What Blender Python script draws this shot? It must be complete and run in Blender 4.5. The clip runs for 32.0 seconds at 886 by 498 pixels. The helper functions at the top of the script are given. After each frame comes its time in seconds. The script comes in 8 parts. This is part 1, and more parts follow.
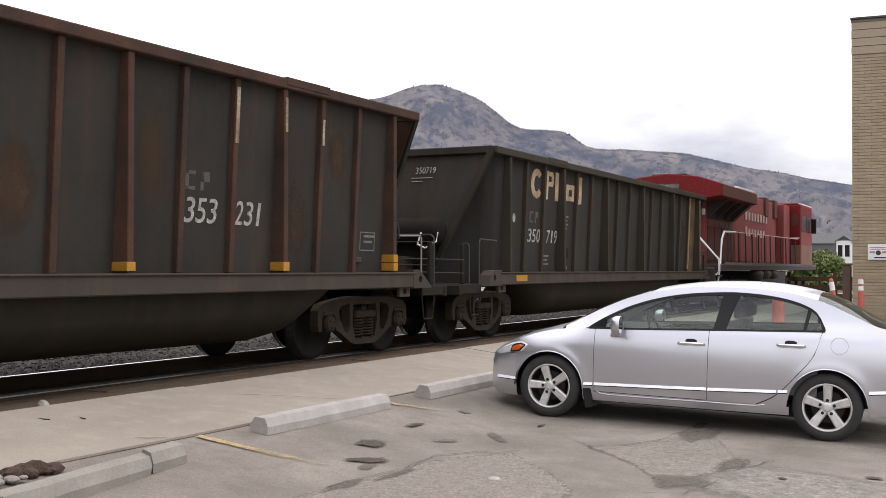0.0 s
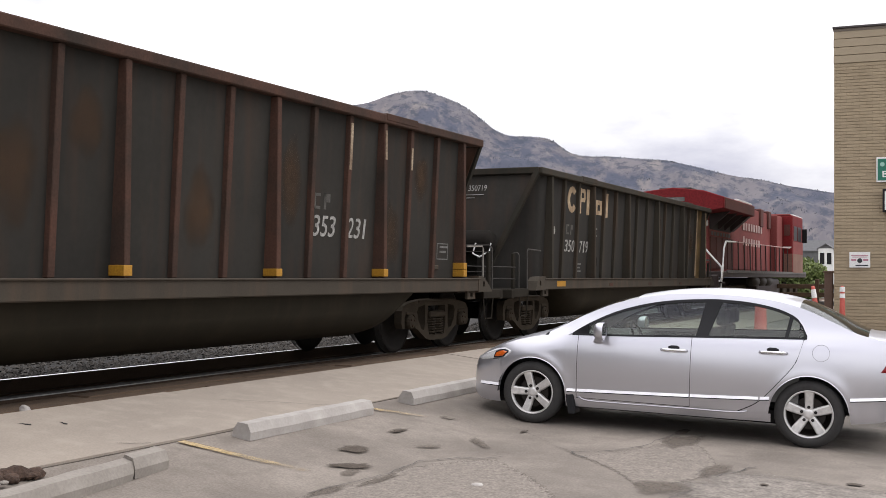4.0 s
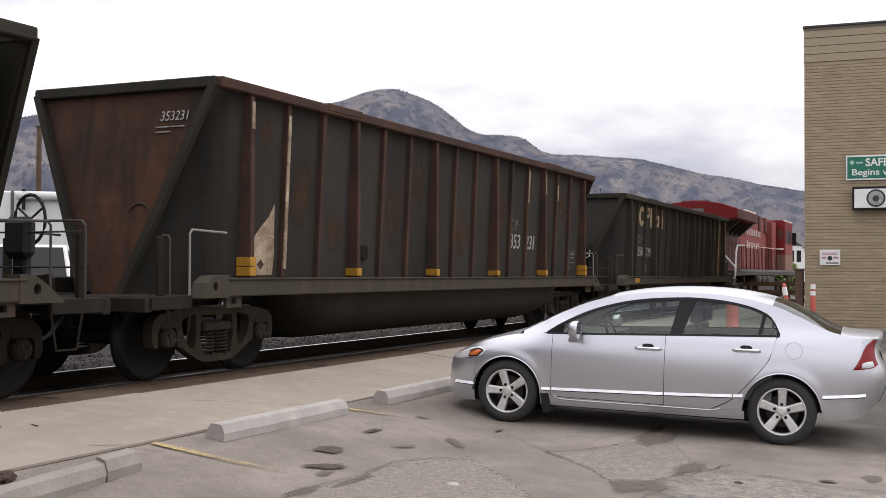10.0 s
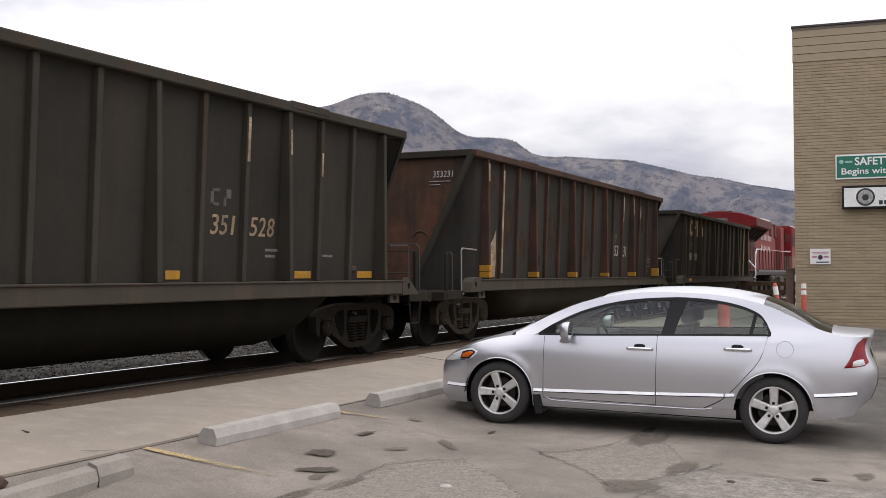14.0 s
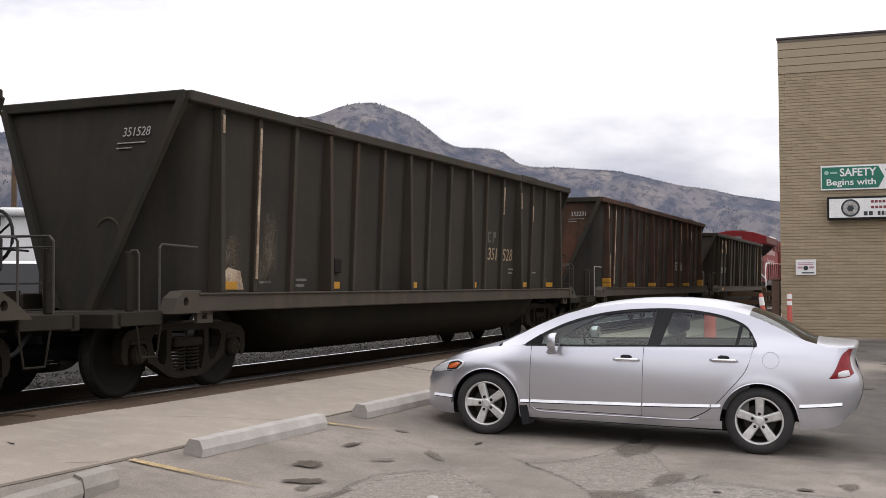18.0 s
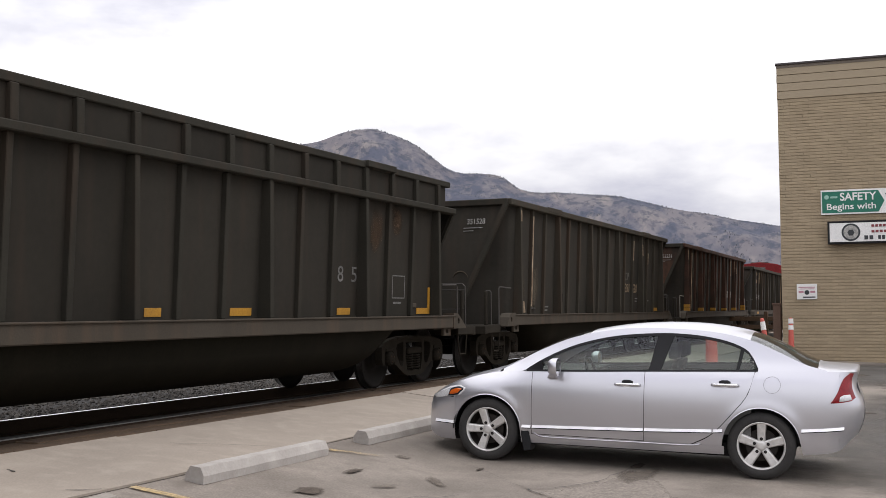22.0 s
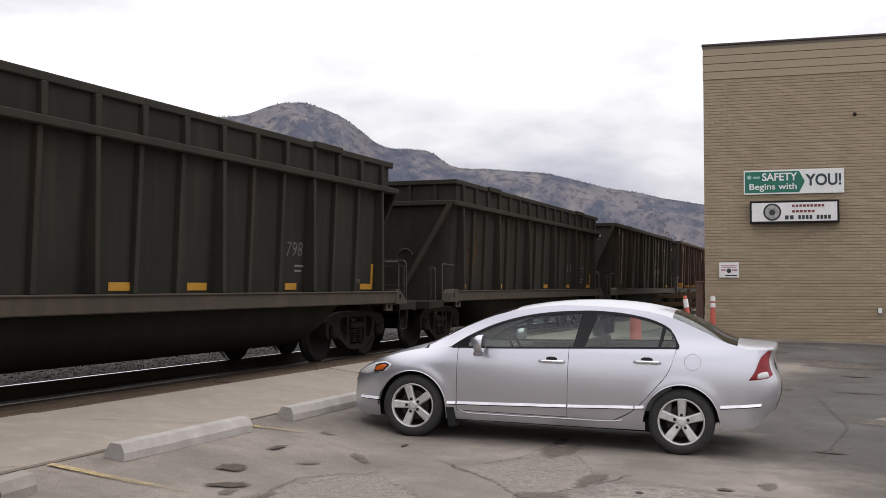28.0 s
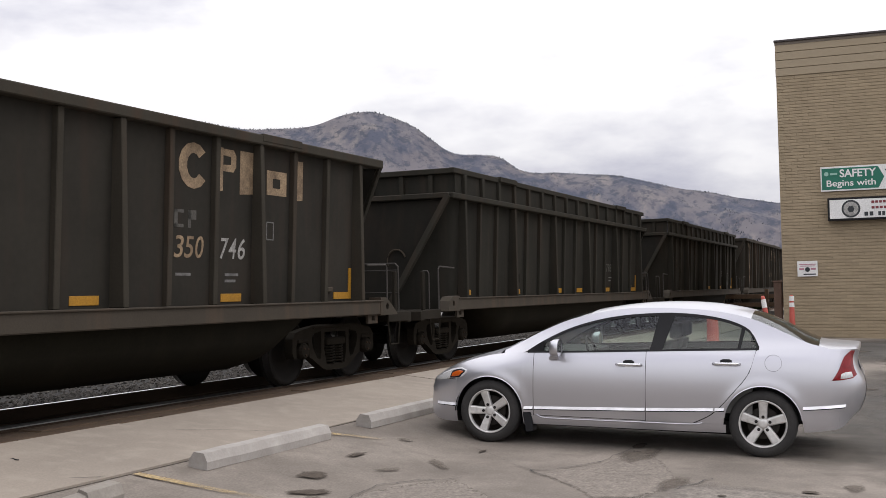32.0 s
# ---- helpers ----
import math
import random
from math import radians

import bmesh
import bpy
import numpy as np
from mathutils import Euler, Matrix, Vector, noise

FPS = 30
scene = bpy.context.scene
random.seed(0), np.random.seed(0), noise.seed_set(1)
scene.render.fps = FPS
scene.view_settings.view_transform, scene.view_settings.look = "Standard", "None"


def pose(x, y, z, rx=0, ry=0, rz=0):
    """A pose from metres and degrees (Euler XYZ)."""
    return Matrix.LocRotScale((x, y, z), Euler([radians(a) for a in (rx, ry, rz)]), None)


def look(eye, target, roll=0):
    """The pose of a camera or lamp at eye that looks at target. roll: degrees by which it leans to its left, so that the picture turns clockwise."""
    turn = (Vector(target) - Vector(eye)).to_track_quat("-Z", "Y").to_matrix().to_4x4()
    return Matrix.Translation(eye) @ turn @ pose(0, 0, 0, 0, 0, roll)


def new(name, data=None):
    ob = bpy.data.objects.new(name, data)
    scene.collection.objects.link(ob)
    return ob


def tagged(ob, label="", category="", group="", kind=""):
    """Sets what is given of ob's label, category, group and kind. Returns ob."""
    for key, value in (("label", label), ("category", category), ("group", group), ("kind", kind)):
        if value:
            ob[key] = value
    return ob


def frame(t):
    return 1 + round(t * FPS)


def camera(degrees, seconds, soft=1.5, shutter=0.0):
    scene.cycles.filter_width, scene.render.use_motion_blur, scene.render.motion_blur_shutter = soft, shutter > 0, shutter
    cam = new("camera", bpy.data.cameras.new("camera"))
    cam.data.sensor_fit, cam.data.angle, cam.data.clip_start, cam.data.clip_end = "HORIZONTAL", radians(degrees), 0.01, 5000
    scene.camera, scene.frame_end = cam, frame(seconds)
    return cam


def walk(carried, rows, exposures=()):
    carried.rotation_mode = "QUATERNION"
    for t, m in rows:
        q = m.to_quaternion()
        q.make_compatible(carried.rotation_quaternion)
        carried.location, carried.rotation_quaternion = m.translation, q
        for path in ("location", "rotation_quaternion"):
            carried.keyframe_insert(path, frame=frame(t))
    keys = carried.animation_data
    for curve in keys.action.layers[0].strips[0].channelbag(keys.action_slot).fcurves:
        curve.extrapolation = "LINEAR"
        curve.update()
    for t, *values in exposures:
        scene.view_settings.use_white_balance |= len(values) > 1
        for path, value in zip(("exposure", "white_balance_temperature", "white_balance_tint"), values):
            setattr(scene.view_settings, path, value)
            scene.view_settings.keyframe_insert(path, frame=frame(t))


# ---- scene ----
cam = camera(42.78, 32.0, soft=0.85)


def held(x, y, z, pitch, roll, yaw):
    return pose(x, y, z, 90 + pitch, 0, yaw) @ pose(0, 0, 0, 0, 0, roll)


PATH = [
    (0.0, held(0.007, 0.005, 1.599, 0.95, 0.21, 27.36)),
    (0.5, held(0.016, 0.004, 1.601, 1.41, 0.03, 27.19)),
    (1.0, held(0.018, -0.006, 1.600, 1.72, 0.12, 26.82)),
    (1.5, held(0.021, -0.007, 1.595, 1.81, 0.22, 26.59)),
    (2.0, held(0.020, -0.004, 1.600, 1.80, 0.36, 26.62)),
    (2.5, held(0.018, -0.007, 1.602, 1.63, 0.33, 26.55)),
    (3.0, held(0.019, -0.001, 1.601, 1.62, 0.36, 26.56)),
    (3.5, held(0.014, -0.001, 1.597, 1.37, 0.45, 26.62)),
    (5.5, held(0.004, -0.012, 1.601, 1.17, 0.49, 26.17)),
    (6.0, held(-0.001, -0.008, 1.601, 1.13, 0.69, 26.13)),
    (6.5, held(0.001, -0.005, 1.603, 0.92, 0.47, 25.97)),
    (7.0, held(-0.006, -0.001, 1.598, 0.84, 0.31, 26.23)),
    (7.5, held(-0.012, -0.006, 1.602, 0.88, -0.03, 26.44)),
    (8.0, held(-0.011, -0.009, 1.600, 1.09, 0.25, 26.31)),
    (8.5, held(-0.013, -0.000, 1.599, 1.24, 0.48, 25.83)),
    (9.0, held(-0.013, 0.006, 1.592, 1.04, 0.44, 25.25)),
    (9.5, held(-0.019, 0.014, 1.601, 0.84, 0.38, 25.23)),
    (10.0, held(-0.018, 0.013, 1.602, 1.20, 0.26, 25.15)),
    (10.5, held(-0.020, 0.006, 1.603, 1.44, 0.13, 25.17)),
    (11.0, held(-0.010, 0.002, 1.600, 1.72, 0.49, 25.10)),
    (11.5, held(-0.014, 0.004, 1.599, 1.49, 0.39, 24.85)),
    (12.0, held(-0.017, 0.003, 1.600, 1.28, 0.22, 24.87)),
    (12.5, held(-0.015, 0.009, 1.598, 1.33, 0.05, 25.05)),
    (13.0, held(-0.016, 0.009, 1.596, 1.33, -0.01, 25.06)),
    (13.5, held(-0.014, 0.010, 1.595, 1.41, 0.13, 24.84)),
    (14.0, held(-0.013, 0.016, 1.594, 1.35, -0.27, 24.72)),
    (14.5, held(-0.016, 0.012, 1.596, 1.55, -0.11, 24.68)),
    (16.5, held(-0.016, 0.022, 1.595, 1.61, -0.10, 24.30)),
    (17.0, held(-0.013, 0.028, 1.598, 1.57, -0.23, 24.21)),
    (17.5, held(-0.006, 0.016, 1.596, 1.69, -0.09, 24.21)),
    (18.0, held(-0.008, 0.006, 1.601, 1.86, -0.24, 24.06)),
    (18.5, held(-0.004, 0.004, 1.598, 1.95, -0.44, 24.18)),
    (19.0, held(-0.000, 0.002, 1.601, 2.09, -0.25, 24.19)),
    (19.5, held(0.001, 0.003, 1.604, 2.33, -0.29, 24.20)),
    (20.0, held(0.001, 0.003, 1.600, 2.59, -0.15, 24.08)),
    (20.5, held(-0.003, 0.006, 1.603, 2.51, -0.22, 24.08)),
    (21.0, held(-0.002, 0.004, 1.604, 2.45, -0.39, 24.07)),
    (21.5, held(0.005, -0.006, 1.602, 3.06, -0.28, 24.10)),
    (22.0, held(0.005, -0.013, 1.601, 3.16, -0.45, 24.11)),
    (22.5, held(-0.000, -0.016, 1.606, 3.26, -0.36, 24.21)),
    (23.0, held(0.002, -0.023, 1.610, 3.22, -0.02, 24.35)),
    (23.5, held(0.000, -0.022, 1.611, 3.09, -0.14, 24.45)),
    (24.0, held(0.007, -0.028, 1.609, 3.61, -0.25, 24.62)),
    (24.5, held(0.013, -0.026, 1.607, 3.69, -0.24, 24.36)),
    (26.5, held(0.006, -0.022, 1.606, 3.26, 0.73, 23.07)),
    (27.0, held(0.011, -0.018, 1.607, 2.61, -0.05, 22.04)),
    (27.5, held(0.018, 0.002, 1.611, 2.09, 0.17, 20.50)),
    (28.0, held(0.020, 0.011, 1.612, 1.90, -0.06, 20.52)),
    (28.5, held(0.015, 0.015, 1.612, 1.92, -0.34, 21.74)),
    (29.0, held(0.008, 0.015, 1.613, 2.26, -0.54, 22.33)),
    (29.5, held(0.009, 0.004, 1.613, 2.15, -0.80, 22.49)),
    (30.0, held(0.004, 0.007, 1.616, 1.98, -0.38, 23.10)),
    (30.5, held(0.001, -0.000, 1.610, 2.10, -0.46, 23.80)),
    (31.0, held(0.005, -0.010, 1.608, 2.11, -0.65, 24.35)),
    (31.5, held(0.004, -0.003, 1.611, 2.26, -0.92, 24.16)),
    (32.0, held(0.007, -0.005, 1.611, 2.24, -1.25, 24.14)),
]
walk(cam, PATH, exposures=[(0.0, 0.04), (3.0, 0.04), (7.0, -0.06), (10.0, -0.12), (13.0, -0.19), (17.0, -0.14), (21.0, -0.12), (24.0, -0.14), (27.0, -0.32), (28.0, -0.27), (32.0, -0.26)])

# ---- light ----
world = bpy.data.worlds.new("overcast_sky")
scene.world = world
world.use_nodes = True
wt = world.node_tree
wt.nodes.clear()
w_out = wt.nodes.new("ShaderNodeOutputWorld")
w_bg = wt.nodes.new("ShaderNodeBackground")
w_sky = wt.nodes.new("ShaderNodeTexSky")
w_sky.sky_type = "NISHITA"
w_sky.sun_disc = False
w_sky.sun_elevation = radians(48)
w_sky.sun_rotation = radians(61)
w_gain = wt.nodes.new("ShaderNodeMix")
w_gain.data_type = "RGBA"
w_gain.blend_type = "MULTIPLY"
w_gain.inputs[0].default_value = 1.0
w_gain.inputs[7].default_value = (0.10, 0.10, 0.10, 1)
w_co = wt.nodes.new("ShaderNodeTexCoord")
w_map = wt.nodes.new("ShaderNodeMapping")
w_map.inputs["Scale"].default_value = (1.0, 1.0, 2.6)
w_map.inputs["Location"].default_value = (0.35, 0.0, 0.0)
w_noise = wt.nodes.new("ShaderNodeTexNoise")
w_noise.inputs["Scale"].default_value = 2.3
w_noise.inputs["Detail"].default_value = 7
w_noise.inputs["Roughness"].default_value = 0.55
w_ramp = wt.nodes.new("ShaderNodeValToRGB")
w_ramp.color_ramp.elements[0].position = 0.37
w_ramp.color_ramp.elements[0].color = (0.61, 0.605, 0.72, 1)
w_ramp.color_ramp.elements[1].position = 0.525
w_ramp.color_ramp.elements[1].color = (1.14, 1.12, 1.14, 1)
w_mix = wt.nodes.new("ShaderNodeMix")
w_mix.data_type = "RGBA"
w_mix.inputs[0].default_value = 0.93
wt.links.new(w_co.outputs["Generated"], w_map.inputs["Vector"])
wt.links.new(w_map.outputs[0], w_noise.inputs["Vector"])
wt.links.new(w_noise.outputs["Fac"], w_ramp.inputs["Fac"])
wt.links.new(w_sky.outputs[0], w_gain.inputs[6])
wt.links.new(w_gain.outputs[2], w_mix.inputs[6])
wt.links.new(w_ramp.outputs[0], w_mix.inputs[7])
# An overcast sky is brightest overhead.
w_sep = wt.nodes.new("ShaderNodeSeparateXYZ")
wt.links.new(w_co.outputs["Generated"], w_sep.inputs[0])
w_up = wt.nodes.new("ShaderNodeMapRange")
w_up.inputs[1].default_value, w_up.inputs[2].default_value = 0.0, 1.0
w_up.inputs[3].default_value, w_up.inputs[4].default_value = 0.93, 2.15
wt.links.new(w_sep.outputs[2], w_up.inputs[0])
w_over = wt.nodes.new("ShaderNodeMix")
w_over.data_type = "RGBA"
w_over.blend_type = "MULTIPLY"
w_over.inputs[0].default_value = 1.0
wt.links.new(w_mix.outputs[2], w_over.inputs[6])
wt.links.new(w_up.outputs[0], w_over.inputs[7])
wt.links.new(w_over.outputs[2], w_bg.inputs["Color"])
w_bg.inputs["Strength"].default_value = 1.0
wt.links.new(w_bg.outputs[0], w_out.inputs[0])

sun = new("sun", bpy.data.lights.new("sun", "SUN"))
sun.data.energy = 1.0
sun.data.angle = radians(25)
sun.data.color = (1.0, 0.96, 0.90)
sun.matrix_world = look((22, 26, 36), (0, 14, 0))

# ---- materials ----
def surface(name, base, rough=0.6, metal=0.0, alt=None, big=1.5, small=40.0, amount=0.5, bump=0.1, spec=0.5, streak=None, coat=0.0, island=0.0, grit=1.0):
    """A procedural surface: two scales of stain and grain, fine relief and, with streak, upright rust runs of that colour."""
    m = bpy.data.materials.new(name)
    m.use_nodes = True
    nt = m.node_tree
    b = nt.nodes["Principled BSDF"]
    b.inputs["Roughness"].default_value = rough
    b.inputs["Metallic"].default_value = metal
    b.inputs["Specular IOR Level"].default_value = spec
    b.inputs["Coat Weight"].default_value = coat
    b.inputs["Coat Roughness"].default_value = 0.06
    alt = alt or tuple(c * 0.6 for c in base)
    co = nt.nodes.new("ShaderNodeTexCoord")
    n1 = nt.nodes.new("ShaderNodeTexNoise")
    n1.inputs["Scale"].default_value = big
    n1.inputs["Detail"].default_value = 6
    n1.inputs["Roughness"].default_value = 0.6
    n2 = nt.nodes.new("ShaderNodeTexNoise")
    n2.inputs["Scale"].default_value = small
    n2.inputs["Detail"].default_value = 4
    for n in (n1, n2):
        nt.links.new(co.outputs["Object"], n.inputs["Vector"])
    r1 = nt.nodes.new("ShaderNodeMapRange")
    r1.inputs[1].default_value, r1.inputs[2].default_value = 0.36, 0.68
    r1.inputs[4].default_value = amount
    nt.links.new(n1.outputs["Fac"], r1.inputs[0])
    mix = nt.nodes.new("ShaderNodeMix")
    mix.data_type = "RGBA"
    mix.inputs[6].default_value = (*base, 1)
    mix.inputs[7].default_value = (*alt, 1)
    nt.links.new(r1.outputs[0], mix.inputs[0])
    last = mix.outputs[2]
    grain = nt.nodes.new("ShaderNodeMapRange")
    grain.inputs[1].default_value, grain.inputs[2].default_value = 0.3, 0.7
    grain.inputs[3].default_value, grain.inputs[4].default_value = 1 - 0.35 * amount * grit, 1 + 0.3 * amount * grit
    nt.links.new(n2.outputs["Fac"], grain.inputs[0])
    mul = nt.nodes.new("ShaderNodeMix")
    mul.data_type = "RGBA"
    mul.blend_type = "MULTIPLY"
    mul.inputs[0].default_value = 1
    nt.links.new(last, mul.inputs[6])
    nt.links.new(grain.outputs[0], mul.inputs[7])
    last = mul.outputs[2]
    if streak:
        mp = nt.nodes.new("ShaderNodeMapping")
        mp.inputs["Scale"].default_value = (3.0, 3.0, 0.35)
        nt.links.new(co.outputs["Object"], mp.inputs["Vector"])
        n3 = nt.nodes.new("ShaderNodeTexNoise")
        n3.inputs["Scale"].default_value = 1.6
        n3.inputs["Detail"].default_value = 5
        nt.links.new(mp.outputs[0], n3.inputs["Vector"])
        r3 = nt.nodes.new("ShaderNodeMapRange")
        r3.inputs[1].default_value, r3.inputs[2].default_value = 0.50, 0.72
        r3.inputs[4].default_value = streak[3]
        nt.links.new(n3.outputs["Fac"], r3.inputs[0])
        mx = nt.nodes.new("ShaderNodeMix")
        mx.data_type = "RGBA"
        mx.inputs[7].default_value = (*streak[:3], 1)
        nt.links.new(r3.outputs[0], mx.inputs[0])
        nt.links.new(last, mx.inputs[6])
        last = mx.outputs[2]
    if island:
        oi = nt.nodes.new("ShaderNodeObjectInfo")
        ge = nt.nodes.new("ShaderNodeNewGeometry")
        ad = nt.nodes.new("ShaderNodeMath")
        ad.operation = "ADD"
        nt.links.new(oi.outputs["Random"], ad.inputs[0])
        nt.links.new(ge.outputs["Random Per Island"], ad.inputs[1])
        fr = nt.nodes.new("ShaderNodeMath")
        fr.operation = "FRACT"
        nt.links.new(ad.outputs[0], fr.inputs[0])
        rg = nt.nodes.new("ShaderNodeMapRange")
        rg.inputs[3].default_value, rg.inputs[4].default_value = 1 - island, 1 + island
        nt.links.new(fr.outputs[0], rg.inputs[0])
        mi = nt.nodes.new("ShaderNodeMix")
        mi.data_type = "RGBA"
        mi.blend_type = "MULTIPLY"
        mi.inputs[0].default_value = 1
        nt.links.new(last, mi.inputs[6])
        nt.links.new(rg.outputs[0], mi.inputs[7])
        last = mi.outputs[2]
    nt.links.new(last, b.inputs["Base Color"])
    if bump:
        bp = nt.nodes.new("ShaderNodeBump")
        bp.inputs["Strength"].default_value = bump
        bp.inputs["Distance"].default_value = 0.01
        nt.links.new(n2.outputs["Fac"], bp.inputs["Height"])
        nt.links.new(bp.outputs[0], b.inputs["Normal"])
    return m


M_steel = surface("sooty_steel", (0.0235, 0.0217, 0.0188), 0.85, alt=(0.0130, 0.0119, 0.0103), big=0.9, small=14, grit=0.35, spec=0.3, island=0.16, bump=0.03, streak=(0.045, 0.031, 0.023, 0.5))
M_steel_red = surface("sooty_steel_rusty", (0.033, 0.0305, 0.0265), 0.85, alt=(0.0175, 0.0162, 0.0142), big=0.9, small=14, grit=0.35, spec=0.15, island=0.16, bump=0.03, streak=(0.052, 0.034, 0.025, 0.6))
M_steel_green = surface("sooty_steel_dark", (0.0205, 0.0192, 0.0152), 0.85, alt=(0.0100, 0.0095, 0.0076), big=0.9, small=14, grit=0.35, spec=0.15, island=0.16, bump=0.03, streak=(0.036, 0.028, 0.021, 0.5))
M_steel_brown = surface("sooty_steel_brownish", (0.0270, 0.0240, 0.0190), 0.85, alt=(0.0150, 0.0133, 0.0106), big=0.9, small=14, grit=0.35, spec=0.15, island=0.12, bump=0.03, streak=(0.040, 0.029, 0.021, 0.4))
M_steel_grey = surface("sooty_steel_grey", (0.0308, 0.0278, 0.0226), 0.85, alt=(0.0145, 0.0133, 0.0110), big=0.9, small=14, grit=0.35, spec=0.15, island=0.16, bump=0.03, streak=(0.042, 0.030, 0.023, 0.5))
M_rib_rust = surface("rusty_rib", (0.078, 0.040, 0.029), 0.85, alt=(0.035, 0.0265, 0.0215), spec=0.15, big=1.3, small=40, amount=1.0, grit=0.4)
M_rib = surface("sooty_rib", (0.046, 0.0405, 0.0315), 0.85, spec=0.15, alt=(0.020, 0.0175, 0.0135), big=1.0, small=40, streak=(0.058, 0.036, 0.024, 0.6), grit=0.4)
M_rib_dark = surface("sooty_dark_rib", (0.0305, 0.0282, 0.0222), 0.85, spec=0.15, alt=(0.0145, 0.0132, 0.0105), big=1.0, small=40, streak=(0.045, 0.031, 0.022, 0.5), grit=0.4)
# End sheets and decks carry shade in their colour; the streaks are rust.
M_end_shaded = surface("shaded_end_sheet", (0.0150, 0.0138, 0.0112), 0.9, spec=0.12, alt=(0.0082, 0.0075, 0.0062), big=0.7, small=12, grit=0.4, streak=(0.026, 0.019, 0.014, 0.5))
M_deck = surface("shaded_end_deck", (0.024, 0.0205, 0.016), 0.9, spec=0.12, alt=(0.012, 0.0105, 0.008), big=1.5, small=40, grit=0.4)
M_end_rust = surface("rusty_end_sheet", (0.024, 0.0195, 0.0155), 0.85, spec=0.15, alt=(0.088, 0.040, 0.024), big=0.55, small=9, amount=0.95, grit=0.4, streak=(0.020, 0.0175, 0.0145, 0.8))
M_tan_corner = surface("worn_tan_corner", (0.150, 0.100, 0.042), 0.85, spec=0.15, alt=(0.060, 0.043, 0.026), big=1.6, small=20, amount=0.9, grit=0.4, streak=(0.03, 0.026, 0.020, 0.6))
M_sill = surface("dusty_sill", (0.056, 0.047, 0.0365), 0.85, spec=0.2, alt=(0.031, 0.026, 0.020), big=1.2, small=50, streak=(0.085, 0.056, 0.038, 0.5), grit=0.4)
M_truck = surface("dusty_cast_steel", (0.056, 0.045, 0.033), 0.9, alt=(0.022, 0.018, 0.013), spec=0.15, big=4, small=60)
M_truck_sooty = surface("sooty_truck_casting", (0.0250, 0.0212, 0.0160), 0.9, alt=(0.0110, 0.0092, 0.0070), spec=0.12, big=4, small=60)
# Inner gear, tub and wheel colours are lowered to deepen the shade underneath.
M_truck_dark = surface("sooty_shaded_cast_steel", (0.011, 0.009, 0.007), 0.9, alt=(0.006, 0.005, 0.004), spec=0.2, big=4, small=60)
M_tub = surface("shaded_tub_steel", (0.0100, 0.0088, 0.0052), 0.85, alt=(0.0050, 0.0043, 0.0028), big=0.8, small=30, spec=0.1, bump=0.05, streak=(0.016, 0.0125, 0.008, 0.4))
M_tub_dusty = surface("dusty_tub_steel", (0.0215, 0.0178, 0.0105), 0.8, alt=(0.0095, 0.0078, 0.0050), big=0.8, small=20, grit=0.4, spec=0.2, bump=0.04, streak=(0.034, 0.025, 0.015, 0.45))
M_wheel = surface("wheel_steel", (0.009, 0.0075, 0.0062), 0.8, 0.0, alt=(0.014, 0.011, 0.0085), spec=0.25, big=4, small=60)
# Whitened and roughened steel that imitates the sky's glint on the far rail.
M_tread = surface("glint_bright_steel", (0.93, 0.93, 0.93), 0.5, 1.0, alt=(0.4, 0.38, 0.36), big=6, small=80, bump=0.02)
M_stain = surface("rust_stain", (0.082, 0.048, 0.027), 0.9, spec=0.15, alt=(0.052, 0.034, 0.022), big=2.5, small=20, amount=0.9)
M_orange_rust = surface("orange_rust_bloom", (0.098, 0.056, 0.022), 0.9, spec=0.15, alt=(0.060, 0.036, 0.017), big=2.5, small=20, amount=0.9)
M_dust = surface("pale_dust_haze", (0.135, 0.112, 0.082), 0.9, spec=0.15, alt=(0.06, 0.05, 0.038), big=4, small=20, amount=0.9)
M_tread_dark = surface("worn_dim_tread", (0.30, 0.29, 0.28), 0.4, 1.0, alt=(0.16, 0.15, 0.14), big=6, small=80, bump=0.02)
M_black = surface("black_rubber", (0.009, 0.009, 0.009), 0.8, big=6, small=80, bump=0.05)
M_pipe = surface("handrail_pipe", (0.042, 0.037, 0.032), 0.75, alt=(0.024, 0.021, 0.018), big=5, small=60, bump=0.02)
M_pipe_pale = surface("pale_handrail_pipe", (0.20, 0.185, 0.165), 0.6, alt=(0.25, 0.22, 0.2), big=5, small=60, bump=0.02)
M_yellow = surface("yellow_reflector", (0.40, 0.195, 0.012), 0.6, alt=(0.26, 0.13, 0.015), big=6, small=70, amount=0.6, bump=0.02)
M_white = surface("stencil_white", (0.38, 0.37, 0.35), 0.8, alt=(0.14, 0.135, 0.125), big=14, small=60, amount=0.9, bump=0)
M_faint = surface("worn_stencil", (0.16, 0.155, 0.15), 0.8, alt=(0.07, 0.068, 0.064), big=10, small=60, amount=0.9, bump=0)
M_tan = surface("worn_tan_paint", (0.44, 0.33, 0.21), 0.8, alt=(0.20, 0.13, 0.075), big=5, small=50, amount=0.9, bump=0.03)
M_ghost = surface("almost_worn_away_stencil", (0.085, 0.080, 0.070), 0.85, alt=(0.045, 0.042, 0.037), big=10, small=60, amount=0.9, bump=0)
M_tan_dark = surface("dull_tan_paint", (0.30, 0.215, 0.13), 0.8, alt=(0.12, 0.08, 0.048), big=5, small=50, amount=0.9, bump=0.03)
M_bare = surface("bare_pale_patch", (0.42, 0.33, 0.235), 0.8, alt=(0.115, 0.066, 0.036), big=3.2, small=40, amount=1.0, bump=0.03)
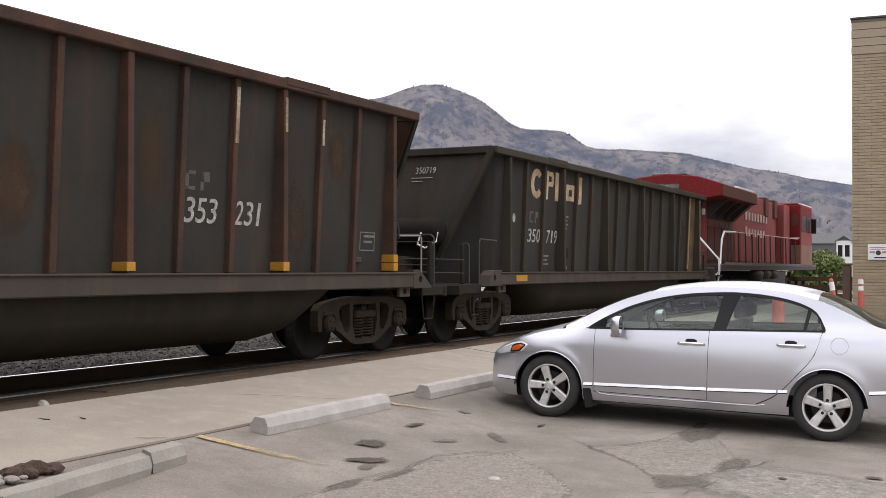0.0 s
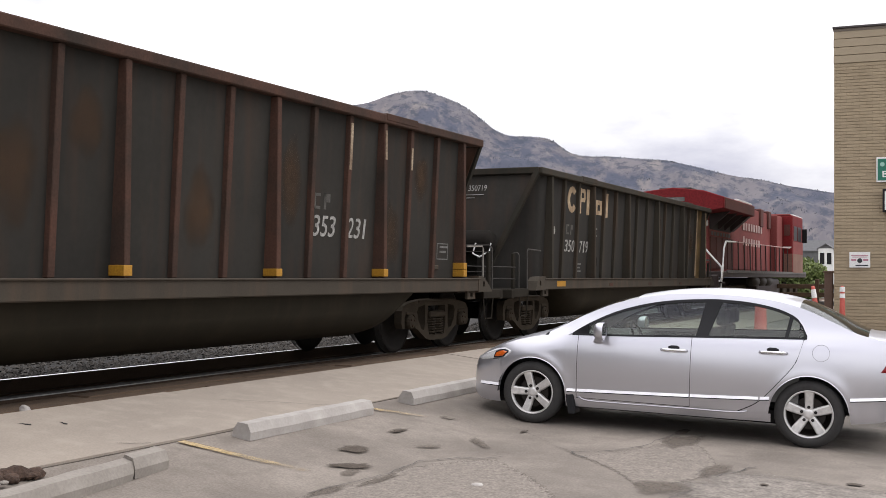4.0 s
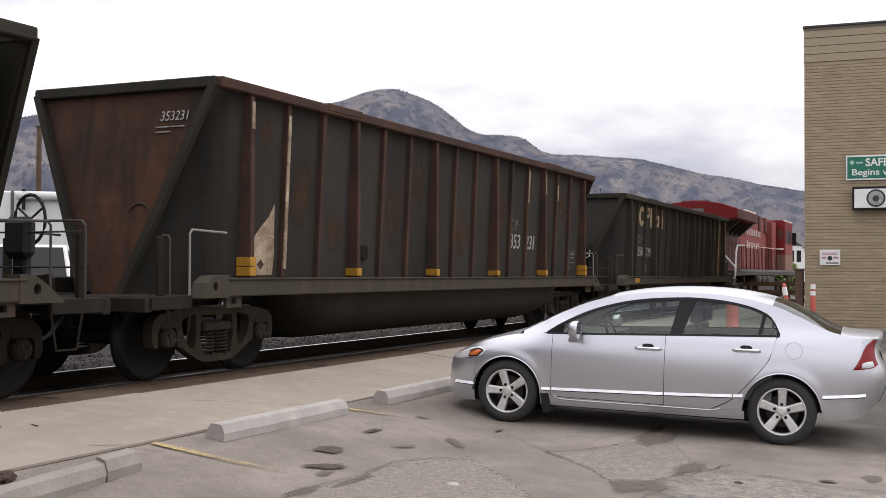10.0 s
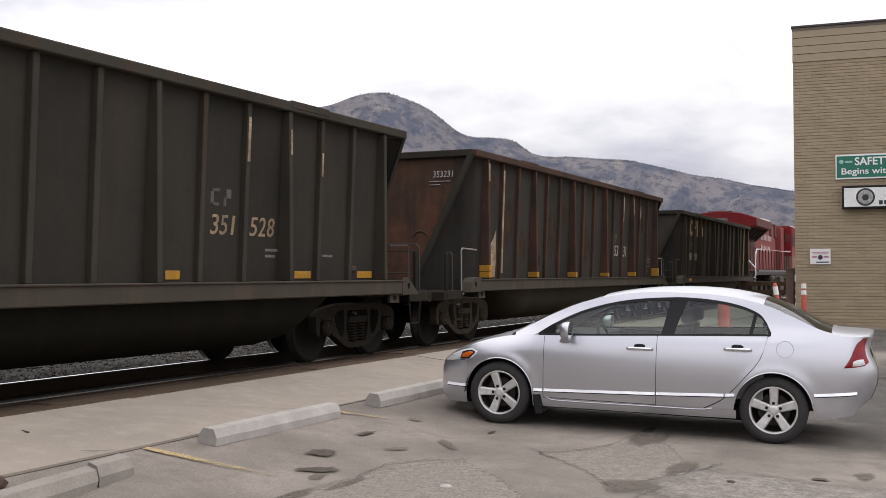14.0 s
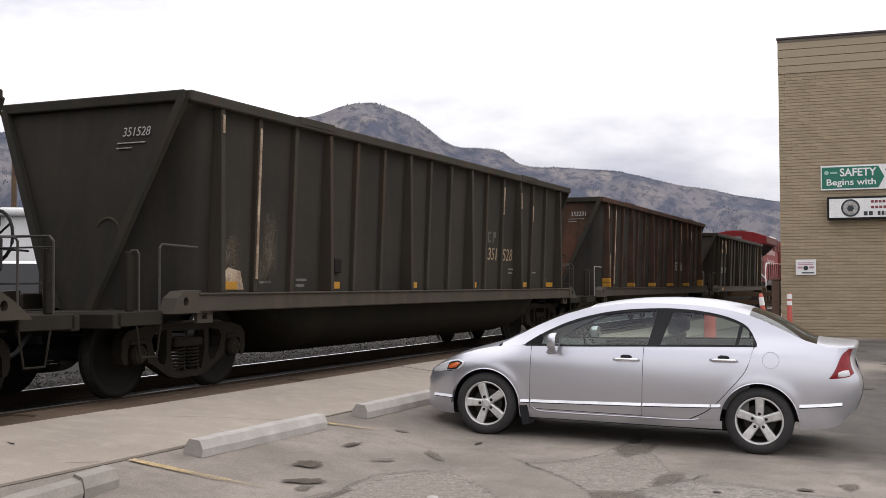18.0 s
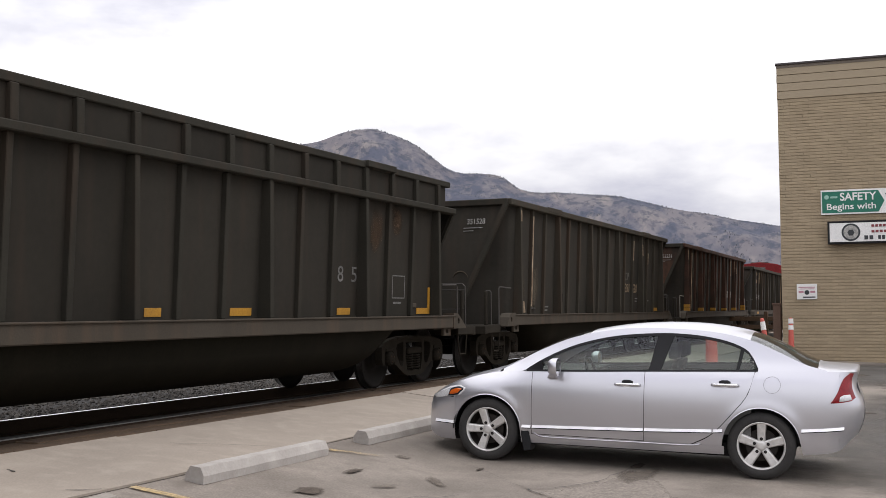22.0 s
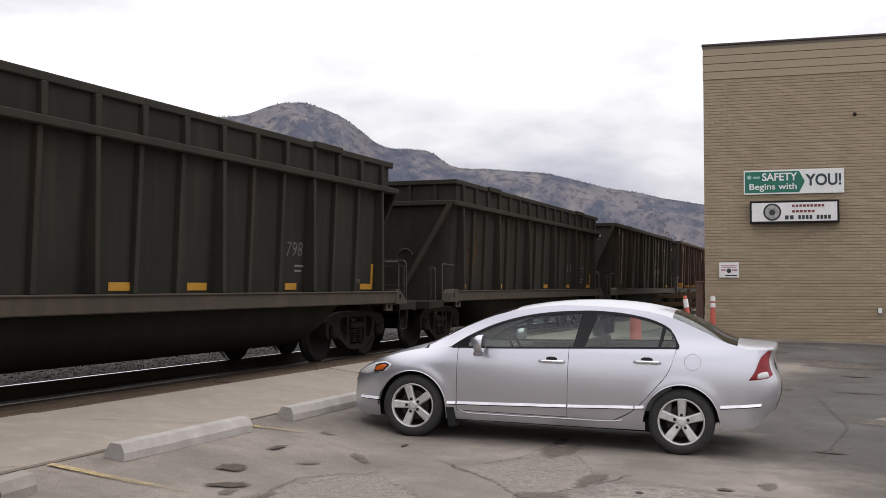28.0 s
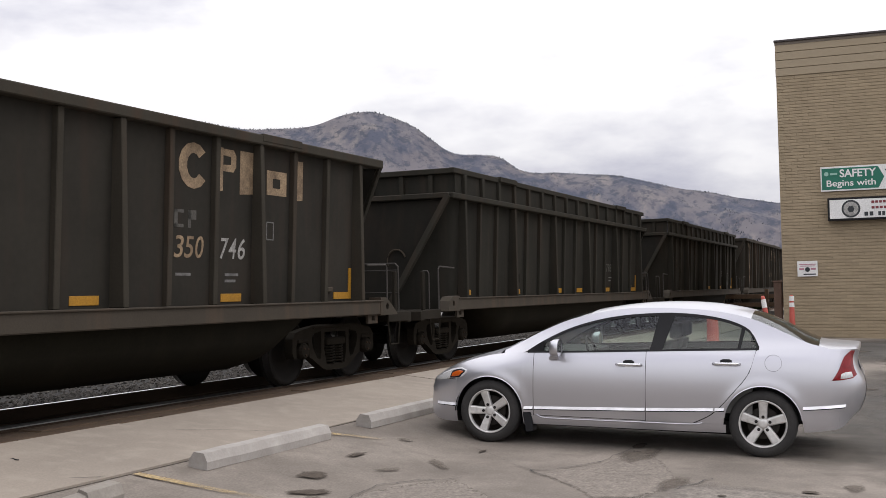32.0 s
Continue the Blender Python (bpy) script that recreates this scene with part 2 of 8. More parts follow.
M_red = surface("engine_red", (0.175, 0.016, 0.019), 0.7, spec=0.15, alt=(0.135, 0.017, 0.018), big=1.2, small=30, amount=0.7, bump=0.02)
M_red_dark = surface("engine_red_dusty", (0.245, 0.066, 0.062), 0.75, spec=0.2, alt=(0.165, 0.048, 0.045), big=1.2, small=30, bump=0.02)
M_red_brown = surface("engine_red_sooty", (0.115, 0.046, 0.040), 0.75, spec=0.2, alt=(0.075, 0.036, 0.031), big=1.2, small=30, bump=0.02)
M_cab_dust = surface("dusty_cab_side", (0.235, 0.145, 0.115), 0.85, spec=0.15, alt=(0.17, 0.095, 0.077), big=1.5, small=30, bump=0.02)
M_lettering = surface("dusty_engine_lettering", (0.58, 0.44, 0.42), 0.75, alt=(0.36, 0.22, 0.205), big=4, small=40, amount=0.9, bump=0)
M_post = surface("brown_timber", (0.14, 0.088, 0.066), 0.9, alt=(0.09, 0.058, 0.045), big=3, small=50)
M_grille = surface("grille_dark", (0.035, 0.022, 0.02), 0.6, big=3, small=50)
M_concrete = surface("platform_concrete", (0.325, 0.278, 0.232), 0.9, alt=(0.265, 0.226, 0.19), big=0.9, small=60, amount=0.9, grit=0.3, streak=(0.38, 0.33, 0.275, 0.5), bump=0.04, island=0.05)
M_curb = surface("wheel_stop_concrete", (0.41, 0.383, 0.358), 0.9, alt=(0.25, 0.227, 0.206), big=3.2, small=45, amount=0.6, grit=0.3, bump=0.08, streak=(0.22, 0.195, 0.175, 0.2))
M_asphalt = surface("old_asphalt", (0.245, 0.212, 0.182), 0.92, alt=(0.128, 0.109, 0.092), big=0.8, small=55, amount=0.95, grit=0.6, bump=0.25, streak=(0.145, 0.122, 0.102, 0.6))
M_curb_old = surface("weathered_stop_concrete", (0.285, 0.258, 0.228), 0.92, alt=(0.20, 0.178, 0.156), big=2.2, small=45, amount=0.7, grit=0.4, bump=0.15)
M_dark_asphalt = surface("dark_asphalt", (0.088, 0.081, 0.073), 0.9, alt=(0.056, 0.052, 0.046), big=0.7, small=50, amount=0.8, bump=0.2)
M_tar = surface("tar_crack", (0.045, 0.042, 0.04), 0.8, big=6, small=60)
M_oil = surface("oil_stain", (0.058, 0.046, 0.037), 0.85, spec=0.2, alt=(0.105, 0.086, 0.070), big=7, small=60, amount=0.9)
M_smear = surface("grey_smear", (0.150, 0.128, 0.108), 0.9, spec=0.2, alt=(0.130, 0.109, 0.091), big=5, small=60, amount=0.8)
M_patch = surface("coarse_asphalt", (0.245, 0.217, 0.190), 0.95, alt=(0.14, 0.122, 0.107), big=9, small=38, amount=1.0, bump=0.8)
M_gravelly = surface("coarse_patched_asphalt", (0.232, 0.201, 0.173), 0.95, alt=(0.155, 0.133, 0.114), big=16, small=48, amount=0.9, bump=0.7)
M_line = surface("worn_yellow_line", (0.47, 0.335, 0.150), 0.85, alt=(0.30, 0.24, 0.16), big=8, small=50, amount=1.0, bump=0.1)
M_ballast = surface("ballast", (0.085, 0.076, 0.067), 0.95, alt=(0.036, 0.032, 0.028), big=6, small=30, amount=0.9, bump=0.6, island=0.4)
# Oily bed colour, lowered further to hold the shade under the train.
M_dirt = surface("shaded_oily_ballast", (0.013, 0.0105, 0.008), 0.95, alt=(0.0065, 0.0052, 0.0042), big=2, small=40, amount=0.8, bump=0.4)
M_joint = surface("joint_dirt", (0.105, 0.088, 0.072), 0.95, alt=(0.05, 0.042, 0.034), big=3, small=40, amount=0.9)
M_timber = surface("old_timber", (0.105, 0.066, 0.039), 0.9, alt=(0.062, 0.040, 0.025), big=4, small=60, amount=0.8, bump=0.3)
# Near-black, so sleepers and dirt sink into the painted shade between the rails.
M_sleeper = surface("shaded_oily_timber", (0.017, 0.0135, 0.0105), 0.9, alt=(0.009, 0.0075, 0.006), big=4, small=60, amount=0.8, bump=0.3)
M_rail = surface("rail_rust", (0.046, 0.030, 0.020), 0.85, spec=0.2, alt=(0.027, 0.018, 0.012), big=3, small=60)
M_brick = surface("buff_brick", (0.350, 0.280, 0.188), 0.9, alt=(0.305, 0.243, 0.160), big=1.2, small=60, amount=0.7, bump=0.2, island=0.08)
M_roof_trim = surface("brownish_roof_trim", (0.165, 0.138, 0.112), 0.8, alt=(0.13, 0.108, 0.088), big=2, small=40, bump=0.05)
M_mortar = surface("mortar", (0.34, 0.275, 0.188), 0.95, big=2, small=60, amount=0.4, bump=0.2)
M_fascia = surface("tan_fascia_panel", (0.345, 0.282, 0.196), 0.75, alt=(0.315, 0.256, 0.176), big=0.8, small=40, amount=0.3, bump=0.03)
M_cap = surface("dark_roof_edge", (0.055, 0.045, 0.045), 0.6, big=3, small=50)
M_green = surface("sign_green", (0.010, 0.150, 0.098), 0.5, alt=(0.008, 0.125, 0.080), big=2, small=50, amount=0.3, bump=0)
M_signwhite = surface("sign_white", (0.78, 0.78, 0.77), 0.5, alt=(0.66, 0.65, 0.63), big=2, small=50, amount=0.4, bump=0)
M_ink = surface("sign_ink", (0.03, 0.035, 0.04), 0.6, big=4, small=50, bump=0)
M_inkred = surface("sign_red", (0.22, 0.04, 0.05), 0.6, big=4, small=50, bump=0)
M_emblem = surface("faded_emblem", (0.30, 0.52, 0.44), 0.6, big=4, small=50, amount=0.3, bump=0)
M_emblem_grey = surface("emblem_grey", (0.42, 0.41, 0.39), 0.6, alt=(0.2, 0.2, 0.19), big=9, small=30, amount=0.9, bump=0)
M_notice = surface("faded_notice_print", (0.50, 0.24, 0.30), 0.7, big=9, small=60, amount=0.5, bump=0)
M_signblue = surface("sign_dark_teal", (0.03, 0.055, 0.07), 0.6, big=4, small=50, bump=0)
M_orange = surface("safety_orange", (0.50, 0.105, 0.08), 0.6, alt=(0.46, 0.08, 0.06), big=3, small=50, amount=0.4, bump=0)
M_whitepaint = surface("white_paint", (0.75, 0.75, 0.74), 0.45, alt=(0.62, 0.61, 0.59), big=1.5, small=40, amount=0.4, bump=0.02)


def hillside():
    """Dry grass slopes, broken by dark scrub in patches and specks and by pale washed-out gullies. Distance haze is
    painted in as a blue-grey tint.
    """
    m = bpy.data.materials.new("hazed_dry_hillside")
    m.use_nodes = True
    nt = m.node_tree
    b = nt.nodes["Principled BSDF"]
    b.inputs["Roughness"].default_value = 0.95
    b.inputs["Specular IOR Level"].default_value = 0.1
    co = nt.nodes.new("ShaderNodeAttribute")
    co.attribute_name = "lie"
    last = None
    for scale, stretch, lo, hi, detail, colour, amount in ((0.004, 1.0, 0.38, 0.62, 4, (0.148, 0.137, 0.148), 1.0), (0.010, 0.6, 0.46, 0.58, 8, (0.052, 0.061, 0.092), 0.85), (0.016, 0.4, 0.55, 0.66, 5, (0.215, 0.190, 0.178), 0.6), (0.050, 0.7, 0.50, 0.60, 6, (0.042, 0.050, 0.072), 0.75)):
        mp = nt.nodes.new("ShaderNodeMapping")
        mp.inputs["Scale"].default_value = (1.0, stretch, 1.0)
        no = nt.nodes.new("ShaderNodeTexNoise")
        no.inputs["Scale"].default_value = scale
        no.inputs["Detail"].default_value = detail
        no.inputs["Roughness"].default_value = 0.65
        mr = nt.nodes.new("ShaderNodeMapRange")
        mr.inputs[1].default_value, mr.inputs[2].default_value, mr.inputs[4].default_value = lo, hi, amount
        mx = nt.nodes.new("ShaderNodeMix")
        mx.data_type = "RGBA"
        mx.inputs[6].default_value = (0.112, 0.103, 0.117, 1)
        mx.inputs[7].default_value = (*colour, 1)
        nt.links.new(co.outputs["Vector"], mp.inputs["Vector"])
        nt.links.new(mp.outputs[0], no.inputs["Vector"])
        nt.links.new(no.outputs["Fac"], mr.inputs[0])
        nt.links.new(mr.outputs[0], mx.inputs[0])
        if last:
            nt.links.new(last, mx.inputs[6])
        last = mx.outputs[2]
    nt.links.new(last, b.inputs["Base Color"])
    return m


M_hill = hillside()
# Pine colour is paled and blued to imitate haze over the slopes.
M_pine = surface("hazed_dark_pines", (0.046, 0.052, 0.062), 0.95, alt=(0.03, 0.036, 0.042), big=0.05, small=1.0, bump=0)
M_leaf = surface("bush_leaves", (0.150, 0.190, 0.055), 0.7, alt=(0.095, 0.130, 0.036), big=1.5, small=20, amount=0.8, bump=0, island=0.35)
M_bark = surface("bark", (0.09, 0.07, 0.055), 0.9, big=4, small=40)
M_roof = surface("grey_shingle", (0.13, 0.13, 0.135), 0.9, big=2, small=30)
M_field = surface("valley_ground", (0.20, 0.18, 0.145), 0.95, alt=(0.13, 0.125, 0.09), big=0.05, small=2.0, amount=0.9, bump=0)

# Car finishes.
M_silver = surface("silver_car_paint", (0.575, 0.575, 0.62), 0.29, 0.78, alt=(0.55, 0.55, 0.595), big=1.5, small=900, amount=0.12, bump=0, coat=0.5, spec=0.3)
M_chrome = surface("bright_trim", (0.80, 0.80, 0.81), 0.15, 1.0, alt=(0.7, 0.7, 0.7), big=5, small=80, bump=0)
M_chrome_soft = surface("bright_door_handle", (0.78, 0.78, 0.80), 0.22, 0.8, alt=(0.72, 0.72, 0.75), big=3, small=5, amount=0.3, bump=0, coat=0.5)
M_alloy = surface("alloy_wheel", (0.70, 0.69, 0.68), 0.36, 0.6, alt=(0.55, 0.54, 0.53), big=5, small=20, bump=0.02)
M_moulding = surface("bright_moulding", (0.88, 0.88, 0.90), 0.3, 0.0, alt=(0.86, 0.86, 0.88), big=2, small=5, bump=0)
M_trim = surface("black_trim", (0.008, 0.008, 0.010), 0.45, spec=0.25, big=5, small=80, bump=0)
M_brake = surface("brake_dust_metal", (0.030, 0.024, 0.021), 0.6, alt=(0.018, 0.015, 0.013), spec=0.3, big=6, small=60)
M_rubber = surface("tyre_rubber", (0.026, 0.025, 0.025), 0.85, alt=(0.045, 0.042, 0.04), big=7, small=120, amount=0.6, bump=0.2)
M_cabin = surface("cabin_cloth", (0.13, 0.128, 0.125), 0.9, big=4, small=90)
M_amber = surface("amber_lens", (0.55, 0.10, 0.01), 0.15, big=4, small=60, amount=0.3, bump=0, coat=1.0)
M_redlens = surface("red_lens", (0.25, 0.007, 0.012), 0.3, alt=(0.13, 0.005, 0.008), big=12, small=60, amount=0.8, bump=0, coat=0.25, spec=0.3)
M_lens = surface("clear_lens", (0.62, 0.62, 0.63), 0.3, 0.1, big=4, small=60, bump=0, coat=1.0)


def thin_glass(name, tint, gloss):
    """Thin glazing: a tinted clear pane with a Fresnel mirror on it."""
    m = bpy.data.materials.new(name)
    m.use_nodes = True
    nt = m.node_tree
    nt.nodes.clear()
    out = nt.nodes.new("ShaderNodeOutputMaterial")
    tr = nt.nodes.new("ShaderNodeBsdfTransparent")
    tr.inputs[0].default_value = (*tint, 1)
    gl = nt.nodes.new("ShaderNodeBsdfGlossy")
    gl.inputs["Roughness"].default_value = 0.02
    fr = nt.nodes.new("ShaderNodeFresnel")
    fr.inputs[0].default_value = gloss
    mx = nt.nodes.new("ShaderNodeMixShader")
    nt.links.new(fr.outputs[0], mx.inputs[0])
    nt.links.new(tr.outputs[0], mx.inputs[1])
    nt.links.new(gl.outputs[0], mx.inputs[2])
    nt.links.new(mx.outputs[0], out.inputs[0])
    return m


M_carglass = thin_glass("tinted_car_glass", (0.74, 0.83, 0.78), 1.70)


def worn(m, scale, cut, soft=0.45):
    """Wears a lying mark away in specks and towards its rim: bare ground shows through."""
    nt = m.node_tree
    b, out = nt.nodes["Principled BSDF"], nt.nodes["Material Output"]
    at = nt.nodes.new("ShaderNodeAttribute")
    at.attribute_name = "wear"
    co = nt.nodes.new("ShaderNodeTexCoord")
    no = nt.nodes.new("ShaderNodeTexNoise")
    no.inputs["Scale"].default_value = scale
    no.inputs["Detail"].default_value = 8
    no.inputs["Roughness"].default_value = 0.7
    nt.links.new(co.outputs["Object"], no.inputs["Vector"])
    ad = nt.nodes.new("ShaderNodeMath")
    ad.operation = "ADD"
    nt.links.new(at.outputs["Fac"], ad.inputs[0])
    nt.links.new(no.outputs["Fac"], ad.inputs[1])
    mr = nt.nodes.new("ShaderNodeMapRange")
    mr.inputs[1].default_value, mr.inputs[2].default_value = cut, cut + soft
    nt.links.new(ad.outputs[0], mr.inputs[0])
    tr = nt.nodes.new("ShaderNodeBsdfTransparent")
    mx = nt.nodes.new("ShaderNodeMixShader")
    nt.links.new(mr.outputs[0], mx.inputs[0])
    nt.links.new(tr.outputs[0], mx.inputs[1])
    nt.links.new(b.outputs[0], mx.inputs[2])
    nt.links.new(mx.outputs[0], out.inputs["Surface"])


worn(M_oil, 26.0, 0.62, 0.75)
worn(M_smear, 9.0, 0.70, 1.1)
worn(M_patch, 2.5, 0.70, 0.6)
worn(M_line, 9.0, 0.86, 0.65)
worn(M_stain, 4.0, 0.70, 1.3)
worn(M_orange_rust, 4.0, 0.62, 1.1)
worn(M_dust, 5.0, 0.75, 1.2)
worn(M_dark_asphalt, 1.1, 0.70, 0.9)
worn(M_gravelly, 24.0, 0.60, 0.10)

# ---- small builders ----
def part(name, bm, material, parent=None, label="", smooth=False):
    me = bpy.data.meshes.new(name)
    bmesh.ops.recalc_face_normals(bm, faces=bm.faces)
    if smooth:
        for f in bm.faces:
            f.smooth = True
    bm.to_mesh(me)
    bm.free()
    me.materials.append(material)
    ob = new(name, me)
    if parent:
        ob.parent = parent
    if label:
        ob["label"] = label
    return ob


def root(name, m, label, category, group="", kind=""):
    ob = new(name)
    ob.empty_display_size = 0.2
    ob.matrix_basis = m
    return tagged(ob, label, category, group, kind)


def hexa(bm, c):
    """A solid from eight corners: four below, four above, both in the same turn."""
    v = [bm.verts.new(p) for p in c]
    for q in ((3, 2, 1, 0), (4, 5, 6, 7), (0, 1, 5, 4), (1, 2, 6, 5), (2, 3, 7, 6), (3, 0, 4, 7)):
        bm.faces.new([v[i] for i in q])
    return v


def box(bm, x0, x1, y0, y1, z0, z1):
    return hexa(bm, ((x0, y0, z0), (x1, y0, z0), (x1, y1, z0), (x0, y1, z0), (x0, y0, z1), (x1, y0, z1), (x1, y1, z1), (x0, y1, z1)))


def soften(bm, w, seg=1):
    bmesh.ops.bevel(bm, geom=bm.edges[:], offset=w, segments=seg, affect="EDGES", profile=0.6)
    return bm


def boxes(*bs, bevel=0.0):
    bm = bmesh.new()
    for b in bs:
        box(bm, *b)
    return soften(bm, bevel) if bevel else bm


def bar(bm, a, b, w, h=None, up=(0, 0, 1)):
    """A straight bar of section w x h from a to b."""
    h = h or w
    a, b = Vector(a), Vector(b)
    d = (b - a).normalized()
    u = Vector(up)
    if abs(d.dot(u)) > 0.95:
        u = Vector((1, 0, 0))
    s = d.cross(u).normalized()
    u = s.cross(d)
    c = [p + s * (i * w / 2) + u * (j * h / 2) for p in (a, b) for i, j in ((-1, -1), (1, -1), (1, 1), (-1, 1))]
    hexa(bm, c)


def tube(bm, pts, r, n=6):
    """A round pipe along points."""
    pts = [Vector(p) for p in pts]
    rings = []
    for i, p in enumerate(pts):
        d = ((pts[i] - pts[i - 1]).normalized() if i else Vector()) + ((pts[i + 1] - p).normalized() if i + 1 < len(pts) else Vector())
        d.normalize()
        u = Vector((0, 0, 1)) if abs(d.z) < 0.9 else Vector((1, 0, 0))
        s = d.cross(u).normalized()
        u = s.cross(d)
        rings.append([bm.verts.new(p + r * (math.cos(a) * s + math.sin(a) * u)) for a in [2 * math.pi * k / n for k in range(n)]])
    for a, b in zip(rings, rings[1:]):
        for k in range(n):
            bm.faces.new((a[k], a[(k + 1) % n], b[(k + 1) % n], b[k]))
    bm.faces.new(rings[0][::-1])
    bm.faces.new(rings[-1])


def lathe(bm, prof, n=32, axis="x", at=(0, 0, 0), caps=True):
    """A body of revolution: prof holds (distance along the axis, radius)."""
    rings = []
    for d, r in prof:
        ring = []
        for k in range(n):
            a = 2 * math.pi * k / n
            c, s = r * math.cos(a), r * math.sin(a)
            p = {"x": (d, c, s), "y": (c, d, s), "z": (c, s, d)}[axis]
            ring.append(bm.verts.new(Vector(p) + Vector(at)))
        rings.append(ring)
    for a, b in zip(rings, rings[1:]):
        for k in range(n):
            bm.faces.new((a[k], a[(k + 1) % n], b[(k + 1) % n], b[k]))
    if caps:
        bm.faces.new(rings[0][::-1])
        bm.faces.new(rings[-1])


def plate(bm, outline, x0, x1, holes=()):
    """A plate cut to an outline in (y, z) between x0 and x1, with holes."""
    def ring(pts, x):
        return [bm.verts.new((x, y, z)) for y, z in pts]
    for x, flip in ((x0, 1), (x1, 0)):
        es = []
        for pts in (outline, *holes):
            r = ring(pts, x)
            es += [bm.edges.new((r[i], r[(i + 1) % len(r)])) for i in range(len(r))]
        bmesh.ops.triangle_fill(bm, edges=es, use_beauty=True)
    for pts in (outline, *holes):
        a, b = ring(pts, x0), ring(pts, x1)
        for i in range(len(a)):
            j = (i + 1) % len(a)
            bm.faces.new((a[i], a[j], b[j], b[i]))
    bmesh.ops.remove_doubles(bm, verts=bm.verts[:], dist=0.0005)


def sheet(bm, pts, t):
    """A thick flat or bent polygon sheet: pts in turn, pushed by the vector t."""
    t = Vector(t)
    a = [bm.verts.new(p) for p in pts]
    b = [bm.verts.new(Vector(p) + t) for p in pts]
    bm.faces.new(a)
    bm.faces.new(b[::-1])
    for i in range(len(a)):
        j = (i + 1) % len(a)
        bm.faces.new((a[i], b[i], b[j], a[j]))


def words(name, text, size, m, material, parent=None, label="", width=None, depth=0.002, bold=0.0):
    """Lettering in the built-in font, centred, as a mesh; m turns it from the plane z = 0, x to the right."""
    cu = bpy.data.curves.new(name, "FONT")
    cu.body, cu.size, cu.extrude, cu.align_x, cu.align_y = text, size, depth, "CENTER", "CENTER"
    cu.offset = bold
    tmp = bpy.data.objects.new(name, cu)
    me = bpy.data.meshes.new_from_object(tmp)
    bpy.data.objects.remove(tmp)
    me.name = name
    xs = [v.co.x for v in me.vertices]
    k = width / (max(xs) - min(xs)) if width else 1
    me.transform(m @ Matrix.Diagonal((k, 1, 1, 1)))
    me.materials.clear()
    me.materials.append(material)
    ob = new(name, me)
    if parent:
        ob.parent = parent
    if label:
        ob["label"] = label
    return ob


def from_lists(name, verts, faces, material, smooth=False):
    me = bpy.data.meshes.new(name)
    me.from_pydata(verts, [], faces)
    me.materials.append(material)
    if smooth:
        me.polygons.foreach_set("use_smooth", [True] * len(me.polygons))
    me.update()
    return new(name, me)

# ---- the lie of the land ----
BEND = -0.000528          # the track's bend: sideways metres are BEND / 2 * y * y
RAIL_Z = 0.437
TRACK_X = -8.80
EDGE_X, EDGE_Z = -7.12, 0.4535
JOINT_X, JOINT_Z = -5.72, 0.30


def bend(y):
    return BEND / 2 * y * y


def lot_z(x, y):
    z = -0.0305 * (x + 1.67) + 0.0026 * (min(y, 40) - 11)
    if x < -4.4:
        k = (-4.4 - x) / (-4.4 - JOINT_X)
        z = -0.0305 * (-4.4 + 1.67) + 0.0026 * (min(y, 40) - 11) * (1 - k) + k * (JOINT_Z - 0.012 - 0.083)
    return z


def rise(y):
    """The lot climbs gently towards the building."""
    k = min(max((y - 13) / 16, 0), 1)
    return 0.20 * k * k * (3 - 2 * k)


def strip(name, x_of, ys, z_of, cols, material, label, category, smooth=True):
    """A ground sheet: columns between two lines that follow the track's bend."""
    vs, fs = [], []
    for y in ys:
        for c in cols:
            x = x_of(c, y)
            vs.append((x, y, z_of(c, y)))
    n = len(cols)
    for i in range(len(ys) - 1):
        for j in range(n - 1):
            a = i * n + j
            fs.append((a, a + 1, a + n + 1, a + n))
    ob = from_lists(name, vs, fs, material, smooth)
    return tagged(ob, label, category, kind="structure")


Y_NEAR = [-30 + 1.0 * i for i in range(31)] + [0.5 * i for i in range(1, 80)] + [40 + 5 * i for i in range(0, 33)]
lot = strip("ground", lambda c, y: c + (bend(y) if c < -4 else 0), Y_NEAR,
            lambda c, y: lot_z(c, y) + rise(y) * (1 if c > -4 else max(0, (c + 5.72) / 1.72)) + 0.008 * noise.noise((c * 0.7, y * 0.7, 3)) + (0 if c < 29 else -0.02),
            [JOINT_X + 0.004, -5.5, -5.2, -4.8, -4.4, -4, -3.5, -3, -2.5, -2, -1.5, -1, -0.5, 0, 0.5, 1, 2, 3, 4, 6, 8, 11, 15, 20, 30],
            M_asphalt, "worn grey asphalt of the parking lot with cracks and stains", "parking lot")

# Concrete platform in slabs, from the joint with the lot to the edge beside the rail.
platform = root("platform", Matrix(), "pale concrete station platform beside the track", "platform", kind="structure")
slab_ys = [-28.15 + 6.1 * i for i in range(17)] + [80, 100, 130, 160]
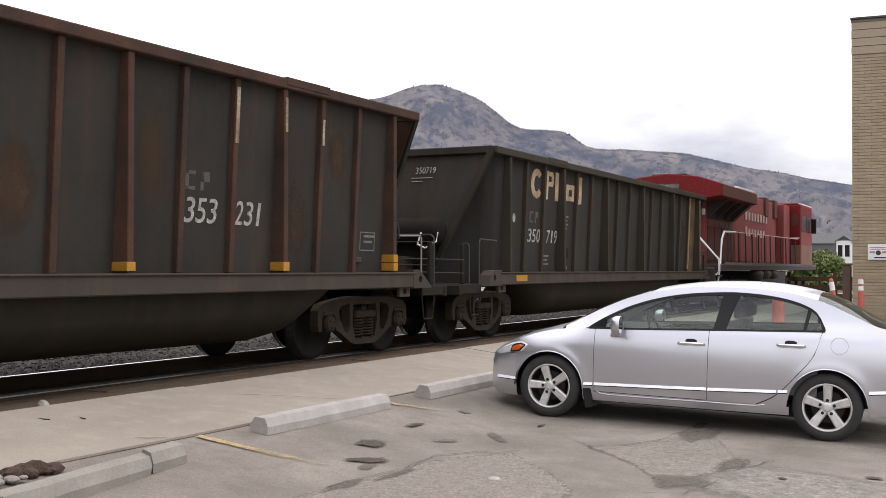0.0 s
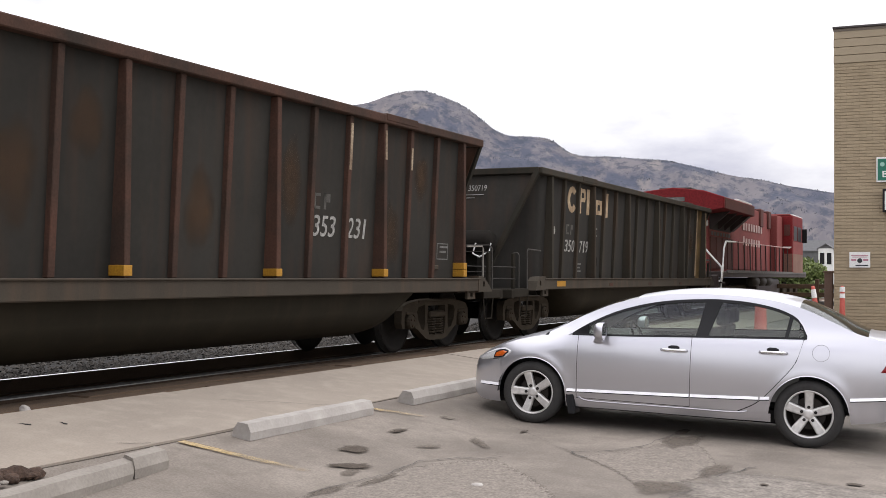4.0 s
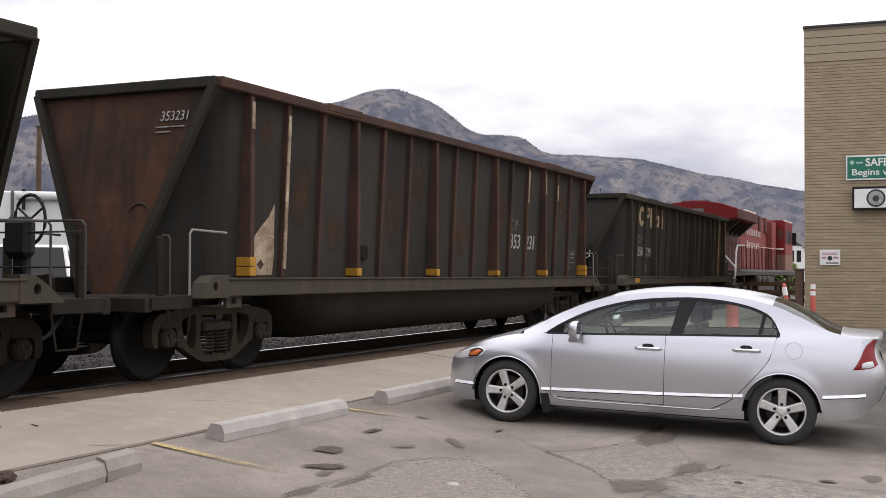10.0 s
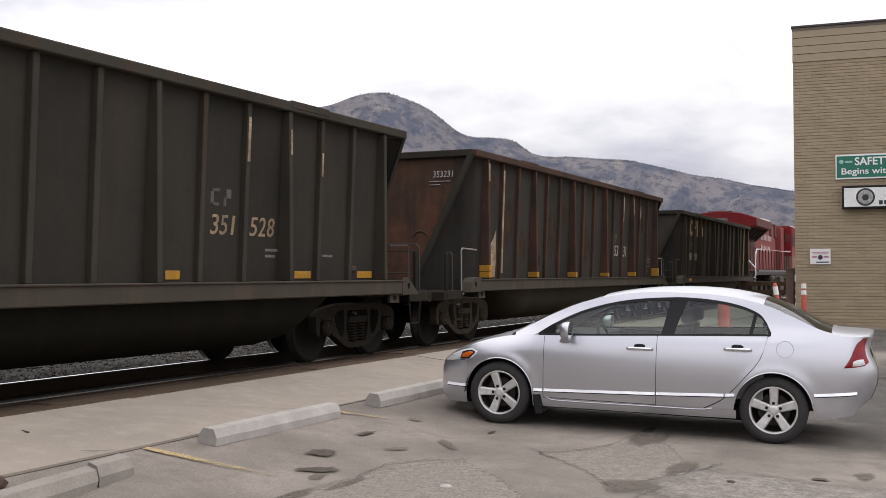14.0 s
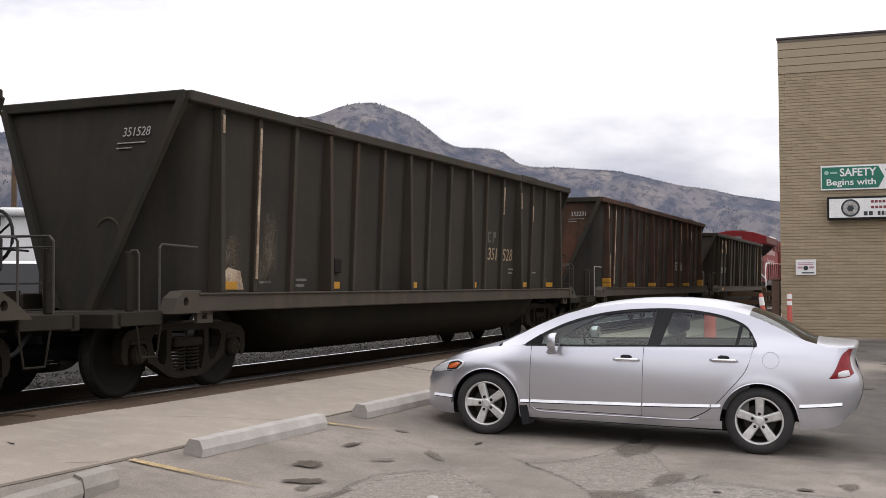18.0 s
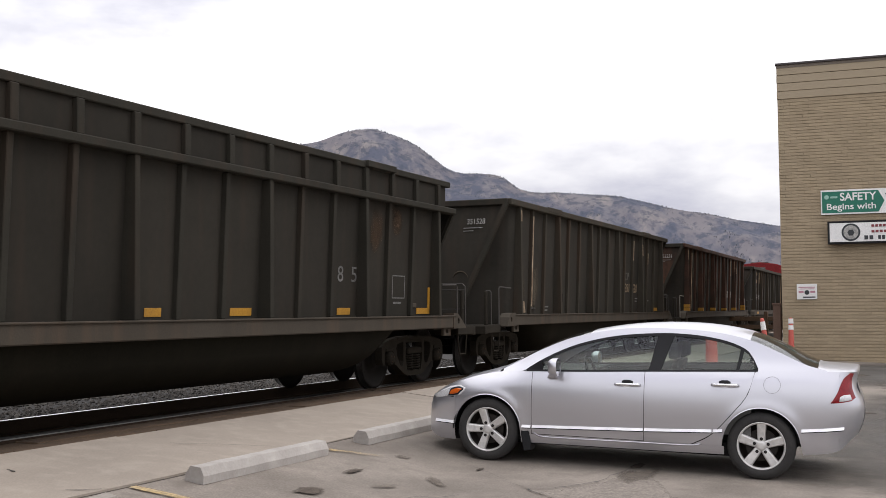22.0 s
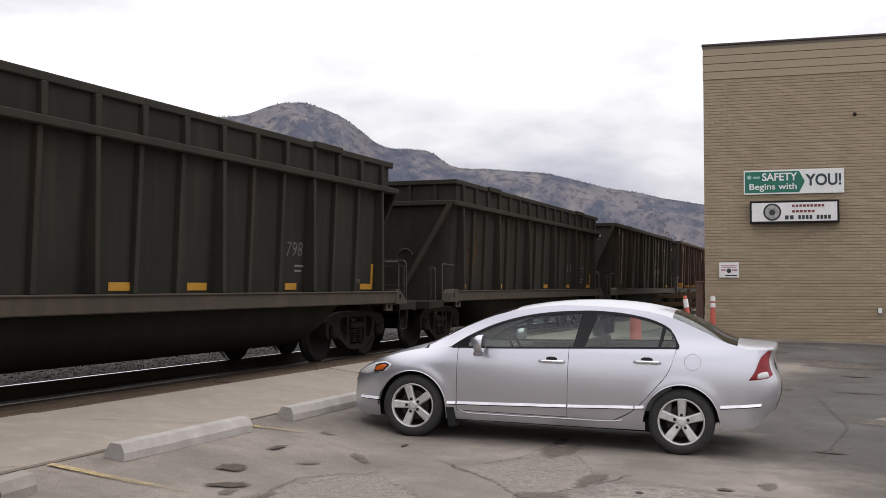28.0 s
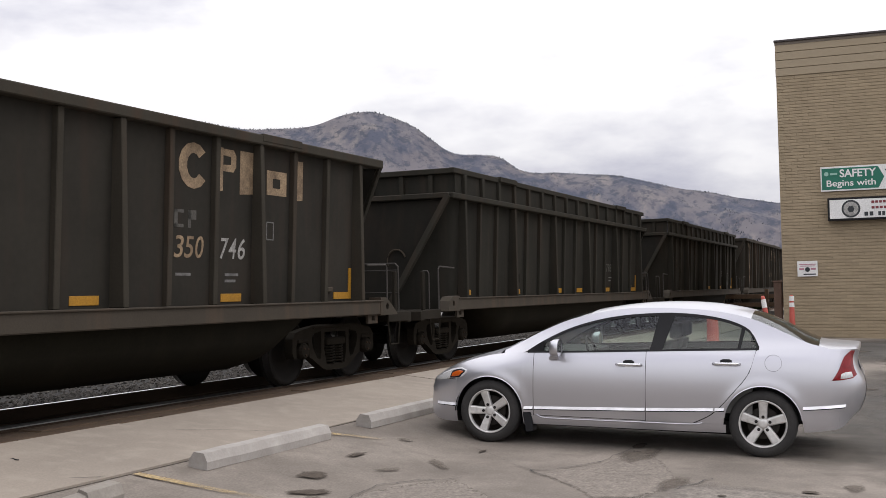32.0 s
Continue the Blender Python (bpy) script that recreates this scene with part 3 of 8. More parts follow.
for i in range(len(slab_ys) - 1):
    y0, y1 = slab_ys[i] + 0.011, slab_ys[i + 1] - 0.011
    bm = bmesh.new()
    n = 4
    for k in range(n):
        a, b = y0 + (y1 - y0) * k / n, y0 + (y1 - y0) * (k + 1) / n
        e = 0.004 * (i % 3)
        hexa(bm, ((EDGE_X + bend(a), a, EDGE_Z - 0.25), (JOINT_X + bend(a), a, JOINT_Z - 0.25), (JOINT_X + bend(b), b, JOINT_Z - 0.25), (EDGE_X + bend(b), b, EDGE_Z - 0.25),
                  (EDGE_X + bend(a), a, EDGE_Z + e), (JOINT_X + bend(a), a, JOINT_Z + e), (JOINT_X + bend(b), b, JOINT_Z + e), (EDGE_X + bend(b), b, EDGE_Z + e)))
    bmesh.ops.remove_doubles(bm, verts=bm.verts[:], dist=0.001)
    part("slab", bm, M_concrete, platform)

# The track bed and the land beyond it.
Y_FAR = [-30 + 2.0 * i for i in range(60)] + [90 + 10 * i for i in range(10)]
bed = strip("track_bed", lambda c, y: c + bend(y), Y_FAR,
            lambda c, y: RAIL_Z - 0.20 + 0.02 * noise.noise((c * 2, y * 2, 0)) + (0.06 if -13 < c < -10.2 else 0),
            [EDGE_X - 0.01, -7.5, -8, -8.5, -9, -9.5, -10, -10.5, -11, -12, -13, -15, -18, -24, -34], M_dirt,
            "oily ballast bed of the railway track, darkened for the train's shade", "track bed")
valley = from_lists("valley_ground", [(-3500, -300, -0.4), (30, -300, -0.4), (30, 4500, -0.4), (-3500, 4500, -0.4), (3000, -300, -0.4), (3000, 4500, -0.4)],
                    [(0, 1, 2, 3), (1, 4, 5, 2)], M_field)
tagged(valley, "dry flat valley floor reaching the hills", "ground", kind="structure")

# Oily dirt between the rails, blackened in colour for the train's shadow.
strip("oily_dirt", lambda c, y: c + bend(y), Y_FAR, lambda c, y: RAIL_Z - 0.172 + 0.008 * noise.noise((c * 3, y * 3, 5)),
      [TRACK_X - 0.69, TRACK_X - 0.35, TRACK_X, TRACK_X + 0.35, TRACK_X + 0.69], M_sleeper, "oily dirt between the rails, blackened for the shade under the train", "dirt")

# Rails: head, web and foot along the bend, with the polished running band on top.
def rail(x0, top):
    r = root("rail", Matrix(), "rusty steel rail with a polished running surface", "rail", "rails of the track", "structure")
    ys = [-40 + 4 * i for i in range(56)]
    for nm, w, z0, z1, mat in (("foot", 0.07, -0.17, -0.15, M_rail), ("web", 0.009, -0.15, -0.04, M_rail), ("head", 0.036, -0.04, -0.002, M_rail), ("running_surface", 0.034, -0.003, 0.0, top)):
        bm = bmesh.new()
        rows = [[bm.verts.new((x0 + bend(y) + sx * w, y, RAIL_Z + z)) for sx, z in ((-1, z0), (1, z0), (1, z1), (-1, z1))] for y in ys]
        for a, b in zip(rows, rows[1:]):
            for k in range(4):
                bm.faces.new((a[k], a[(k + 1) % 4], b[(k + 1) % 4], b[k]))
        part(nm, bm, mat, r)
    return r


# Near top is coloured dim as if mirroring the train, far top bright as sky.
rail(TRACK_X + 0.7525, M_tread_dark)
rail(TRACK_X - 0.7525, M_tread)
# Timber guard between the platform and the rail.
timber = root("crossing_timber", Matrix(), "dark weathered timbers lying between rail and platform", "timber", kind="structure")
for i in range(36):
    y0 = -20 + 2.45 * i
    # three rows of planks fill the space up to the rail head
    xs = (EDGE_X - 0.05, EDGE_X - 0.30, EDGE_X - 0.57, TRACK_X + 0.7525 + 0.062)
    for r in range(3):
        sh = 0.55 * r
        a, b = y0 + sh, y0 + sh + 2.44
        xo, xi, lo, hi = xs[r] - 0.004, xs[r + 1] + 0.004, RAIL_Z - 0.2, RAIL_Z - 0.016 - 0.006 * ((i * 7 + r * 5) % 3)
        bm = bmesh.new()
        hexa(bm, ((xi + bend(a), a, lo), (xo + bend(a), a, lo), (xo + bend(b), b, lo), (xi + bend(b), b, lo),
                  (xi + bend(a), a, hi), (xo + bend(a), a, hi), (xo + bend(b), b, hi), (xi + bend(b), b, hi)))
        part("plank", soften(bm, 0.010), M_timber, timber)

# ---- the train ----
SILL0, SILL1, DECK_Z = 0.90, 1.10, 0.92
HW, SHEET = 1.60, 1.53          # ribs' and sheets' half width
RIBS = [-6.075 + 0.81 * i for i in range(16)]
T_Y, DECK_Y, APEX_Y = 6.69, 7.70, 6.95
TRUCK_YS, AXLE = (-5.98, 6.22), 0.87


def sheet_x(z):
    """The side sheets slope inwards towards the sill: their half width at a height."""
    return 1.464 - 0.049 * (3.1 - z)


def slope(ob):
    """Leans a mark or sheet that was built upright at SHEET onto the sloping side."""
    for v in ob.data.vertices:
        if abs(v.co.x) > 1.2:
            v.co.x -= math.copysign(SHEET - sheet_x(v.co.z), v.co.x)
    return ob


def truck_frame_outline():
    half = [(0.36, 0.785), (0.62, 0.765), (0.86, 0.735), (1.04, 0.70), (1.12, 0.62), (1.13, 0.44), (1.09, 0.36), (1.03, 0.36), (1.03, 0.52), (0.98, 0.60), (0.76, 0.60), (0.71, 0.52), (0.70, 0.36), (0.63, 0.34), (0.50, 0.27), (0.36, 0.195), (0.24, 0.165), (0.12, 0.16)]
    o = half + [(-y, z) for y, z in half][::-1]
    h1 = [(0.385, 0.70), (0.60, 0.665), (0.64, 0.60), (0.60, 0.47), (0.50, 0.34), (0.42, 0.32), (0.385, 0.40)]
    h3 = [(-0.29, 0.68), (0.29, 0.68), (0.31, 0.45), (0.25, 0.245), (-0.25, 0.245), (-0.31, 0.45)]
    return o, [h1, [(-y, z) for y, z in h1][::-1], h3]


def truck(parent, y, mat):
    """One four-wheel truck: side frames, bolster, springs, and two wheelsets that turn."""
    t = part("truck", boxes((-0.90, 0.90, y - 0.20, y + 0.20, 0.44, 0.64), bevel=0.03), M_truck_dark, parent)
    for sx in (-1, 1):
        bm = bmesh.new()
        o, hs = truck_frame_outline()
        x0 = sx * 0.99
        plate(bm, [(y + a, b) for a, b in o], x0 - 0.06, x0 + 0.06, [[(y + a, b) for a, b in h] for h in hs])
        part("side_frame", bm, mat, t)
        part("frame_flange", boxes((x0 + sx * 0.055 - 0.03, x0 + sx * 0.055 + 0.03, y - 0.62, y + 0.62, 0.735, 0.78), bevel=0.012), mat, t)
        bm = bmesh.new()
        box(bm, x0 - 0.10, x0 + 0.085, y - 0.255, y + 0.255, 0.50, 0.60)
        part("bolster_end", soften(bm, 0.02), mat, t)
        for k in (-0.145, 0.145):
            bm = bmesh.new()
            tube(bm, [(x0 + 0.088 * math.cos(j * 0.7), y + k * 0.85 + 0.088 * math.sin(j * 0.7), 0.250 + 0.0042 * j) for j in range(61)], 0.013, 5)
            part("spring", bm, mat, t)
        for k in (-AXLE, AXLE):
            bm = bmesh.new()
            lathe(bm, ((0, 0.11), (0.06, 0.112), (0.095, 0.092), (0.10, 0.05)), 14, "x", (0, 0, 0))
            if sx < 0:
                bmesh.ops.scale(bm, vec=(-1, 1, 1), verts=bm.verts[:])
            bmesh.ops.translate(bm, vec=(sx * 1.00, y + k, 0.457), verts=bm.verts[:])
            bearing = part("bearing", bm, mat, t)
            for q in range(3):
                a = q * 2.094 + 0.4
                bm = bmesh.new()
                lathe(bm, ((sx * 1.096, 0.016), (sx * 1.112, 0.016)), 6, "x", (0, y + k + 0.055 * math.cos(a), 0.457 + 0.055 * math.sin(a)))
                part("cap_bolt", bm, M_rail, bearing)
            part("bearing_adapter", boxes((x0 - 0.08, x0 + 0.08, y + k - 0.13, y + k + 0.13, 0.56, 0.61), bevel=0.01), mat, t)
        for k in (-0.38, 0.38):
            part("brake_beam", boxes((sx * 0.70 - 0.03, sx * 0.70 + 0.03, y + k - 0.04, y + k + 0.04, 0.24, 0.52)), M_truck_dark, t)
    return t


wheel_mesh = None


def wheelset(parent, y):
    """Two wheels on an axle; its origin lies on the axle so that it can roll."""
    global wheel_mesh
    if wheel_mesh is None:
        bm = bmesh.new()
        lathe(bm, ((-0.62, 0.085), (0.62, 0.085)), 12)
        for sx in (-1, 1):
            prof = [(0.62, 0.13), (0.63, 0.16), (0.665, 0.36), (0.672, 0.47), (0.70, 0.485), (0.715, 0.462), (0.80, 0.455), (0.81, 0.40), (0.76, 0.37), (0.73, 0.17), (0.79, 0.14), (0.80, 0.10)]
            lathe(bm, [(sx * a, r) for a, r in (prof if sx > 0 else prof[::-1])], 36)
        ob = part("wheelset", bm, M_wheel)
        ob.data.polygons.foreach_set("use_smooth", [len(p.vertices) == 4 for p in ob.data.polygons])
        wheel_mesh = ob.data
    else:
        ob = new("wheelset", wheel_mesh)
    ob.parent = parent
    ob.location = (0, y, 0.457)
    # bright rim edges, balance holes and hub caps show the turn
    for sx in (-1, 1):
        bm = bmesh.new()
        lathe(bm, ((sx * 0.716, 0.4632), (sx * 0.80, 0.4562)), 36, caps=False)
        part("tread", bm, M_tread_dark, ob, "bright worn wheel tread")
    return ob


WHEELSETS = []


def gondola(top, raised, sheet_mat, rib_mat, end_mat, label, reflectors, wrapped=False, sooty=False):
    """An open coal gondola with a tub between the trucks; top is its height over the rail."""
    g = root("coal_gondola", Matrix(), label, "freight wagon", "coal gondolas of the train")
    chord = top - 0.42 if raised else top
    zc = chord - (0.09 if raised else 0.115)
    # side sheets, one to each bay, and ribs
    for sx in (-1, 1):
        ys = [-T_Y + 0.05] + RIBS + [T_Y - 0.05]
        for i in range(len(ys) - 1):
            bm = bmesh.new()
            if 0 < i < len(ys) - 2:
                box(bm, sx * (SHEET - 0.02), sx * SHEET, ys[i], ys[i + 1], SILL1 - 0.02, zc + 0.02)
            else:
                continue
            slope(part("side_sheet", bm, sheet_mat, g))
        for i, y in enumerate(RIBS):
            # every third rib is a post with an upright face, the others slope with the sheets
            bm = bmesh.new()
            b0, b1 = sheet_x(SILL1) - 0.01, sheet_x(zc) - 0.01
            o0, o1 = (HW - 0.015, HW - 0.022) if i % 3 == 0 else (b0 + 0.08, b1 + 0.09)
            hexa(bm, ((sx * b0, y - 0.045, SILL1), (sx * o0, y - 0.040, SILL1), (sx * o0, y + 0.040, SILL1), (sx * b0, y + 0.045, SILL1),
                      (sx * b1, y - 0.045, zc), (sx * o1, y - 0.040, zc), (sx * o1, y + 0.040, zc), (sx * b1, y + 0.045, zc)))
            part("rib", soften(bm, 0.008), rib_mat, g)
            if raised:
                bm = boxes((sx * (SHEET - 0.05), sx * (SHEET + 0.05), y - 0.05, y + 0.05, chord, top - 0.09), bevel=0.008)
                part("rib", bm, rib_mat, g)
        # side sill and its ends with a towing eye
        bm = bmesh.new()
        box(bm, sx * 1.30, sx * (HW + 0.02), -6.60, 6.60, SILL0, SILL1 - 0.004)
        part("side_sill", soften(bm, 0.012), M_sill, g)
        part("sill_flange", soften(boxes((sx * 1.45, sx * (HW + 0.045), -6.58, 6.58, SILL1 - 0.022, SILL1)), 0.006), M_sill, g)
        for i in (2, 12):
            # repair caps welded onto the top chord
            part("chord_cap", soften(boxes((sx * (SHEET - 0.05), sx * (HW + 0.018), RIBS[i] - 0.03, RIBS[i + 1] + 0.03, top - 0.075, top + 0.014)), 0.006), rib_mat, g)
        for s in (-1, 1):
            bm = bmesh.new()
            o = [(s * 6.55, SILL0 - 0.01), (s * 6.55, SILL1 + 0.03), (s * 6.82, SILL1 + 0.02), (s * 6.94, SILL1 - 0.05), (s * 7.02, SILL0 - 0.01)]
            if s > 0:
                o = [(6.50, SILL0 - 0.01), (6.50, SILL1 + 0.035), (6.66, SILL1 + 0.035), (6.78, SILL1 - 0.03), (6.98, SILL0 + 0.03), (7.02, SILL0 - 0.01)]
            hole = [(s * (6.80 if s < 0 else 6.70) + 0.045 * math.cos(a), SILL0 + 0.11 + 0.05 * math.sin(a)) for a in [math.pi * k / 4 for k in range(8)]]
            plate(bm, o, sx * 1.40, sx * (HW + 0.03), [hole])
            part("sill_end", bm, M_sill, g)
            bm = bmesh.new()
            plate(bm, [(s * 6.24, 0.78), (s * 6.52, 0.78), (s * 6.52, SILL0), (s * 6.24, SILL0)], sx * 1.50, sx * 1.55, [[(s * 6.34, 0.82), (s * 6.43, 0.82), (s * 6.43, 0.88), (s * 6.34, 0.88)]])
            part("bracket", bm, M_sill, g)
        # top chord
        part("top_chord", soften(boxes((sx * (SHEET - 0.12), sx * (HW + 0.01), -T_Y, T_Y, zc, chord)), 0.012), rib_mat, g)
        if raised:
            ye = 6.42
            part("extension_sheet", boxes((sx * (SHEET - 0.04), sx * (SHEET - 0.02), -ye, ye, chord, top - 0.06)), sheet_mat, g)
            part("extension_chord", soften(boxes((sx * (SHEET - 0.08), sx * (HW - 0.04), -ye - 0.12, ye + 0.12, top - 0.09, top)), 0.01), rib_mat, g)
        # tub between the trucks
    n, rows = 10, []
    bm = bmesh.new()
    for y, k in ((-4.95, 0.0), (-4.7, 0.45), (-4.2, 0.92), (-3.9, 1.0), (3.9, 1.0), (4.2, 0.92), (4.7, 0.45), (4.95, 0.0)):
        row = []
        for i in range(n + 1):
            a = math.pi * i / n
            row.append(bm.verts.new((-1.44 * math.copysign(abs(math.cos(a)) ** 0.62, math.cos(a)) * (0.9 + 0.1 * k), y, SILL0 + 0.03 - (0.635 * k) * math.sin(a) ** 0.8)))
        rows.append(row)
    for a, b in zip(rows, rows[1:]):
        for i in range(n):
            bm.faces.new((a[i], a[i + 1], b[i + 1], b[i]))
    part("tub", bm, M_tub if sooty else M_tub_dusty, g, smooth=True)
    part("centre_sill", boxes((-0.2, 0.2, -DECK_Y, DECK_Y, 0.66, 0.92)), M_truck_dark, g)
    # ends: a hanging triangle of sheet, bent corner sheets and diagonal beams
    for s in (-1, 1):
        A = [Vector((sx * 0.23, s * APEX_Y, DECK_Z)) for sx in (-1, 1)]
        T = [Vector((sx * SHEET, s * (T_Y - 0.03), zc + 0.05)) for sx in (-1, 1)]
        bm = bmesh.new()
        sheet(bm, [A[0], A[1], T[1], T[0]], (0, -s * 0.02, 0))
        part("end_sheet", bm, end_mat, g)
        for k, sx in ((0, -1), (1, 1)):
            foot = [Vector((sx * SHEET, s * 6.075, DECK_Z)), Vector((sx * 1.47, s * 6.24, DECK_Z)), Vector((sx * 1.42, s * 6.34, DECK_Z)), Vector((sx * 1.25, s * 6.40, DECK_Z)), Vector((sx * 0.55, s * 6.62, DECK_Z)), A[k]]
            top_p = [Vector((sx * px, s * py, zc + 0.10)) for px, py in ((SHEET, 6.09), (SHEET - 0.03, 6.27), (SHEET - 0.09, 6.36), (1.20, 6.42), (0.80, 6.50), (0.40, 6.58))]
            bm = bmesh.new()
            va, vb = [bm.verts.new(p) for p in foot], [bm.verts.new(p) for p in top_p]
            for i in range(5):
                bm.faces.new((va[i], va[i + 1], vb[i + 1], vb[i]))
            slope(part("corner_sheet", bm, sheet_mat, g, smooth=True))
            bm = bmesh.new()
            bar(bm, T[k] + Vector((-sx * 0.02, s * 0.05, 0)), A[k] + Vector((sx * 0.06, s * 0.05, 0.0)), 0.105, 0.08, (0, 1, 0))
            part("end_post", bm, M_rib_dark, g)
        part("end_chord", soften(boxes((-SHEET, SHEET, s * T_Y - 0.06, s * T_Y + 0.06, zc, chord)), 0.012), M_rib_dark, g)
        if raised:
            part("extension_sheet", boxes((-SHEET + 0.05, SHEET - 0.05, s * 6.40 - 0.012, s * 6.40 + 0.012, chord, top - 0.06)), sheet_mat, g)
            part("extension_chord", soften(boxes((-SHEET, SHEET, s * 6.44 - 0.06, s * 6.44 + 0.06, top - 0.09, top)), 0.01), rib_mat, g)
            for x in (-1.0, -0.35, 0.35, 1.0):
                part("rib", boxes((x - 0.045, x + 0.045, s * 6.43 - 0.04, s * 6.43 + 0.04, chord, top - 0.09)), rib_mat, g)
        # end platform, its sill, step, grab irons and railing
        part("end_deck", boxes((-1.42, 1.42, min(s * 6.10, s * DECK_Y), max(s * 6.10, s * DECK_Y), DECK_Z - 0.05, DECK_Z), bevel=0.01), M_deck, g)
        part("end_sill", boxes((-1.46, 1.46, s * DECK_Y - 0.06, s * DECK_Y + 0.06, DECK_Z - 0.16, DECK_Z - 0.01), bevel=0.012), M_deck, g)
        for sx in (-1, 1):
            part("deck_side", boxes((sx * 1.40, sx * 1.46, min(s * 7.0, s * DECK_Y), max(s * 7.0, s * DECK_Y), DECK_Z - 0.14, DECK_Z), bevel=0.008), M_deck, g)
            py = s * 7.52 if s > 0 else s * 7.34
            part("pedestal", boxes((sx * 1.24, sx * 1.30, py - 0.05, py + 0.05, DECK_Z, DECK_Z + 0.60), bevel=0.010), M_deck, g)
            bm = bmesh.new()
            if s < 0:
                tube(bm, [(sx * 1.38, py + 0.04, DECK_Z), (sx * 1.38, py + 0.04, DECK_Z + 0.57), (sx * 1.35, py + 0.04, DECK_Z + 0.61), (sx * 1.26, py + 0.04, DECK_Z + 0.61)], 0.012)
                part("grab_iron", bm, M_pipe, g)
                bm = bmesh.new()
            gy = s * 7.00 if s > 0 else s * 7.04
            tube(bm, [(sx * 1.44, gy, DECK_Z), (sx * 1.44, gy, DECK_Z + 0.64), (sx * 1.44, gy - s * 0.04, DECK_Z + 0.68), (sx * 1.44, s * 6.40, DECK_Z + 0.665)], 0.014)
            part("grab_iron", bm, rail_pipe, g)
            bm = bmesh.new()
            tube(bm, [(sx * 1.44, s * 7.01, DECK_Z - 0.12), (sx * 1.44, s * 7.08, DECK_Z - 0.46), (sx * 1.44, s * 7.33, DECK_Z - 0.46), (sx * 1.44, s * 7.40, DECK_Z - 0.12)], 0.014)
            part("step", bm, M_truck_sooty, g)
        if s > 0:
            bm = bmesh.new()
            tube(bm, [(1.36, s * 7.5, DECK_Z), (1.36, s * 7.5, DECK_Z + 0.66), (1.30, s * 7.5, DECK_Z + 0.71), (0.1, s * 7.5, DECK_Z + 0.72), (-1.3, s * 7.5, DECK_Z + 0.71), (-1.36, s * 7.5, DECK_Z + 0.66), (-1.36, s * 7.5, DECK_Z)], 0.014)
            for z in (0.28, 0.61):
                tube(bm, [(1.36, s * 7.5, DECK_Z + z), (-1.36, s * 7.5, DECK_Z + z)], 0.010)
            part("end_railing", bm, M_pipe, g)
            bm = bmesh.new()
            lathe(bm, ((-0.36, 0.02), (-0.34, 0.15), (-0.25, 0.20), (0.25, 0.20), (0.34, 0.15), (0.36, 0.02)), 16, "x", (-0.55, s * 7.25, DECK_Z + 0.32))
            part("air_reservoir", bm, M_truck, g, smooth=True)
            part("brake_stand", boxes((0.22, 0.42, s * 7.52, s * 7.62, DECK_Z, DECK_Z + 0.55), bevel=0.02), M_black, g)
            part("brake_housing", boxes((0.12, 0.52, s * 7.46, s * 7.62, DECK_Z + 0.36, DECK_Z + 0.76), bevel=0.06), M_black, g)
            bm = bmesh.new()
            tube(bm, [(0.30 + 0.24 * math.cos(a), s * 7.68, DECK_Z + 0.74 + 0.24 * math.sin(a)) for a in [2 * math.pi * k / 20 for k in range(21)]], 0.018, 6)
            for k in range(3):
                a = k * 2.094 + 0.5
                tube(bm, [(0.30, s * 7.68, DECK_Z + 0.74), (0.30 + 0.24 * math.cos(a), s * 7.68, DECK_Z + 0.74 + 0.24 * math.sin(a))], 0.012, 5)
            part("hand_brake_wheel", bm, M_black, g)
        else:
            bm = bmesh.new()
            tube(bm, [(0.42 + 0.20 * math.cos(a), s * (APEX_Y - 0.12), DECK_Z + 0.80 + 0.18 * math.sin(a)) for a in [0.3 + 0.33 * k for k in range(11)]], 0.016)
            part("brake_wheel_rim", bm, M_truck, g)
        bm = bmesh.new()
        box(bm, -0.11, 0.11, min(s * 7.5, s * 7.98), max(s * 7.5, s * 7.98), 0.70, 0.90)
        box(bm, -0.17, 0.15, min(s * 7.92, s * 8.14), max(s * 7.92, s * 8.14), 0.66, 0.96)
        part("coupler", soften(bm, 0.03), M_truck, g)
        bm = bmesh.new()
        tube(bm, [(0.32, s * 7.62, 0.70), (0.32, s * 7.8, 0.52), (0.26, s * 7.95, 0.42), (0.2, s * 8.03, 0.46)], 0.024)
        part("air_hose", bm, M_black, g)
    # reflectors along the side
    for i, w in reflectors:
        y = RIBS[0] + 0.81 * i
        if wrapped:
            # folded round a post
            for k in range(2 if i in (0, 15) else 1):
                z = SILL1 + 0.02 + 0.108 * k
                part("reflector", boxes((1.37, HW, y - 0.062, y + 0.052, z, z + (0.085 if i == 9 else 0.10)), bevel=0.004), M_yellow, g, "yellow reflective marker")
        else:
            slope(part("reflector", boxes((SHEET, SHEET + 0.010, y - w / 2, y + w / 2, SILL1 + 0.03, SILL1 + 0.122), bevel=0.003), M_yellow, g, "yellow reflective marker"))
    # access box on one sheet, and a small card holder near the end
    slope(part("hatch_box", boxes((SHEET, SHEET + 0.06, RIBS[3] + 0.26, RIBS[3] + 0.46, SILL1 + 0.24, SILL1 + 0.43), bevel=0.015), M_truck_dark, g))
    slope(part("card_holder", boxes((SHEET, SHEET + 0.05, RIBS[14] + 0.06, RIBS[14] + 0.20, SILL1 + 0.12, SILL1 + 0.19), bevel=0.012), M_sill, g))
    for y in TRUCK_YS:
        truck(g, y, M_truck_sooty if sooty else M_truck)
        for k in (-AXLE, AXLE):
            WHEELSETS.append(wheelset(g, y + k))
    return g


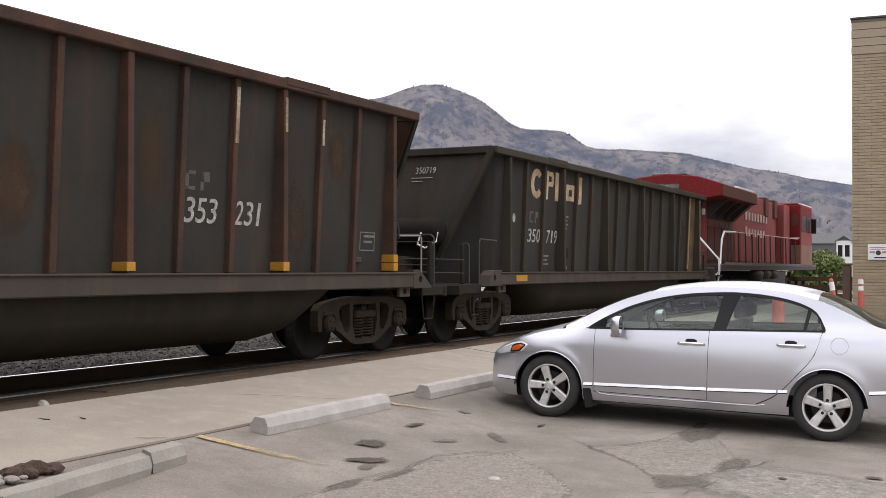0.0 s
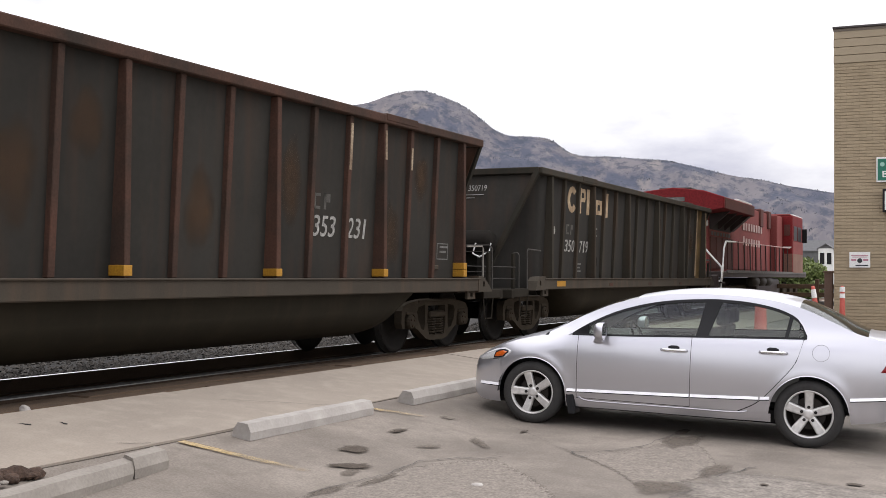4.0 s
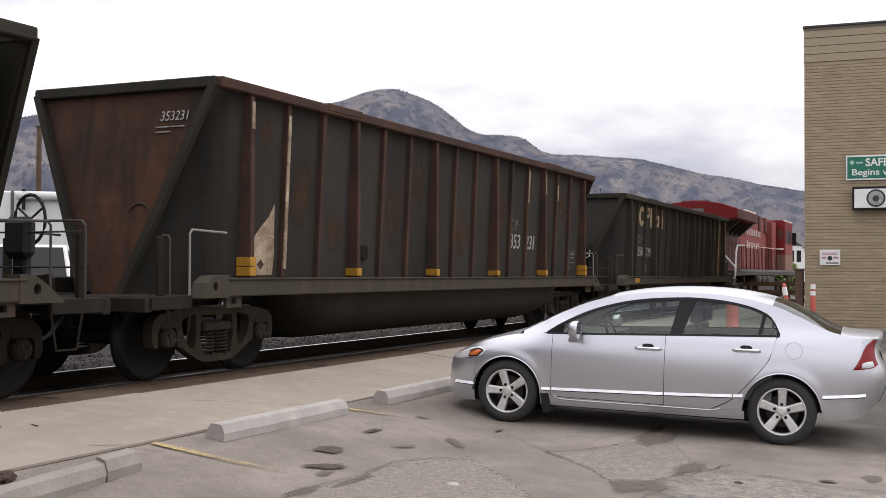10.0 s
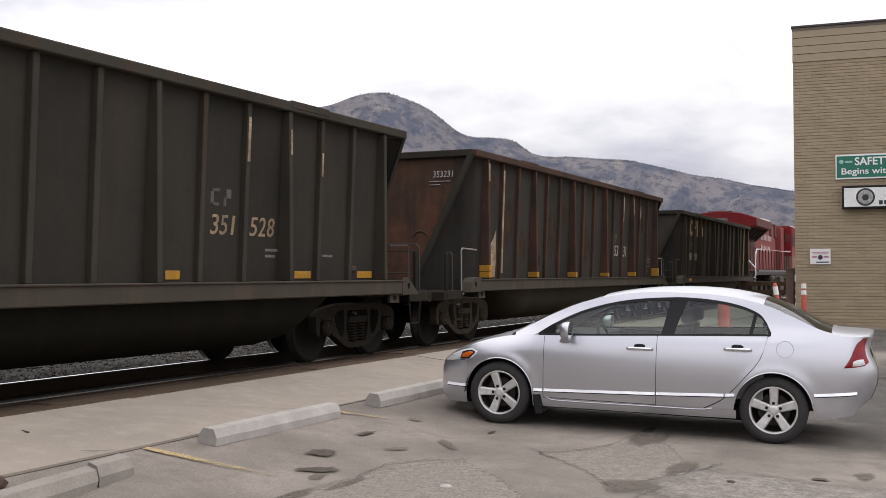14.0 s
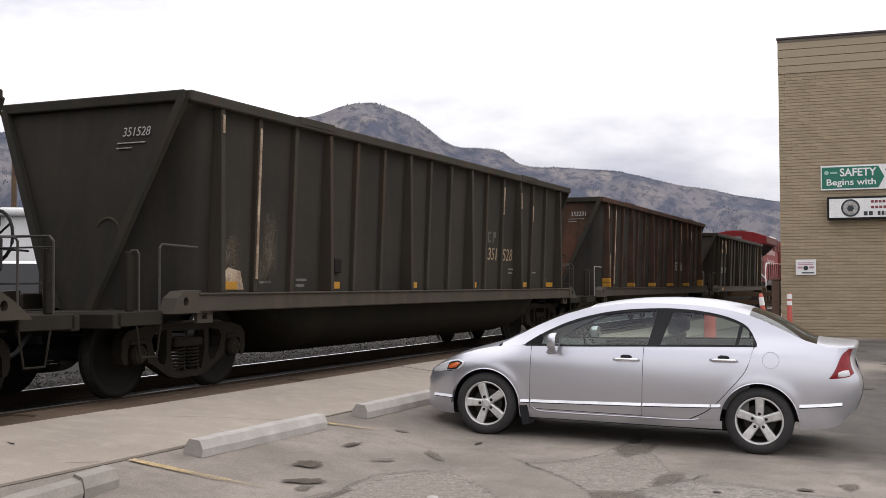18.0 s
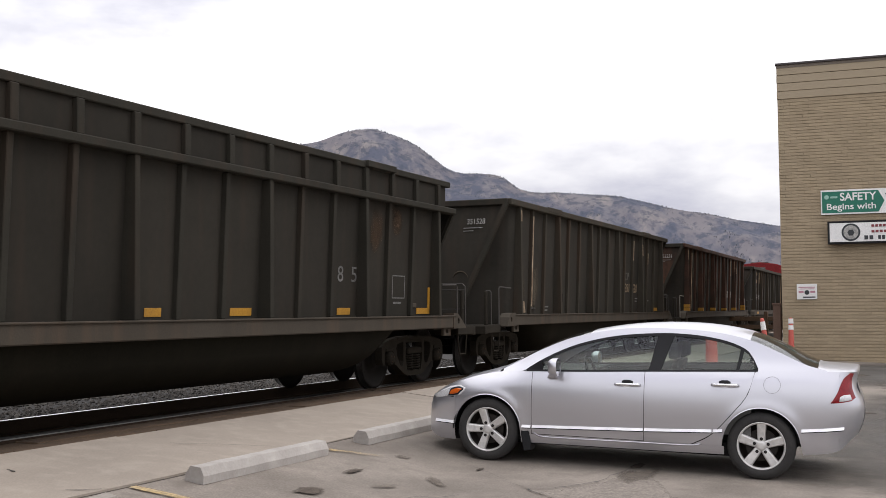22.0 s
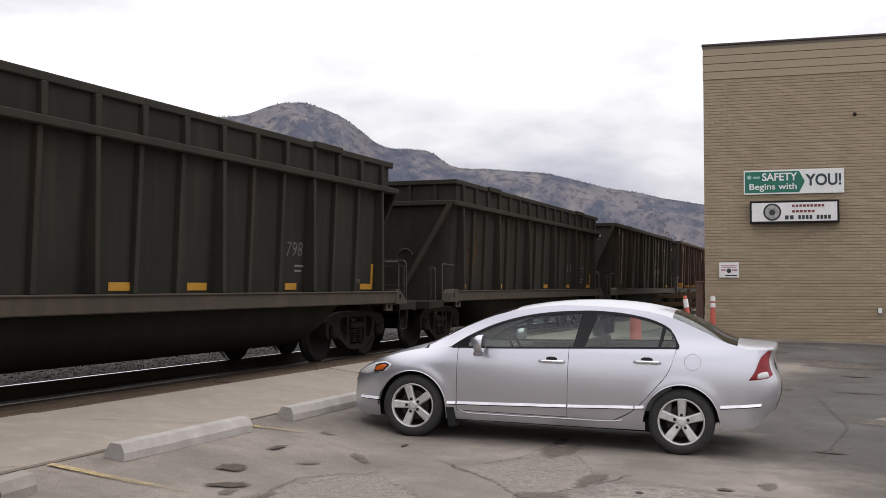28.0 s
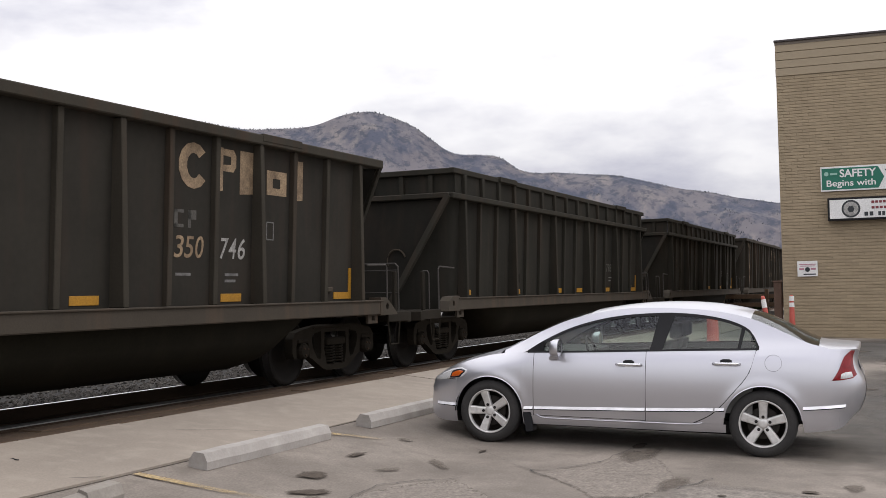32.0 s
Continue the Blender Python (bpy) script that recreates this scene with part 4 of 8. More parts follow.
SIDE = pose(0, 0, 0, 90, 0, 90)      # lettering upright on the side that faces +x


def on_side(y, z, x=SHEET + 0.004):
    return Matrix.Translation((x, y, z)) @ SIDE


def bay(i):
    """The y of a place counted in ribs from the rear."""
    return RIBS[0] + 0.81 * i


ITALIC = Matrix(((1, 0.16, 0, 0), (0, 1, 0, 0), (0, 0, 1, 0), (0, 0, 0, 1)))


def number(g, text, size, y, z, mat, width):
    """A stencilled number, digit by digit."""
    step = width / len(text)
    for k, ch in enumerate(text):
        words("digit", ch, size, on_side(y + (k - (len(text) - 1) / 2) * step, z) @ ITALIC, mat, g, width=step * (0.30 if ch == "1" else 0.80), bold=0.002)


def corner_marker(g, i):
    slope(part("corner_marker", boxes((SHEET, SHEET + 0.012, bay(i), bay(i + 0.58), SILL1 + 0.03, SILL1 + 0.12), (SHEET, SHEET + 0.0125, bay(i + 0.58) - 0.07, bay(i + 0.58) + 0.002, SILL1 + 0.03, SILL1 + 0.44)), M_yellow, g, "yellow L-shaped marker"))


def scrape(g, i, z0, z1, w=0.08, mat=None):
    bm = bmesh.new()
    y = bay(i)
    n = 6
    ps = [(y - w / 2 * (0.8 + 0.3 * noise.noise((i, k, 2))), z0 + (z1 - z0) * k / n) for k in range(n + 1)]
    qs = [(y + w / 2 * (0.8 + 0.3 * noise.noise((i, k, 7))), z0 + (z1 - z0) * k / n) for k in range(n + 1)]
    post = i % 3 == 0
    plate(bm, ps + qs[::-1], *((HW - 0.03, HW - 0.009) if post else (SHEET + 0.06, SHEET + 0.087)))
    ob = part("scrape", bm, mat or M_bare, g, "pale scraped paint streak")
    if not post:
        slope(ob)


def stencil_lines(g, i, z, rows, width, mat):
    for k in range(rows):
        part("stencil_line", boxes((SHEET, SHEET + 0.003, bay(i), bay(i) + width * (1 - 0.2 * (k % 2)), z - 0.07 * k, z - 0.07 * k + 0.03)), mat, g)


def stencil_frame(g, i, z, w, h, mat):
    y0, y1 = bay(i) - w / 2, bay(i) + w / 2
    for b in ((y0, y1, z, z + 0.015), (y0, y1, z + h - 0.015, z + h), (y0, y0 + 0.015, z, z + h), (y1 - 0.015, y1, z, z + h)):
        part("stencil_line", boxes((SHEET, SHEET + 0.003, *b)), mat, g)


def tan_logo(g, i, z, h, mat):
    """Worn company lettering as plain blocks in its colour."""
    for k, (a, b, kind) in enumerate(((0.0, 0.65, "arc"), (0.82, 0.99, "bar"), (0.99, 1.30, "bowl"), (1.40, 1.74, "bar"), (2.09, 2.63, "block"), (2.86, 3.10, "bar"))):
        y0, y1 = bay(i + a), bay(i + b)
        bm = bmesh.new()
        if kind == "arc":
            ym, r = (y0 + y1) / 2, h / 2
            pts = [(ym + (y1 - y0) / 2 * math.cos(a2), z + r * math.sin(a2)) for a2 in [0.7 + 0.45 * q for q in range(12)]]
            inn = [(ym + (y1 - y0) / 4.4 * math.cos(a2), z + r * 0.55 * math.sin(a2)) for a2 in [0.7 + 0.45 * q for q in range(12)]]
            plate(bm, pts + inn[::-1], SHEET, SHEET + 0.004)
        elif kind == "bowl":
            plate(bm, [(y0, z - h * 0.02), (y1 - 0.05, z - h * 0.02), (y1, z + h * 0.1), (y1, z + h * 0.36), (y1 - 0.05, z + h * 0.48), (y0, z + h * 0.48), (y0, z + h * 0.34), (y1 - 0.1, z + h * 0.32), (y1 - 0.1, z + h * 0.14), (y0, z + h * 0.12)], SHEET, SHEET + 0.004)
        elif kind == "block":
            plate(bm, [(y0, z - h * 0.42), (y1, z - h * 0.42), (y1, z + h * 0.16), (y0, z + h * 0.16)], SHEET, SHEET + 0.004, [[(y0 + 0.13, z - h * 0.25), (y1 - 0.14, z - h * 0.25), (y1 - 0.14, z - h * 0.02), (y0 + 0.13, z - h * 0.02)]])
        else:
            top = 0.5 if kind == "bar" else 0.35
            plate(bm, [(y0, z - h * 0.5), (y1, z - h * 0.46), (y1, z + h * top), (y0, z + h * 0.5)], SHEET, SHEET + 0.004)
        part("lettering_block", bm, mat, g, "worn tan painted lettering block")


def end_text(g, text, x, z, size, mat):
    y = -(T_Y - 0.03 + (APEX_Y - T_Y + 0.03) * (g["top"] - 0.06 - z) / (g["top"] - 0.06 - DECK_Z)) - 0.012
    words("end_number", text, size, Matrix.Translation((x, y, z)) @ pose(0, 0, 0, 74, 0, 0), mat, g)
    for k in range(2):
        part("stencil_line", boxes((x - 0.30, x + 0.16 - 0.22 * k, y - 0.016 - 0.006 * (k + 1), y - 0.008, z - 0.12 - 0.055 * k, z - 0.108 - 0.055 * k)), M_white, g)


rail_pipe = M_pipe
CENTRES = [22.50, 6.60, -9.38, -25.34, -41.53, -57.38]
w1 = gondola(3.05, False, M_steel, M_rib, M_steel_red, "sooty dark grey coal gondola with worn tan lettering", [])
rail_pipe = M_pipe_pale
w2 = gondola(3.24, False, M_steel_red, M_rib_rust, M_end_rust, "sooty coal gondola with rust-red ribs and scraped pale patches", [(0, 0), (3, 0), (6, 0), (9, 0), (12, 0), (15, 0)], True)
rail_pipe = M_pipe
w3 = gondola(3.23, False, M_steel_grey, M_rib, M_steel_brown, "dark greenish coal gondola with white stencilled numbers", [(0.40, 0.37), (3.40, 0.34), (6.46, 0.28), (9.50, 0.24), (12.63, 0.38), (14.60, 0.42)], False, True)
w4 = gondola(3.24, True, M_steel_brown, M_rib_dark, M_end_shaded, "dark coal gondola with raised side extensions and yellow markers", [(0.50, 0.3), (3.58, 0.37), (6.55, 0.27), (8.50, 0.43), (11.50, 0.36)], False, True)
w5 = gondola(3.22, True, M_steel_green, M_rib_dark, M_end_shaded, "dark brownish coal gondola with raised side extensions", [(0.45, 0.3), (3.50, 0.34), (6.72, 0.38), (8.57, 0.42), (11.48, 0.33)], False, True)
w6 = gondola(3.06, False, M_steel_grey, M_rib, M_end_shaded, "dark coal gondola with worn tan lettering and yellow markers", [(0.50, 0.3), (5.50, 0.36), (8.51, 0.40), (11.45, 0.40)], False, True)
for ob in w1.children:
    # the last bay before the engine wears tan paint
    if ob.name.startswith("side_sheet") and min(v.co.y for v in ob.data.vertices) > RIBS[14] - 0.1 and min(v.co.x for v in ob.data.vertices) > 0:
        ob.data.materials[0] = M_tan_corner
        ob["label"] = "side sheet with worn tan paint"
TRAIN = list(zip((w1, w2, w3, w4, w5, w6), CENTRES))
for g, z in ((w1, 3.05), (w2, 3.24), (w3, 3.23), (w4, 2.82), (w5, 2.80), (w6, 3.06)):
    g["top"] = z
for g in (w4, w5, w6):
    corner_marker(g, 14.33)
for g, size, z, m2, pairs in ((w1, 0.32, 1.70, M_white, (("350", 1.61, 0.58), ("719", 2.63, 0.56))), (w2, 0.36, 1.715, M_white, (("353", 10.44, 0.53), ("231", 11.41, 0.50))),
                              (w3, 0.31, 1.715, M_tan_dark, (("351", 10.57, 0.50), ("528", 11.50, 0.53))), (w6, 0.33, 1.715, M_tan_dark, (("350", 10.48, 0.53), ("746", 11.47, 0.53)))):
    for k, (text, i, w) in enumerate(pairs):
        number(g, text, size, bay(i), z, M_white if k and g is w6 else m2, w)
for g, i in ((w1, 1.53), (w2, 10.31), (w3, 10.45), (w6, 10.35)):
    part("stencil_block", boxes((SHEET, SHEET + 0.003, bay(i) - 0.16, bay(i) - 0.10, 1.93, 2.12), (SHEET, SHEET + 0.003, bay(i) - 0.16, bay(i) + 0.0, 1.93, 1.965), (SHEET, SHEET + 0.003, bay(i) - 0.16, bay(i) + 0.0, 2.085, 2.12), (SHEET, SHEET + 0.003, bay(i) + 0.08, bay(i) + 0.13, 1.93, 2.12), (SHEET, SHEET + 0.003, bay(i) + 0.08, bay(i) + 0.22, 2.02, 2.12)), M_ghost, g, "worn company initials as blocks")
for ch, i in (("8", 11.36), ("5", 11.83)):
    words("digit", ch, 0.30, on_side(bay(i), 1.665), M_faint, w4, width=0.15)
number(w5, "798", 0.28, bay(11.57), 1.685, M_ghost, 0.50)
tan_logo(w1, 1.34, 2.60, 0.51, M_tan)
tan_logo(w6, 10.22, 2.60, 0.50, M_tan_dark)
for g, rows in ((w2, ((11, 2.45, 3.03, 0.068), (12, 2.65, 3.03, 0.05), (13, 2.58, 2.88, 0.05), (0, 2.75, 3.05, 0.07), (1, 1.2, 3.0, 0.075))),
                (w3, ((11, 2.45, 2.95, 0.06), (12, 2.6, 2.9, 0.045), (13, 2.4, 2.7, 0.045), (0, 2.85, 3.05, 0.05), (1, 1.25, 3.0, 0.055))),
                (w1, ((14, 1.15, 2.95, 0.10), (15, 1.2, 2.9, 0.05)))):
    for i, z0, z1, w in rows:
        scrape(g, i, z0, z1, w, M_tan_dark if g is w1 else None)
bm = bmesh.new()
plate(bm, [(bay(0.10), SILL1 + 0.02), (bay(0.80), SILL1 + 0.03), (bay(0.83), SILL1 + 0.25), (bay(0.80), SILL1 + 0.85), (bay(0.66), SILL1 + 0.70), (bay(0.45), SILL1 + 0.56), (bay(0.24), SILL1 + 0.40), (bay(0.10), SILL1 + 0.30)], SHEET, SHEET + 0.004)
part("bare_patch", bm, M_bare, w2, "pale scraped triangle of paint")
bm = bmesh.new()
plate(bm, [(bay(0.5), SILL1 + 0.09), (bay(0.58), SILL1 + 0.15), (bay(0.5), SILL1 + 0.21), (bay(0.42), SILL1 + 0.15)], SHEET + 0.004, SHEET + 0.007)
part("diamond_mark", bm, M_rib_rust, w2)
bm = bmesh.new()
plate(bm, [(bay(0.2), SILL1 + 0.02), (bay(0.8), SILL1 + 0.03), (bay(0.7), SILL1 + 0.24), (bay(0.4), SILL1 + 0.28), (bay(0.2), SILL1 + 0.16)], SHEET, SHEET + 0.004)
part("bare_patch", bm, M_bare, w3, "pale scraped patch of paint")
bm = bmesh.new()
plate(bm, [(bay(0.52) + 0.06 * math.cos(a), 1.98 + 0.075 * math.sin(a)) for a in [math.pi * k / 6 for k in range(12)]], SHEET, SHEET + 0.004)
part("white_dot", bm, M_white, w1)
for i in (0.19, 3.56, 8.08, 11.11):
    part("small_marker", boxes((SHEET, SHEET + 0.006, bay(i) - 0.05, bay(i) + 0.05, 1.145, 1.20)), M_white, w1, "small pale reflective marker")
part("sill_marker", boxes((HW + 0.02, HW + 0.024, bay(0.16), bay(0.72), 0.95, 1.05)), M_yellow, w1, "yellow marker with a dark hook on the sill")
for i in (4.18, 7.84, 11.35):
    part("sill_marker", boxes((HW + 0.02, HW + 0.024, bay(i) - 0.12, bay(i) + 0.12, 0.94, 1.0)), M_rib_rust, w1)
bm = bmesh.new()
lathe(bm, ((-1.25, 0.03), (-1.22, 0.16), (-1.12, 0.215), (0.58, 0.215), (0.68, 0.16), (0.71, 0.03)), 18, "x", (0, -7.10, DECK_Z + 0.80))
part("air_reservoir", bm, M_truck_dark, w1, "sooty air drum lying across the wagon end", smooth=True)
for x in (-0.95, 0.45):
    part("drum_bracket", boxes((x - 0.05, x + 0.05, -7.26, -6.94, DECK_Z, DECK_Z + 0.60)), M_truck_dark, w1)
part("brake_valve", soften(boxes((-0.35, 0.05, -7.30, -7.02, DECK_Z, DECK_Z + 0.42)), 0.06, 2), M_truck, w1)
for z in (0.16, 0.36):
    bm = bmesh.new()
    tube(bm, [(1.42, -7.55, DECK_Z + z), (0.2, -7.55, DECK_Z + z + 0.02)], 0.013)
    part("end_rail", bm, M_pipe, w1)
bm = bmesh.new()
tube(bm, [(0.42, -7.36, DECK_Z + 0.78), (0.36, -7.38, DECK_Z + 0.60), (0.52, -7.38, DECK_Z + 0.54), (0.74, -7.36, DECK_Z + 0.64), (0.76, -7.34, DECK_Z + 0.78)], 0.016)
part("pale_hose", bm, M_whitepaint, w1, "pale looped hose")
stencil_frame(w2, 14.46, 1.37, 0.36, 0.24, M_faint)
stencil_frame(w4, 13.55, 1.36, 0.42, 0.34, M_faint)
stencil_frame(w6, 12.42, 1.85, 0.16, 0.22, M_faint)
for g, i, z, r in ((w3, 11.6, 1.45, 2), (w1, 3.31, 2.08, 4), (w1, 2.17, 1.36, 3), (w2, 14.35, 1.54, 2), (w3, 2.22, 1.23, 2), (w3, 1.2, 1.20, 1), (w4, 13.35, 1.28, 1), (w6, 10.2, 1.42, 1), (w6, 11.3, 1.42, 2), (w3, 13.2, 1.40, 1), (w5, 11.6, 1.45, 2)):
    stencil_lines(g, i, z, r, 0.26, M_faint)
end_text(w1, "350719", 0.10, 2.70, 0.15, M_white)
end_text(w2, "353231", 0.88, 2.84, 0.16, M_white)
end_text(w3, "351528", 0.76, 2.82, 0.15, M_white)


def side_stain(g, i, z, ry, rz, seed, mat=None, name="rust_stain"):
    """A soft rust or coal-dust stain on a side sheet, worn away towards its rim."""
    n, vs2, fs2, fade = 20, [], [], []
    for r, f in ((1.0, 0.0), (0.7, 0.5), (0.35, 0.9)):
        for q in range(n):
            a = 2 * math.pi * q / n
            w = r * (1 + 0.3 * noise.noise((math.cos(a), math.sin(a), seed)))
            vs2.append((SHEET + 0.003, bay(i) + ry * w * math.cos(a), z + rz * w * math.sin(a)))
            fade.append(f)
    vs2.append((SHEET + 0.003, bay(i), z))
    fade.append(1.0)
    for r in range(2):
        for q in range(n):
            p = (q + 1) % n
            fs2.append((r * n + q, r * n + p, (r + 1) * n + p, (r + 1) * n + q))
    for q in range(n):
        fs2.append((2 * n + q, 2 * n + (q + 1) % n, 3 * n))
    ob = from_lists(name, vs2, fs2, mat or M_stain)
    ob.data.attributes.new("wear", "FLOAT", "POINT").data.foreach_set("value", fade)
    ob.parent = g


for g, marks in ((w2, ((0.5, 2.75, 0.18, 0.2), (1.5, 2.1, 0.3, 0.5), (2.5, 1.7, 0.25, 0.4), (4.5, 2.0, 0.3, 0.6), (5.5, 2.5, 0.25, 0.4), (7.5, 1.8, 0.3, 0.5), (9.5, 2.2, 0.28, 0.6), (12.5, 1.7, 0.28, 0.5), (13.5, 2.5, 0.25, 0.4))),
                 (w1, ((6.5, 1.6, 0.25, 0.4), (9.5, 2.2, 0.28, 0.5), (13.5, 2.0, 0.28, 0.6)))):
    for q, (i, z, ry, rz) in enumerate(marks):
        side_stain(g, i, z, ry, rz, q * 3.7)
side_stain(w4, 1.20, 1.98, 0.30, 0.68, 5.0, M_orange_rust)
side_stain(w4, 0.80, 1.80, 0.16, 0.5, 8.0)
side_stain(w4, 12.6, 2.3, 0.26, 0.4, 2.0)
side_stain(w4, 13.4, 2.5, 0.24, 0.28, 9.5)
for i, z, ry, rz in ((0.45, 1.45, 0.28, 0.42), (1.45, 1.65, 0.22, 0.55), (1.2, 1.35, 0.2, 0.25)):
    side_stain(w3, i, z, ry, rz, i * 7.0, M_dust, "dust_stain")

for ob in w1.children:
    if ob.name.startswith("brake_wheel_rim"):
        bpy.data.objects.remove(ob)
        break

SIDE_MARKS = ("digit", "stencil_block", "stencil_line", "lettering_block", "bare_patch", "diamond_mark", "white_dot", "small_marker", "rust_stain", "dust_stain")
# The bodies sit nearer to the platform than the wheels' middle line.
for g in (w1, w2, w3, w4, w5, w6):
    for ob in g.children:
        if ob.name.split(".")[0] in ("truck", "wheelset", "centre_sill", "coupler", "air_hose"):
            continue
        if ob.matrix_basis == Matrix():
            if ob.name.split(".")[0] in SIDE_MARKS:
                slope(ob)
            for v in ob.data.vertices:
                v.co.x = 0.815 * v.co.x + 0.297
        else:
            ob.location.x = 0.815 * ob.location.x + 0.297

# ---- the red diesel engine at the head ----
def engine():
    e = root("locomotive", Matrix(), "dirty red diesel locomotive with white handrails pulling the train", "locomotive")
    part("frame", boxes((-1.46, 1.46, -9.4, 9.3, 1.12, 1.30), bevel=0.02), M_grille, e)
    part("walkway_edge", boxes((1.44, 1.49, -8.4, 9.0, 1.26, 1.35)), M_faint, e, "dusty walkway edge")
    part("walkway_edge", boxes((-1.49, -1.44, -8.4, 9.0, 1.26, 1.36)), M_faint, e)
    part("long_hood", soften(boxes((-0.82, 0.82, -8.0, 5.0, 1.30, 3.66)), 0.07, 2), M_red_dark, e)
    bm = bmesh.new()
    prof = [(-1.53, 3.19), (-1.53, 3.53), (-0.9, 3.74), (0.0, 3.84), (0.9, 3.74), (1.53, 3.53), (1.53, 3.19), (0.88, 3.10), (-0.88, 3.10)]
    rings = [[bm.verts.new((x, y, z)) for x, z in prof] for y in (-9.25, -4.1)]
    for k in range(len(prof)):
        j = (k + 1) % len(prof)
        bm.faces.new((rings[0][k], rings[0][j], rings[1][j], rings[1][k]))
    bm.faces.new(rings[0][::-1])
    bm.faces.new(rings[1])
    part("radiator_wing", soften(bm, 0.02), M_red, e)
    part("radiator_panel", boxes((1.52, 1.542, -9.1, -4.2, 3.20, 3.51)), M_red_brown, e)
    part("radiator_intake", boxes((0.815, 0.84, -7.9, -4.6, 2.62, 3.10)), M_black, e)
    for k, (y, w) in enumerate(((-7.95, 0.06), (-6.75, 0.05), (-5.75, 0.05), (-4.75, 0.40))):
        bm = bmesh.new()
        hexa(bm, ((0.82, y, 2.66), (0.88, y, 2.66), (0.88, y + w, 2.66), (0.82, y + w, 2.66), (0.82, y, 3.12), (1.45, y, 3.16), (1.45, y + w, 3.16), (0.82, y + w, 3.12)))
        part("wing_bracket", bm, M_grille, e)
    part("wing_roof", boxes((-0.5, 0.5, -9.0, -4.3, 3.76, 3.855), bevel=0.02), M_grille, e)
    part("roof_edge_strip", boxes((1.40, 1.50, -7.0, -4.4, 3.54, 3.60), bevel=0.01), M_signwhite, e, "pale strip along the radiator roof")
    part("end_lamp", boxes((0.70, 0.80, -8.06, -8.0, 2.72, 2.90), bevel=0.02), M_signwhite, e)
    part("emblem", boxes((-0.35, 0.35, -9.27, -9.25, 3.42, 3.54)), M_faint, e)
    part("cab_rear_rail", boxes((1.12, 1.46, 4.80, 4.84, 2.34, 2.39)), M_whitepaint, e)
    part("cab_rear_step_area", boxes((1.12, 1.49, 4.872, 4.895, 1.32, 2.10)), M_cab_dust, e, "dusty lower cab back")
    for k in range(12):
        part("hood_door", boxes((0.82, 0.845, -7.9 + 0.92 * k, -7.1 + 0.92 * k, 1.40, 2.40), bevel=0.006), M_red_brown if k < 4 else M_red_dark, e)
    part("hood_roof", soften(boxes((-0.6, 0.6, -4.0, 4.8, 3.64, 3.74)), 0.04), M_grille, e)
    for y in (0.9, 2.7):
        part("roof_blister", soften(boxes((0.55, 0.90, y, y + 0.6, 3.05, 3.74)), 0.03), M_red_brown, e)
    part("exhaust_stack", boxes((-0.3, 0.3, -2.6, -1.8, 3.60, 3.78), bevel=0.02), M_grille, e)
    part("cab", soften(boxes((-1.50, 1.50, 4.9, 7.9, 1.30, 3.70)), 0.09, 2), M_red, e)
    bm = bmesh.new()
    hexa(bm, ((-1.4, 7.8, 1.3), (1.4, 7.8, 1.3), (1.1, 9.2, 1.3), (-1.1, 9.2, 1.3), (-1.4, 7.8, 2.7), (1.4, 7.8, 2.7), (0.8, 9.0, 2.5), (-0.8, 9.0, 2.5)))
    part("nose", soften(bm, 0.06), M_red, e)
    part("cab_roof", soften(boxes((-1.40, 1.40, 4.9, 8.1, 3.68, 3.74)), 0.02), M_red_dark, e)
    # Added white strip paints the sky's reflection along the roof edge.
    part("cab_roof_edge", boxes((1.40, 1.47, 5.0, 8.0, 3.68, 3.73), bevel=0.01), M_signwhite, e, "white strip standing in for the sky's glint on the cab roof edge")
    part("cab_side", boxes((1.495, 1.507, 5.0, 7.85, 1.32, 2.10)), M_cab_dust, e, "dusty lower cab side")
    part("cab_side", boxes((1.495, 1.507, 5.0, 7.85, 2.104, 2.62)), M_red_dark, e)
    part("equipment_cabinet", soften(boxes((-1.10, 1.10, 3.5, 4.868, 1.30, 3.62)), 0.05, 2), M_red_dark, e)
    part("cab_side_window", boxes((1.50, 1.512, 5.2, 6.1, 2.65, 3.25)), M_trim, e)
    part("cab_side_window", boxes((1.50, 1.512, 6.3, 7.3, 2.65, 3.25)), M_trim, e)
    part("cab_rear_window", boxes((1.16, 1.40, 4.885, 4.90, 2.85, 3.3)), M_red_brown, e)
    part("cab_mirror", boxes((1.55, 1.75, 7.3, 7.34, 2.6, 3.2), bevel=0.02), M_trim, e)
    bm = bmesh.new()
    lathe(bm, ((-0.05, 0.03), (0.0, 0.12), (0.03, 0.12)), 14, "y", (0.0, -9.30, 3.40))
    part("rear_headlight", bm, M_faint, e)
    # company lettering as plain pale bars
    for r, (z, h, n, y0) in enumerate(((2.80, 0.34, 8, -2.5), (2.26, 0.32, 7, -2.5))):
        for k in range(n):
            part("lettering_block", boxes((0.845, 0.85, y0 + 0.52 * k, y0 + 0.52 * k + 0.30, z, z + h * (1 if k == 0 else 0.8))), M_lettering, e)
    for k in range(7):
        part("grille_label", boxes((0.846, 0.85, -7.8 + 0.45 * k, -7.5 + 0.45 * k, 2.44, 2.56)), M_faint, e)
    # handrails and steps
    bm = bmesh.new()
    tube(bm, [(1.42, -9.2, 0.8), (1.44, -9.0, 1.3), (1.40, -8.6, 2.0), (1.40, -8.3, 2.22), (1.40, -6.8, 2.25)], 0.03)
    part("handrail", bm, M_whitepaint, e, "white end of the side handrail")
    bm = bmesh.new()
